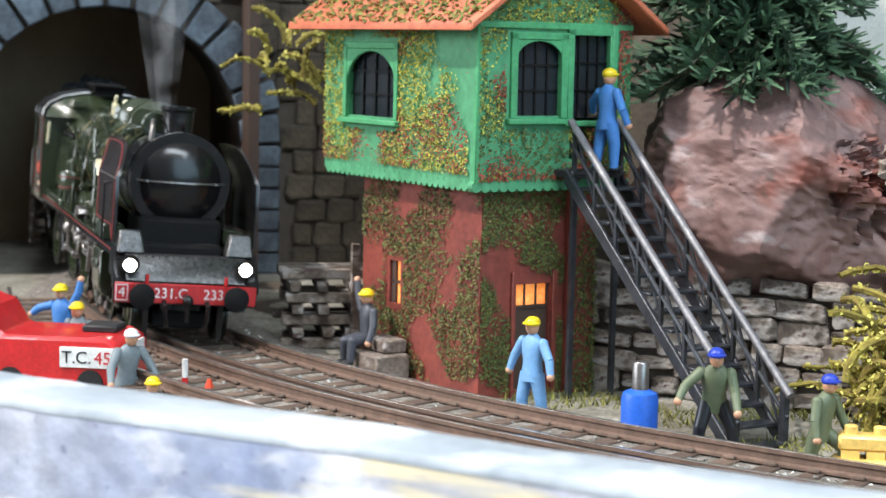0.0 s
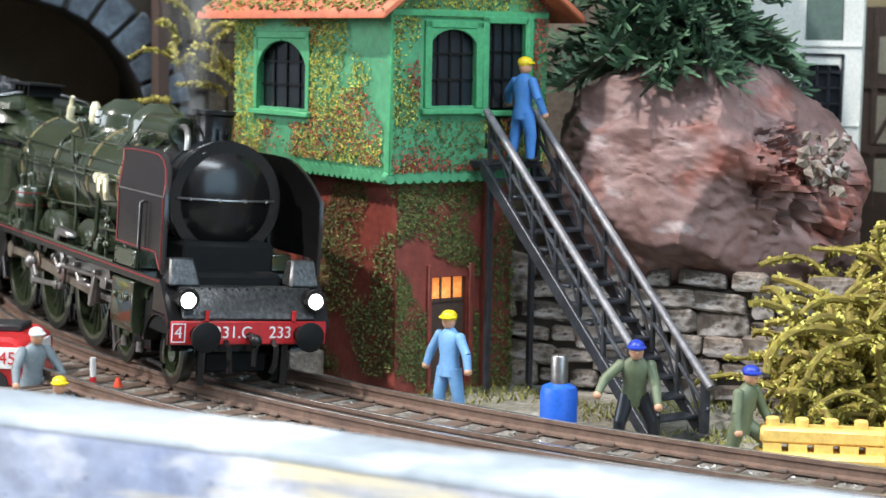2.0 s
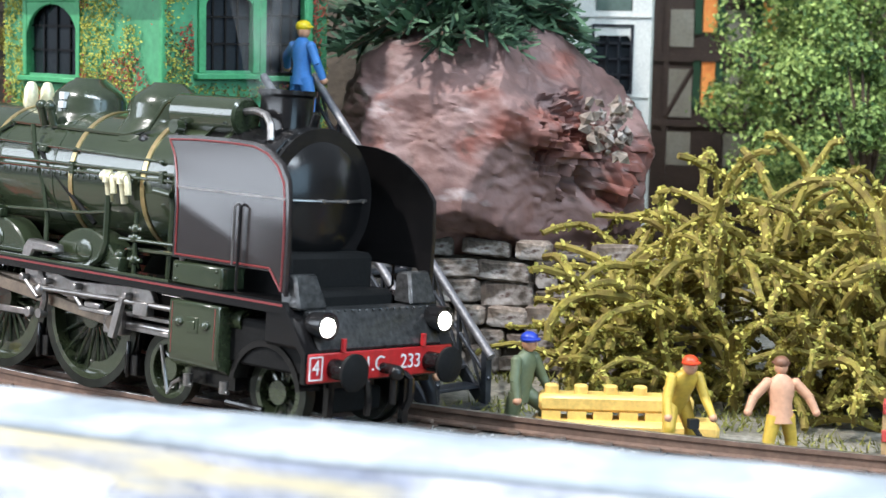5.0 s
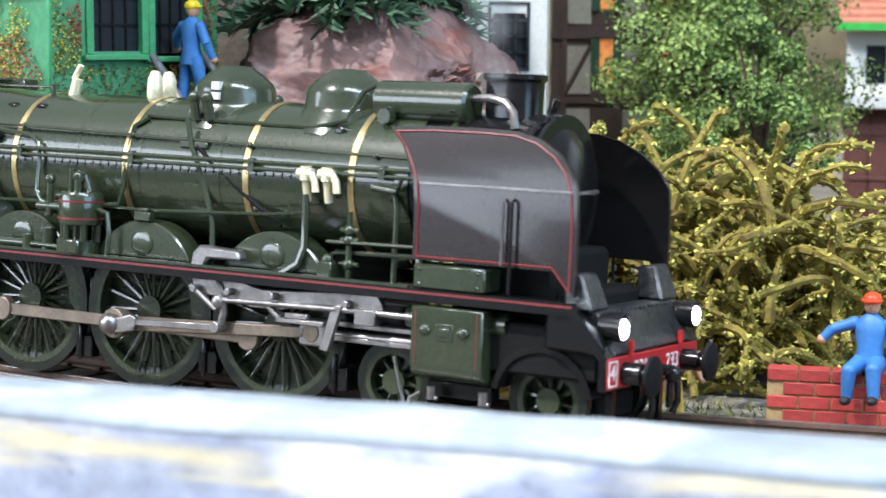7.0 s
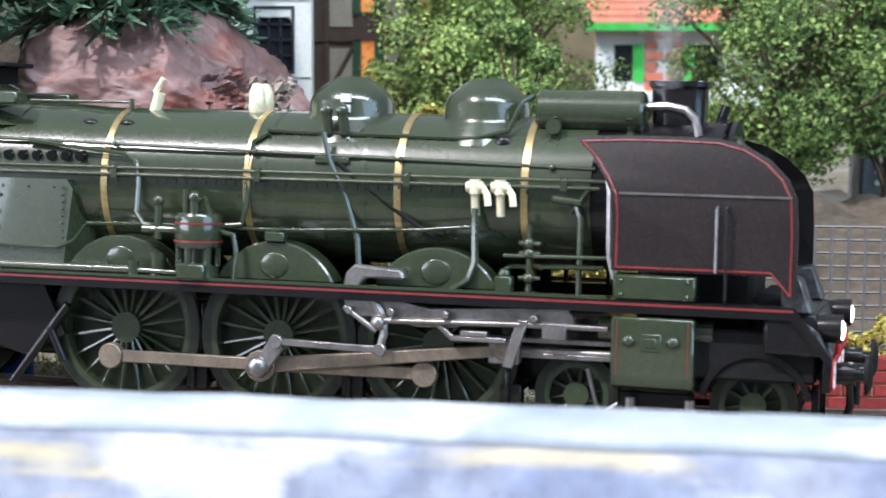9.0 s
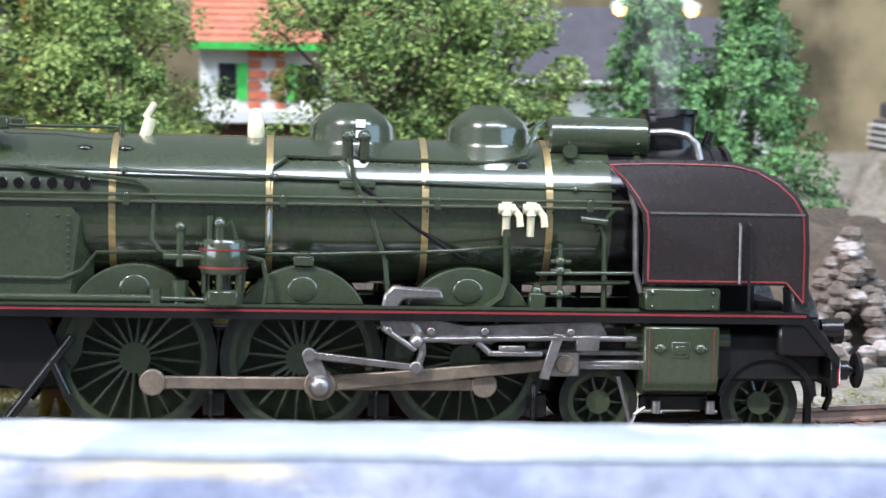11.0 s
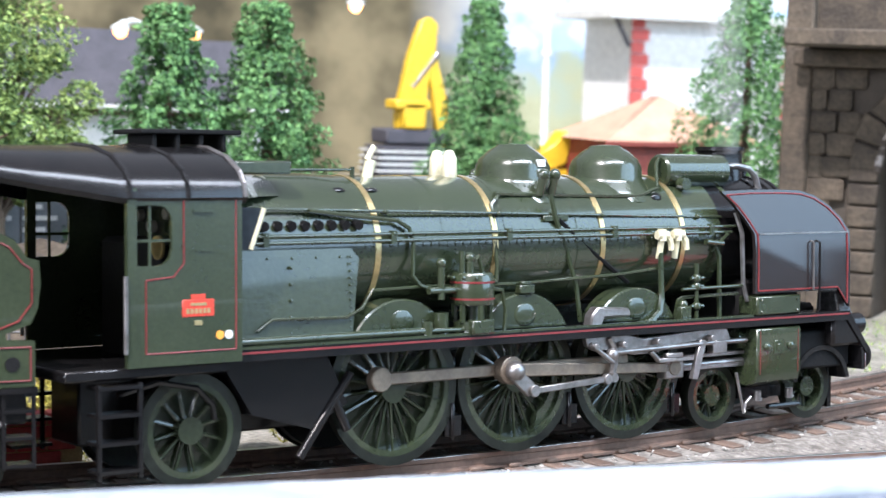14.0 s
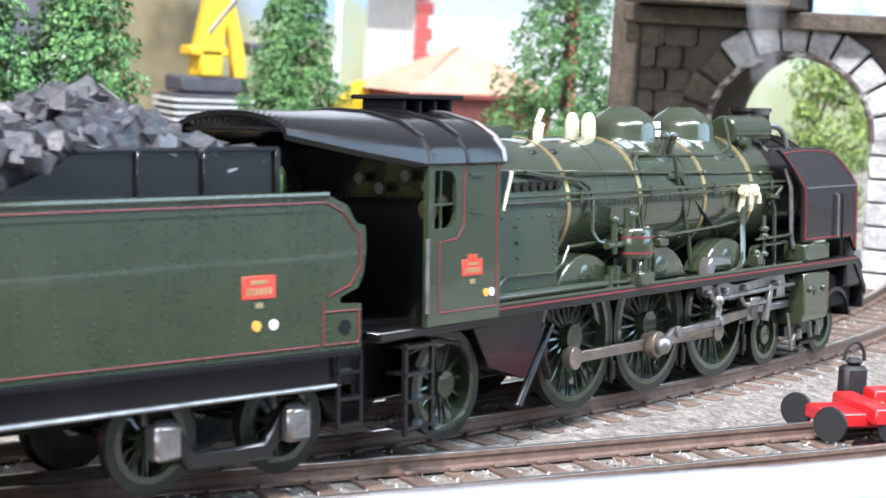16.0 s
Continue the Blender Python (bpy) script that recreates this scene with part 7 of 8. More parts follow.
strand_bush("yellow_bush", at(-57, 312, -5), 18, 14, 26, 63, 60, "low tangled fuzzy yellow bush")
strand_bush("yellow_bush", at(-226, 384, 46), 16, 8, 30, 64, 15, "sparse hanging yellow weeds")
leafy_tree("bush", at(440, 523, -4), 62, 26, 91, LEAF_BRIGHT, "bright green garden bush behind the tunnel", low=0.1)
strand_bush("yellow_bush", at(60, 312, -5), 40, 20, 12, 65, 60, "low fuzzy yellow weeds on gravel")


def grass(name, x0, x1, y0, y1, count, seed, mat_, label):
    rng = random.Random(seed)
    s = Shape()
    for _ in range(count):
        x, y = rng.uniform(x0, x1), rng.uniform(y0, y1)
        if noise.noise(Vector((x, y, 5)) * 0.06) < -0.15:
            continue
        d = Vector((rng.uniform(-1, 1), rng.uniform(-1, 1), rng.uniform(0.5, 1.6))) * rng.uniform(0.7, 1.7)
        c = Vector((x, y, -4.6))
        u = Vector((rng.uniform(-1, 1), rng.uniform(-1, 1), 0)).normalized() * 0.22
        s.add([tuple(c - u), tuple(c + u), tuple(c + d)], [(0, 1, 2)])
    part(name, raw_mesh(s, name, mat_), mat_, None, label, category="grass", kind="stuff")


grass("grass", -210, -20, 278, 332, 9000, 71, MOSS, "short mossy yellow-green grass")
grass("grass", -20, 160, 278, 340, 6000, 72, MOSS, "short mossy grass beside the track")
grass("grass", 200, 330, 300, 420, 3000, 73, LEAF_BRIGHT, "bright grass tufts before the tunnel")


# ---- small things ----
def figure(label, m, suit, legs, helmet, skin, lean=0.0, arms=((30, 20), (-30, 20)), stance=12, seated=False, category="figurine", legs_pose=None, tool=False):
    """A painted model worker as one mesh, about 20 mm tall, looking to -y."""
    s = Shape()
    legs_pose = legs_pose or (((82, 8, 84), (88, 8, 80)) if seated else ((7, stance, 10), (-5, stance, 4)))
    joints = []
    for side, (f, out, bend_) in zip((-1, 1), legs_pose):
        a, g = radians(f), radians(out)
        knee = Vector((side * (1.15 + 4.5 * math.sin(g)), -4.5 * math.sin(a) * math.cos(g), -4.5 * math.cos(a) * math.cos(g)))
        a2 = radians(f - bend_)
        foot = knee + Vector((side * 2.2 * math.sin(g), -4.3 * math.sin(a2), -4.3 * math.cos(a2)))
        joints.append((side, knee, foot))
    hip = 9.2 if seated else 0.7 - min(min(p.z for p in (k_, f_)) for _, k_, f_ in joints)
    for side, knee, foot in joints:
        up = Vector((0, 0, hip))
        s.rod(Vector((side * 1.1, 0, hip)), knee + up, 1.45, 1.12, 10, 1).ball(knee + up, 1.12, 10, 6, 1).rod(knee + up, foot + up, 1.12, 0.82, 10, 1)
        s.ball(foot + up + Vector((0, -0.6, -0.1)), 1.0, 10, 6, 4, (0.85, 1.5, 0.7))
    s.ball((0, 0.1, hip), 1.95, 12, 8, 1, (1, 0.8, 0.8))
    t = Matrix.Translation((0, 0, hip)) @ pose(0, 0, 0, lean)
    rings = [(2.35, 1.75, -1.3), (2.2, 1.65, 0.2), (1.95, 1.45, 2.2), (2.4, 1.6, 4.4), (2.5, 1.45, 5.6), (1.7, 1.1, 6.6), (0.75, 0.75, 7.3)]
    verts = []
    for rx, ry, z in rings:
        verts += [tuple(t @ Vector((rx * math.cos(0.5236 * q), ry * math.sin(0.5236 * q), z))) for q in range(12)]
    s.add(verts, [(i * 12 + q, i * 12 + (q + 1) % 12, (i + 1) * 12 + (q + 1) % 12, (i + 1) * 12 + q) for i in range(6) for q in range(12)] + [tuple(range(11, -1, -1)), tuple(range(72, 84))], 0)
    head = t @ Vector((0, -0.3, 8.6))
    s.ball(head, 1.35, 12, 8, 3, (0.9, 1.0, 1.15))
    s.ball(head + Vector((0, -1.3, -0.1)), 0.32, 6, 4, 3)
    s.ball(head + Vector((0, 0.05, 0.75)), 1.42, 14, 8, 2, (0.98, 1.1, 0.82))
    s.lathe([(1.2, 0.0), (1.62, -0.1), (1.62, 0.1), (1.2, 0.3)], Matrix.Translation(head + Vector((0, -0.3, 0.62))), 14, 2)
    for side, (up, fore) in zip((-1, 1), arms):
        sh = t @ Vector((side * 2.5, 0, 5.7))
        a, f = radians(up), radians(fore)
        elbow = sh + Vector((side * math.sin(abs(a)) * 3.4, -math.sin(f) * 1.4, -math.cos(a) * 3.4))
        hand = elbow + Vector((side * math.sin(abs(a)) * 1.6, -math.sin(f) * 2.8, -math.cos(a + (0.5 if up > 90 else -0.2)) * 3.0))
        s.rod(sh, elbow, 0.95, 0.85, 9, 0).rod(elbow, hand, 0.85, 0.65, 9, 0).ball(hand, 0.75, 8, 6, 3).ball(sh, 1.0, 8, 6, 0)
    if tool:
        s.rod(Vector((1.2, -4.0, 6.0)), Vector((4.6, -5.4, 0.6)), 0.5, 0.35, 7, 4).box(0.4, -4.6, 5.4, 2.2, -3.4, 7.0, 4)
    ob = part("figurine", s.mesh("figurine", [suit, legs, helmet, skin, RUBBER], 0, 50), suit, None, label, m=m)
    return tagged(ob, category=category, group="model railway figurines")


def paint(name, c, rough=0.5):
    return material(name, c, rough, bump=0.05, spread=0.08, scale=500)


SKIN, PALE_BLUE, MID_BLUE, DARK_GREY = paint("flesh_paint", (0.62, 0.33, 0.20)), paint("light_blue_suit", (0.17, 0.36, 0.62)), paint("mid_blue_suit", (0.05, 0.20, 0.52)), paint("dark_grey_suit", (0.055, 0.06, 0.075))
OLIVE, BLACK_CLOTH, SUIT_YELLOW, HELMET_YELLOW = paint("olive_jacket", (0.13, 0.16, 0.09)), paint("black_trousers", (0.018, 0.02, 0.025), 0.35), paint("yellow_suit", (0.62, 0.42, 0.06)), paint("yellow_helmet", (0.85, 0.62, 0.02), 0.35)
HELMET_BLUE, HELMET_RED, HELMET_WHITE, GREY_SUIT = paint("blue_helmet", (0.02, 0.05, 0.40), 0.35), paint("red_helmet", (0.75, 0.07, 0.02), 0.35), paint("white_helmet", (0.78, 0.78, 0.78), 0.35), paint("grey_suit", (0.20, 0.24, 0.26))
G = -4.6
figure("painted worker in light blue with a yellow helmet", at(-121, 292.5, G, 0, 0, -22), PALE_BLUE, PALE_BLUE, HELMET_YELLOW, SKIN, 0, ((32, 10), (34, 10)), 9)
figure("painted worker in blue on the stairs seen from behind", at(-119, 322.5, 40.0, 0, 0, 150), MID_BLUE, MID_BLUE, HELMET_YELLOW, SKIN, 0, ((20, 25), (55, 25)), 7)
figure("painted worker in olive jacket and blue helmet", at(-84.6, 284.5, G, 0, 0, 20), OLIVE, BLACK_CLOTH, HELMET_BLUE, SKIN, 20, ((48, 30), (14, 50)), 20, legs_pose=((14, 14, 16), (4, 24, 10)))
figure("kneeling painted worker in olive with a blue helmet", at(-65.4, 280.6, G, 0, 0, 68) @ Matrix.Scale(0.95, 4), OLIVE, OLIVE, HELMET_BLUE, SKIN, 8, ((18, 20), (22, 30)), 8, legs_pose=((-12, 6, 62), (58, 8, 70)))
figure("stooping painted worker in yellow with a red helmet", at(-40.2, 276.5, G, 0, 0, 35) @ Matrix.Scale(0.88, 4), SUIT_YELLOW, SUIT_YELLOW, HELMET_RED, SKIN, 32, ((20, 40), (12, 70)), 15, legs_pose=((24, 12, 26), (10, 16, 20)), tool=True)
figure("bare-chested painted worker with yellow trousers", at(-24.3, 273.6, G, 0, 0, 200) @ Matrix.Scale(0.84, 4), SKIN, SUIT_YELLOW, paint("brown_hair", (0.20, 0.09, 0.05)), SKIN, 6, ((45, -20), (45, -20)), 12)
figure("seated painted worker in blue with a red cap", at(4.6, 279.5, 5.2 - 7.6, 0, 0, -14), MID_BLUE, MID_BLUE, HELMET_RED, SKIN, -6, ((70, 10), (40, 25)), 10, True)
figure("seated painted worker in dark grey raising one arm", at(-170.5, 323, -6.4, 0, 0, -35), DARK_GREY, DARK_GREY, HELMET_YELLOW, SKIN, 0, ((150, 0), (20, 30)), 10, True)
figure("painted worker in grey with a white helmet", at(-200, 279, G - 6.5, 0, 0, 60), GREY_SUIT, GREY_SUIT, HELMET_WHITE, SKIN, 14, ((30, 40), (30, 40)), 12)
figure("waving painted worker in blue with a yellow helmet", at(-231, 300, G - 3, 0, 0, 0), MID_BLUE, MID_BLUE, HELMET_YELLOW, SKIN, 0, ((75, 10), (150, 0)), 10)
figure("painted worker with a yellow helmet behind the machine", at(-221, 293, G - 5, 0, 0, 0), GREY_SUIT, GREY_SUIT, HELMET_YELLOW, SKIN, 6, ((20, 20), (20, 20)), 10)
figure("crouching painted worker with a yellow helmet", at(-190, 273, G - 14, 0, 0, 40), GREY_SUIT, GREY_SUIT, HELMET_YELLOW, SKIN, 12, ((20, 20), (20, 20)), 10)
figure("painted worker in yellow with a red cap beside the track", at(133, 308, G, 0, 0, -30), SUIT_YELLOW, SUIT_YELLOW, HELMET_RED, SKIN, 10, ((60, 20), (70, 20)), 14)


def gas_bottle():
    b = empty("blue_gas_bottle", at(-97.6, 284.2, G), "blue gas bottle with a silver neck beside the track", "gas bottle")
    part("body", Shape().lathe([(0.01, 0), (3.1, 0), (3.2, 0.6), (3.2, 8.6), (2.9, 9.6), (1.6, 10.2), (0.01, 10.3)], Matrix(), 28), BLUE_TANK, b, "glossy blue body")
    part("neck", Shape().lathe([(0.01, 10), (1.45, 10.1), (1.45, 14.6), (1.2, 15.0), (0.01, 15.0)], Matrix(), 20), STEEL, b, "silver neck")


gas_bottle()


def barrier():
    b = empty("yellow_barrier", at(-62.5, 276.6, G, 0, 0, 15.0), "yellow plastic barrier block lying by the track", "barrier")
    part("base", Shape().box(0, 0, 0, 29, 6.5, 3.4), YELLOW, b, "yellow base", bevel=0.7)
    for k in range(6):
        part("slot_wall", Shape().box(1.5 + 4.0 * k, 1.5, 3.3, 4.4 + 4.0 * k, 6.2, 4.7), YELLOW, b)
    part("top", Shape().box(1, 1.5, 4.6, 25, 6.2, 7.2), YELLOW, b, "slotted yellow top", bevel=0.5)
    for k in range(5):
        part("knob", Shape().rod((3 + 4.6 * k, 3.6, 7.0), (3 + 4.6 * k, 3.6, 8.6), 1.1, n=12), YELLOW, b, bevel=0.2)


barrier()


def red_machine():
    v = empty("red_tamping_machine", at(-203, 286, G - 0.5, 0, 0, 198), "red building machine with a white plate", "machine")
    part("body", Shape().slab([(0, 1.5), (0, 9.5), (3, 11.2), (24, 11.2), (27, 16), (44, 22), (44, 1.5)], Matrix(((1, 0, 0, 0), (0, 0, -1, 9), (0, 1, 0, 0), (0, 0, 0, 1))), 18), MACHINE_RED, v, "glossy red body", bevel=0.8)
    plate = part("plate", Shape().box(1.0, 9.0, 5.4, 12.0, 9.5, 9.4), WHITE, v, "white plate with dark letters", bevel=0.1)
    part("plate", Shape().box(-0.3, -6, 5.4, 0.1, 5, 9.4), WHITE, v)
    lettering("T.C.", 3.4, RUBBER, plate, Matrix.Translation((8.6 * MM, 9.55 * MM, 7.3 * MM)) @ pose(0, 0, 0, 90, 0, 180))
    lettering("45", 3.4, MACHINE_RED, plate, Matrix.Translation((3.4 * MM, 9.55 * MM, 7.3 * MM)) @ pose(0, 0, 0, 90, 0, 180))
    part("white_cab", Shape().box(32, 7.6, 12, 46, 11.5, 22), WHITE, v, "white side panel", bevel=1.0)
    for x in (6, 22, 36):
        part("wheel", Shape().rod((x, -9.4, 2.4), (x, 9.4, 2.4), 2.6, n=18), RUBBER, v, "black wheel")
    part("engine_top", Shape().box(3, -5, 11, 10, 2, 12.6), RUBBER, v, bevel=0.4)


red_machine()
cone = empty("traffic_cone", at(-184, 283.5, G), "small orange traffic cone on the ballast", "traffic cone")
part("cone_body", Shape().lathe([(0.01, 0), (1.5, 0), (1.4, 0.5), (0.4, 3.6), (0.01, 3.7)], Matrix(), 16), HELMET_RED, cone)
part("cone_foot", Shape().box(-1.9, -1.9, -0.1, 1.9, 1.9, 0.3), HELMET_RED, cone)
post = empty("marker_post", at(-190.8, 285.5, G), "short red and white marker post", "marker post")
part("white_half", Shape().rod((0, 0, 3), (0, 0, 6.6), 0.6, n=10), WHITE, post)
part("red_half", Shape().rod((0, 0, 0), (0, 0, 3), 0.62, n=10), MACHINE_RED, post)


def timber_stack():
    st = empty("timber_stack", at(-196, 352, G, 0, 0, 36), "stack of old grey sleepers beside a post", "timber stack")
    rng = random.Random(9)
    for k in range(7):
        for j in range(3):
            if k % 2:
                p = Shape().box(-9 + 6.5 * j, -8, k * 2.6, -6.4 + 6.5 * j, 8, k * 2.6 + 2.2)
            else:
                p = Shape().box(-11, -7 + 6 * j, k * 2.6, 11, -4.4 + 6 * j, k * 2.6 + 2.2)
            part("old_sleeper", p, STONE, st, bevel=0.25, m=at(rng.uniform(-1, 1), rng.uniform(-1, 1), 0, 0, 0, rng.uniform(-3, 3)))
    part("post", Shape().box(4, -10.5, 0, 6, -8.8, 24), STONE, st, "weathered upright post", bevel=0.2)


timber_stack()


def brick_wall():
    w = empty("brick_wall", at(-10, 277.5, 0, 0, 0, 1.5), "low red brick wall with yellow joints", "wall", kind="structure")
    part("core", Shape().box(0, 0.3, -5, 62, 3.6, 5.0), BRICK_JOINT, w, "yellowish mortar joints")
    data = Shape().box(-2.2, 0, -0.9, 2.2, 3.4, 0.9).mesh("brick", BRICK_RED, 0.12)
    for r in range(5):
        x = 2.2 - (2.3 if r % 2 else 0)
        while x < 61:
            if x > 0:
                part("brick", data, BRICK_RED, w, m=at(x, 0, -3.5 + 2.05 * r))
            x += 4.7


brick_wall()


def wire_fence():
    f = empty("wire_fence", at(12, 330, G), "grey wire mesh fence panels", "fence")
    part("post", Shape().box(-1.2, -1, 0, 1.6, 1, 22), PLASTER, f, "whitish concrete post", bevel=0.3)
    for k in range(17):
        part("upright_wire", Shape().rod((4 + 3 * k, 0, 0), (4 + 3 * k, 0, 25), 0.28, n=5), GALVANISED, f)
    for k in range(11):
        part("cross_wire", Shape().rod((3, 0.3, 1 + 2.4 * k), (54, 0.3, 1 + 2.4 * k), 0.26, n=5), GALVANISED, f)
    part("top_bar", Shape().box(2, -0.8, 26, 18, 0.8, 27.4), TIMBER, f)


wire_fence()


bank = Shape()
bv, bf = [], []
for j in range(31):
    for i in range(81):
        x, y = -6 + 2.4 * i, 338 + 3 * j
        k_ = min(1, i / 8, (80 - i) / 14) * min(1, j / 12)
        bv.append((x, y, -6.5 + 24 * k_ * (1 + 0.22 * noise.noise(Vector((x, y, 4)) * 0.09)) + 1.6 * noise.noise(Vector((x, y, 9)) * 0.35)))
bf = [(j * 81 + i, j * 81 + i + 1, (j + 1) * 81 + i + 1, (j + 1) * 81 + i) for j in range(30) for i in range(80)]
part("earth_bank", bank.add(bv, bf), DARK_EARTH, None, "dark earth bank behind the wire fence", category="bank", kind="structure")


def goods_wagon():
    w = empty("grey_goods_wagon", at(84, 480, 0, 0, 0, 0), "grey goods wagon standing behind the trees", "wagon")
    part("body", Shape().box(-22, 0, 6, 40, 24, 31), WAGON_GREY, w, "grey boarded body", bevel=0.4)
    r = Shape()
    for k in range(9):
        r.box(-21 + 7.4 * k, -0.8, 6, -20 + 7.4 * k, 0.05, 31)
    part("ribs", r, WAGON_GREY, w)
    bars = Shape()
    for z, a in ((24, 8), (21, 5), (18, 9), (15, 6)):
        bars.box(-18, -0.95, z, -18 + a, -0.4, z + 1.2).box(-6, -0.95, z, -6 + a, -0.4, z + 1.2)
    part("writing", bars, WHITE, w)
    part("frame", Shape().box(-22, 2, 3, 40, 22, 6), LOCO_BLACK, w)
    for x in (-14, 32):
        part("wheel", Shape().rod((x, 3, 0.5), (x, 21, 0.5), 5.2, n=20), LOCO_BLACK, w)


goods_wagon()
pile = Shape()
for _ in range(260):
    a, q = rng_.uniform(0, 6.28), rng_.random()
    pile.ball((128 + 15 * q * math.cos(a), 345 + 12 * q * math.sin(a), -4 + 26 * (1 - q) * rng_.uniform(0.7, 1.0)), rng_.uniform(1.2, 2.6), 6, 4, squash=(1, 0.8, 0.7))
part("rubble_pile", pile, STONE, None, "pile of grey broken stones", category="rubble", kind="stuff")


def excavator():
    e = empty("yellow_excavator", at(274, 690, 18, 0, 0, 0), "yellow excavator with a raised arm", "excavator")
    part("mound", Shape().lathe([(30, -23), (24, -6), (20, 0), (0.01, 0)], Matrix(), 24), GROUND, e)
    for k in range(5):
        part("crawler_plate", Shape().box(-18 + 0.4 * k, -9, 2.6 * k, 18 - 0.4 * k, 12, 2.6 * k + 1.7), SLATE, e, "grey ribbed crawler plate", bevel=0.3)
    tw = Shape()
    for k in range(4):
        tw.box(-18.6, -9.6, 2.6 * k + 1.7, 18.2, 12.4, 2.6 * k + 2.6)
    part("track_rims", tw, PLASTER, e)
    part("platform", Shape().box(-14, -6, 12.8, 14, 12, 19), SLATE, e, bevel=0.8)
    part("cab", Shape().box(-7, -7, 19, 3, 6, 30), MACHINE_YELLOW, e, "yellow cab", bevel=1.0)
    part("boom_foot", Shape().box(-11, -7, 27, 5, 5, 31), MACHINE_YELLOW, e, "wide yellow boom foot", bevel=0.8)
    boom = Shape().slab([(-8, 19), (-7.5, 31), (-3.5, 50), (1, 63), (5, 65), (8.5, 62), (8, 52), (5, 36), (4, 19)], Matrix(((1, 0, 0, 0), (0, 0, -1, 2), (0, 1, 0, 0), (0, 0, 0, 1))), 5)
    part("boom", boom, MACHINE_YELLOW, e, "raised yellow boom", bevel=0.5)
    part("stick", Shape().slab([(1, 60), (6, 58), (14, 30), (16, 8), (11, 8), (7, 34)], Matrix(((1, 0, 0, 0), (0, 0, -1, 1.5), (0, 1, 0, 0), (0, 0, 0, 1))), 4), MACHINE_YELLOW, e, "yellow dipper arm", bevel=0.5)
    part("ram", Shape().rod((-2, -2, 36), (9, -2, 50), 1.3, n=12), STEEL, e)
    part("counterweight", Shape().box(15, -5, 28, 22, 4, 33), SLATE, e, bevel=0.8)


excavator()
loader = empty("yellow_loader", at(330, 690, 20), "yellow digger bucket behind the locomotive", "loader")
part("bucket", Shape().slab([(0, 0), (10, 4), (13, 16), (9, 18), (4, 12), (-3, 8)], Matrix(((1, 0, 0, 0), (0, 0, -1, 0), (0, 1, 0, 0), (0, 0, 0, 1))), 10), MACHINE_YELLOW, loader, bevel=0.6)
part("frame", Shape().box(-4, -9, -26, 12, 1, 2), MACHINE_YELLOW, loader, bevel=0.6)


def street_lamp(x, y, z, reach, hung=False):
    l = empty("street_lamp", at(x, y, 0), "tall curved street lamp with a lit warm bulb", "street lamp", group="lit street lamps")
    if hung:
        part("cable", Shape().rod((0, 0, z + 2), (0, 0, 190), 0.3, n=6), RUBBER, l, "thin dark cable")
    else:
        part("mast", Shape().pipe([(reach, 4, -5), (reach, 4, z - 10), (reach * 0.95, 4, z - 3), (reach * 0.7, 3, z + 2), (reach * 0.35, 1, z + 3), (0, 0, z + 2)], 1.1, 8), PLASTER, l, "pale curved mast")
    part("hood", Shape().lathe([(3.2, 0), (3.0, 1.2), (1.2, 2.2), (0.01, 2.4)], Matrix.Translation((0, 0, z)), 16), PLASTER, l)
    part("bulb", Shape().ball((0, 0, z - 0.6), 2.3, 14, 8), LAMP_WARM, l, "glowing warm bulb")


street_lamp(131, 600, 71, 12)
street_lamp(156, 600, 71, -12)
street_lamp(214, 600, 83, 14, True)
mast = empty("white_mast", at(388, 800, 0), "thin white mast before the painted sky", "mast")
part("pole", Shape().rod((0, 0, -5), (0, 0, 130), 1.8, n=10), WHITE, mast, "white pole")
part("pole_collar", Shape().rod((0, 0, 70), (0, 0, 73), 2.6, n=10), WHITE, mast)


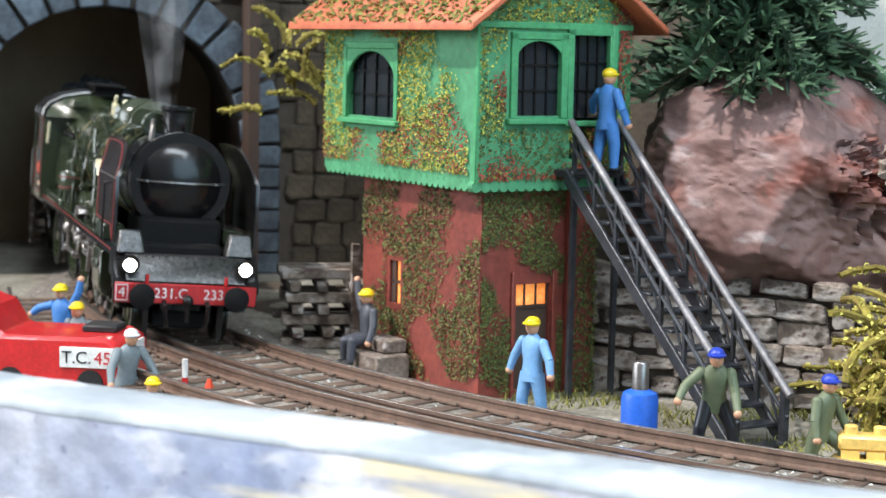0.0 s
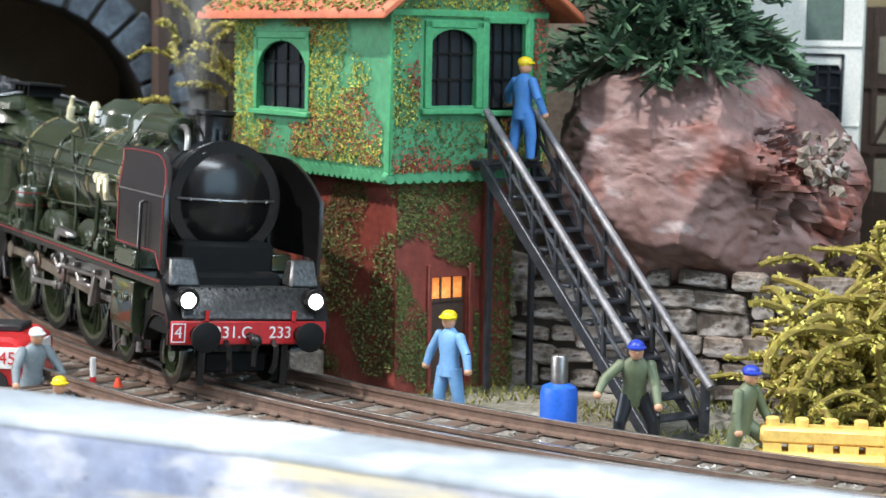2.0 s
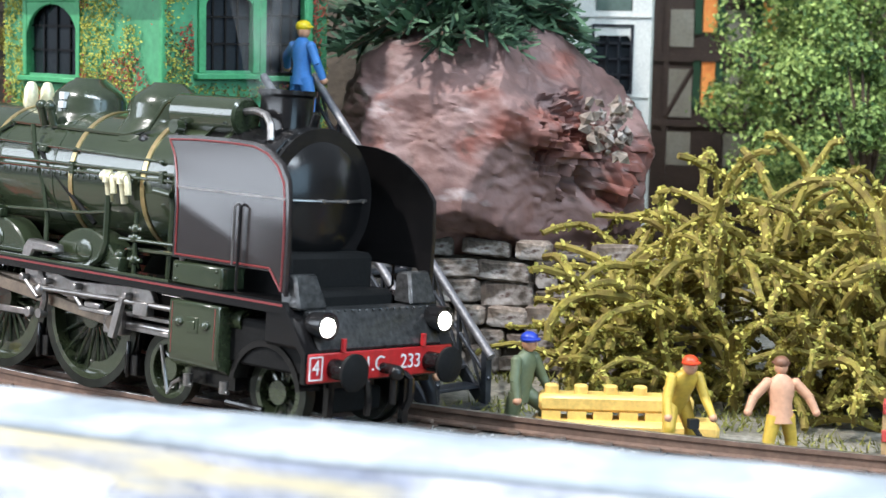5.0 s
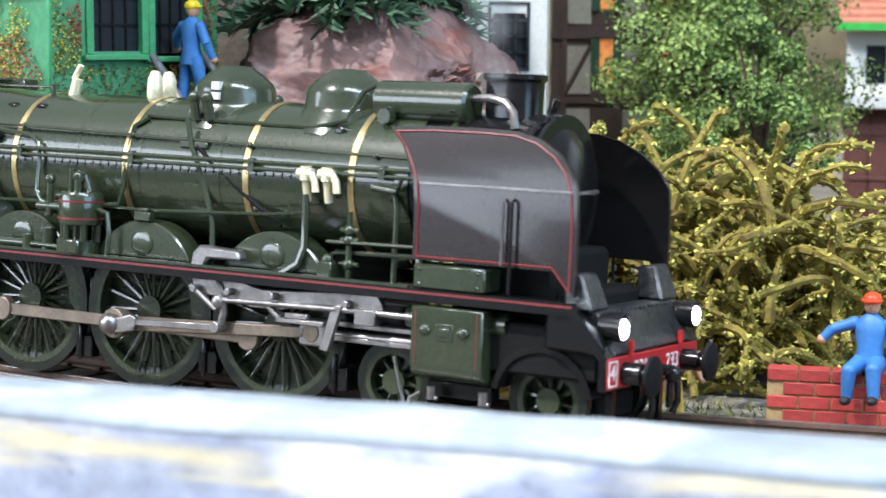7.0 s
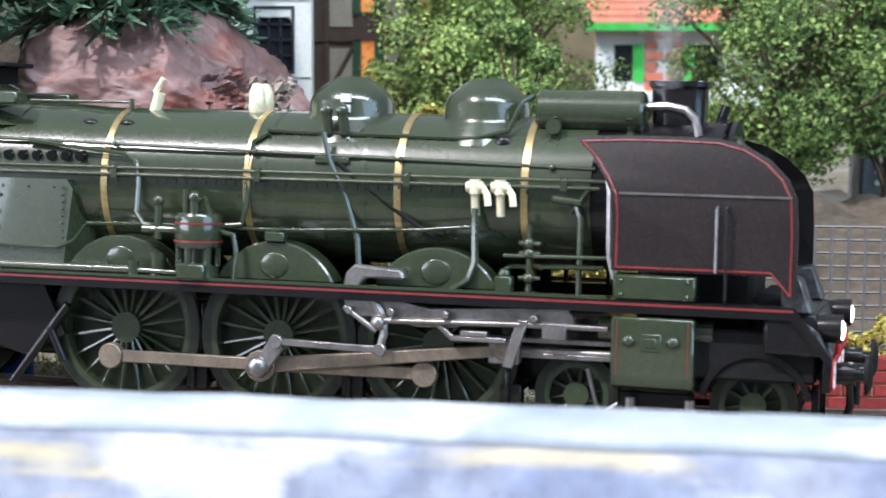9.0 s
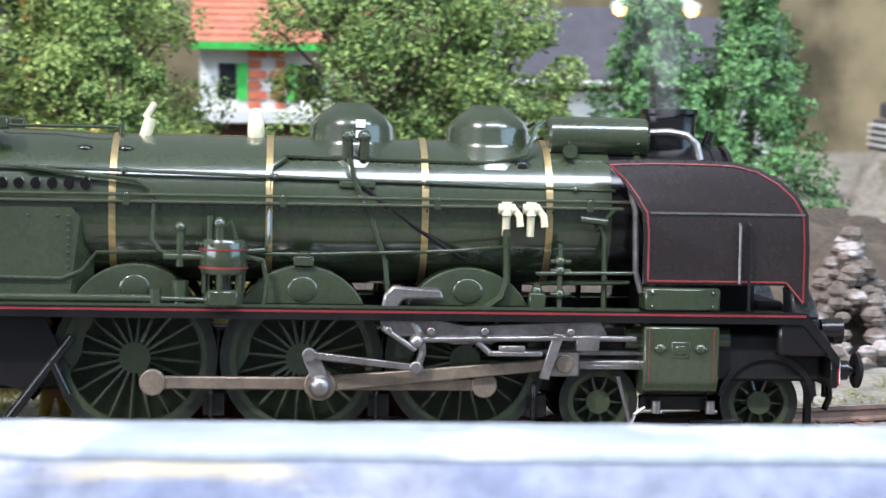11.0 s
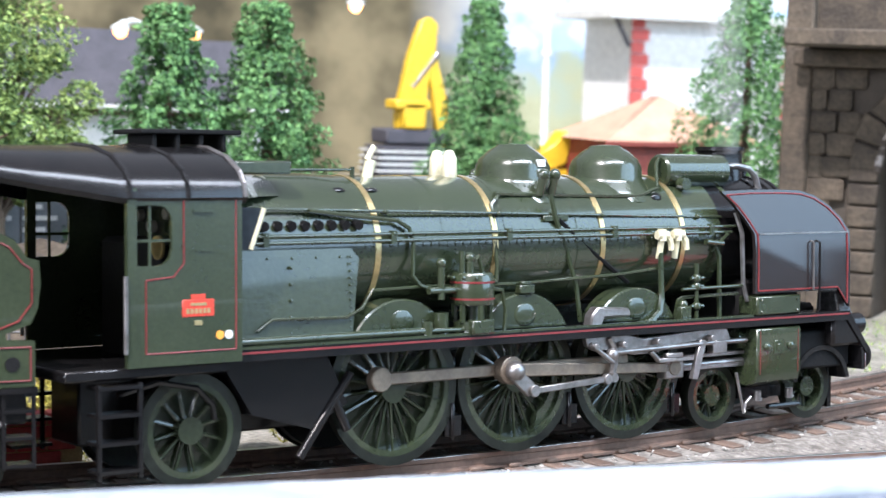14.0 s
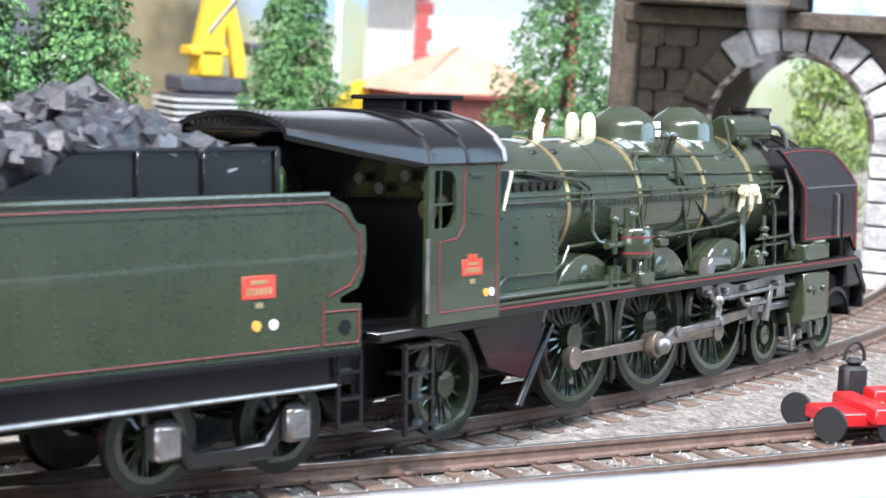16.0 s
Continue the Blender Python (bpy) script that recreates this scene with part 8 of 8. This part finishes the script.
def toy_chassis():
    c = empty("red_wagon_chassis", at(193, 244, G, 0, 0, -14) @ Matrix.Scale(0.82, 4), "overturned red wagon chassis with black wheels", "wagon chassis")
    part("frame", Shape().box(-4, -5.5, 5.4, 40, 5.5, 8.4).box(4, -9, 6.5, 9, 9, 10).box(20, -9, 6.5, 26, 9, 10).box(10, 2, 8, 16, 7, 11.5).box(30, -8, 4, 40, -3, 9), MACHINE_RED, c, "bright red frame", bevel=0.4)
    part("wires", Shape().pipe([(2, -4, 7), (6, -6, 8.6), (11, -3, 8.4), (15, -6, 7.6), (19, -4, 8.4)], 0.5).pipe([(4, 2, 7), (9, 0, 8.8), (13, 3, 8.6), (18, 1, 7.6)], 0.5), BRASS, c, "loose yellow wires")
    for x, y in ((-4.5, -6.5), (8, -10), (-4.5, 7.5), (20, 8)):
        part("wheel", Shape().lathe([(0.01, -0.8), (3.5, -0.8), (3.6, 0.0), (3.1, 0.8), (0.01, 0.8)], Matrix.Translation((x, y, 6.5)) @ pose(0, 0, 0, 0, 90, 35), 24), RUBBER, c, "black wheel disc")
    part("gearbox", Shape().box(7, 9, 6, 12.5, 13, 15).box(8, 9.6, 15, 11.6, 12.4, 16.6), RUBBER, c, "black gearbox", bevel=0.8)
    part("cable_loop", Shape().pipe([(9.8 + 2.4 * math.cos(a), 11, 16 + 4 * math.sin(a)) for a in np.linspace(0, 3.14, 9)], 0.4), RUBBER, c)
    part("bogie", Shape().box(0, -13, 0, 24, -7, 3.4), LOCO_BLACK, c, "black bogie", bevel=0.5)
    part("axle", Shape().rod((10, -10, 3), (18, -10, 5.6), 1.6, n=12), STEEL, c)
    part("bracket", Shape().rod((26, 8, 5), (34, 14, 18), 0.8).rod((30, 6, 5), (36, 12, 18), 0.8).rod((26, 8, 5), (38, 4, 12), 0.8), RUBBER, c)


toy_chassis()
drop = part("backdrop", Shape().box(-700, 0, -30, 1100, 6, 420), BACKDROP, None, "painted backdrop of woods, hills and pale sky", category="backdrop", kind="structure", m=at(0, 1062, 0))

# ---- locomotive, tender and their run ----
loco, loco_wheels, loco_rods = locomotive()
tender, tender_wheels = tender_car()


def smoke_material():
    m = bpy.data.materials.new("thin_smoke")
    m.use_nodes = True
    n, l = m.node_tree.nodes, m.node_tree.links
    b = n["Principled BSDF"]
    co, no, ramp = n.new("ShaderNodeTexCoord"), n.new("ShaderNodeTexNoise"), n.new("ShaderNodeMapRange")
    no.inputs["Scale"].default_value, no.inputs["Detail"].default_value = 160, 4
    ramp.inputs["From Min"].default_value, ramp.inputs["From Max"].default_value, ramp.inputs["To Max"].default_value = 0.35, 0.8, 0.055
    l.new(co.outputs["Object"], no.inputs["Vector"])
    l.new(no.outputs["Fac"], ramp.inputs["Value"])
    l.new(ramp.outputs["Result"], b.inputs["Alpha"])
    b.inputs["Base Color"].default_value, b.inputs["Roughness"].default_value = (0.8, 0.8, 0.8, 1), 1.0
    return m


plume = Shape()
for k, (dx, dy) in enumerate(((0, 0), (0.6, 0.5), (-0.6, -0.4))):
    plume.pipe([(55.2 + dx, dy, 48), (55 + dx * 2, dy * 2, 56), (54 + dx * 3, dy * 3, 66), (52 + dx * 4, dy * 4, 80), (50, 0, 98)], 1.5 + 0.3 * k, 14, taper=2.6)
plume = part("smoke_plume", plume, smoke_material(), None, "thin wisp of white smoke over the chimney", category="smoke", kind="stuff")

RUN = (
    (0.0, -264.1, 370.0, -46.23, -318.2),
    (0.5, -252.8, 359.0, -44.42, -302.5),
    (1.0, -240.6, 348.7, -42.20, -286.5),
    (1.5, -229.0, 338.8, -40.34, -271.2),
    (2.0, -217.9, 329.9, -38.17, -257.0),
    (2.5, -207.3, 321.7, -35.97, -243.5),
    (3.0, -195.9, 314.4, -33.58, -230.1),
    (3.5, -184.7, 307.6, -31.22, -217.0),
    (4.0, -174.2, 300.9, -29.02, -204.5),
    (4.5, -163.4, 294.5, -26.97, -192.0),
    (5.0, -152.1, 288.4, -25.08, -179.1),
    (5.2, -147.3, 286.1, -24.34, -173.8),
    (7.3, -91.7, 271.1, -14.68, -116.2),
    (7.5, -86.1, 269.8, -13.98, -110.5),
    (8.0, -71.8, 267.0, -12.21, -95.9),
    (8.5, -58.5, 264.4, -10.61, -82.4),
    (9.0, -45.2, 262.5, -9.19, -68.9),
    (9.2, -39.5, 261.8, -8.55, -63.2),
    (11.3, 23.6, 261.3, -0.00, 0.0),
    (11.5, 30.5, 261.2, 0.74, 6.8),
    (12.0, 48.6, 260.9, 2.73, 25.0),
    (12.5, 66.1, 262.2, 5.58, 42.5),
    (13.0, 82.7, 264.3, 8.57, 59.3),
    (13.5, 99.2, 266.5, 11.22, 75.9),
    (14.0, 115.4, 268.7, 13.47, 92.3),
    (14.5, 129.9, 271.3, 15.16, 106.9),
    (15.0, 144.6, 274.5, 17.53, 122.0),
    (15.5, 158.3, 278.1, 19.73, 136.2),
    (16.0, 171.9, 282.1, 22.05, 150.4),
)


def run_at(t):
    """Place, heading and distance run of the locomotive."""
    ts = [r[0] for r in RUN]
    i = max(1, min(len(ts) - 3, next((k for k, v in enumerate(ts) if v > t), len(ts)) - 1))
    w = ts[i - 1:i + 3]
    out = []
    for c in range(1, 5):
        v = [RUN[i - 1 + k][c] for k in range(4)]
        out.append(sum(v[a] * math.prod((t - w[b]) / (w[a] - w[b]) for b in range(4) if b != a) for a in range(4)))
    return out


TILT, RISE = -3.6, 0.36


def slip(t):
    """The driving wheels lag at first and catch up as they slip on the rails."""
    return radians(float(np.interp(t, (0.0, 8.0, 8.5, 9.1, 16.0), (-42.0, -42.0, -36.0, 0.0, 0.0))))


def motions():
    times = [round(0.2 * k, 3) for k in range(81)]
    rows, smoke_rows, tail = [], [], []
    for t in sorted({*[r[0] for r in RUN], 6.0, 6.6, 9.9, 10.6}):
        x, y, a, s = run_at(t)
        rows.append((t, at(x, y, 0, TILT, RISE, a)))
        smoke_rows.append((t, at(x, y, 0, 0, 0, a)))
        tail.append((t, at(x, y, 0, TILT, RISE, a) @ at(-82.5, 0.4, 0, 0, 0, -9.3)))
    walk(loco, rows)
    walk(plume, smoke_rows)
    walk(tender, tail)
    start = run_at(11.3)[3]
    for group in (loco_wheels, tender_wheels):
        for axle, x, r in group:
            walk(axle, [(t, at(x, 0, r, 0, math.degrees((run_at(t)[3] - start) / r + (slip(t) if r == DRIVER_R else 0.0)), 0)) for t in times])
    for rod, side, kind in loco_rods:
        keys = []
        for t in times:
            # the pin stands just behind the lowest point when the engine is broadside
            q = (run_at(t)[3] - start) / DRIVER_R + radians(101 if side < 0 else 191) + slip(t)
            px, pz = CRANK * math.cos(q), DRIVER_R - CRANK * math.sin(q)
            if kind == "couple":
                keys.append((t, at(px, 0, pz)))
            elif kind == "eccentric":
                w = q - radians(101)
                ex, ez = px + 2.4 * math.cos(w) + 4.2 * math.sin(w), pz - 2.4 * math.sin(w) + 4.2 * math.cos(w)
                keys.append((t, at(ex, 0, ez, 0, math.degrees(math.atan2(ez - 10.8, 16.8 - ex)), 0)))
            elif kind == "crank":
                keys.append((t, at(px, 0, pz, 0, math.degrees(q) - 101, 0)))
            else:
                b = math.asin((pz - CYL_Z) / 36.0)
                if kind == "connect":
                    keys.append((t, at(px, 0, pz, 0, math.degrees(b), 0)))
                else:
                    keys.append((t, at(px + 36 * math.cos(b), 0, CYL_Z)))
        walk(rod, keys)


motions()
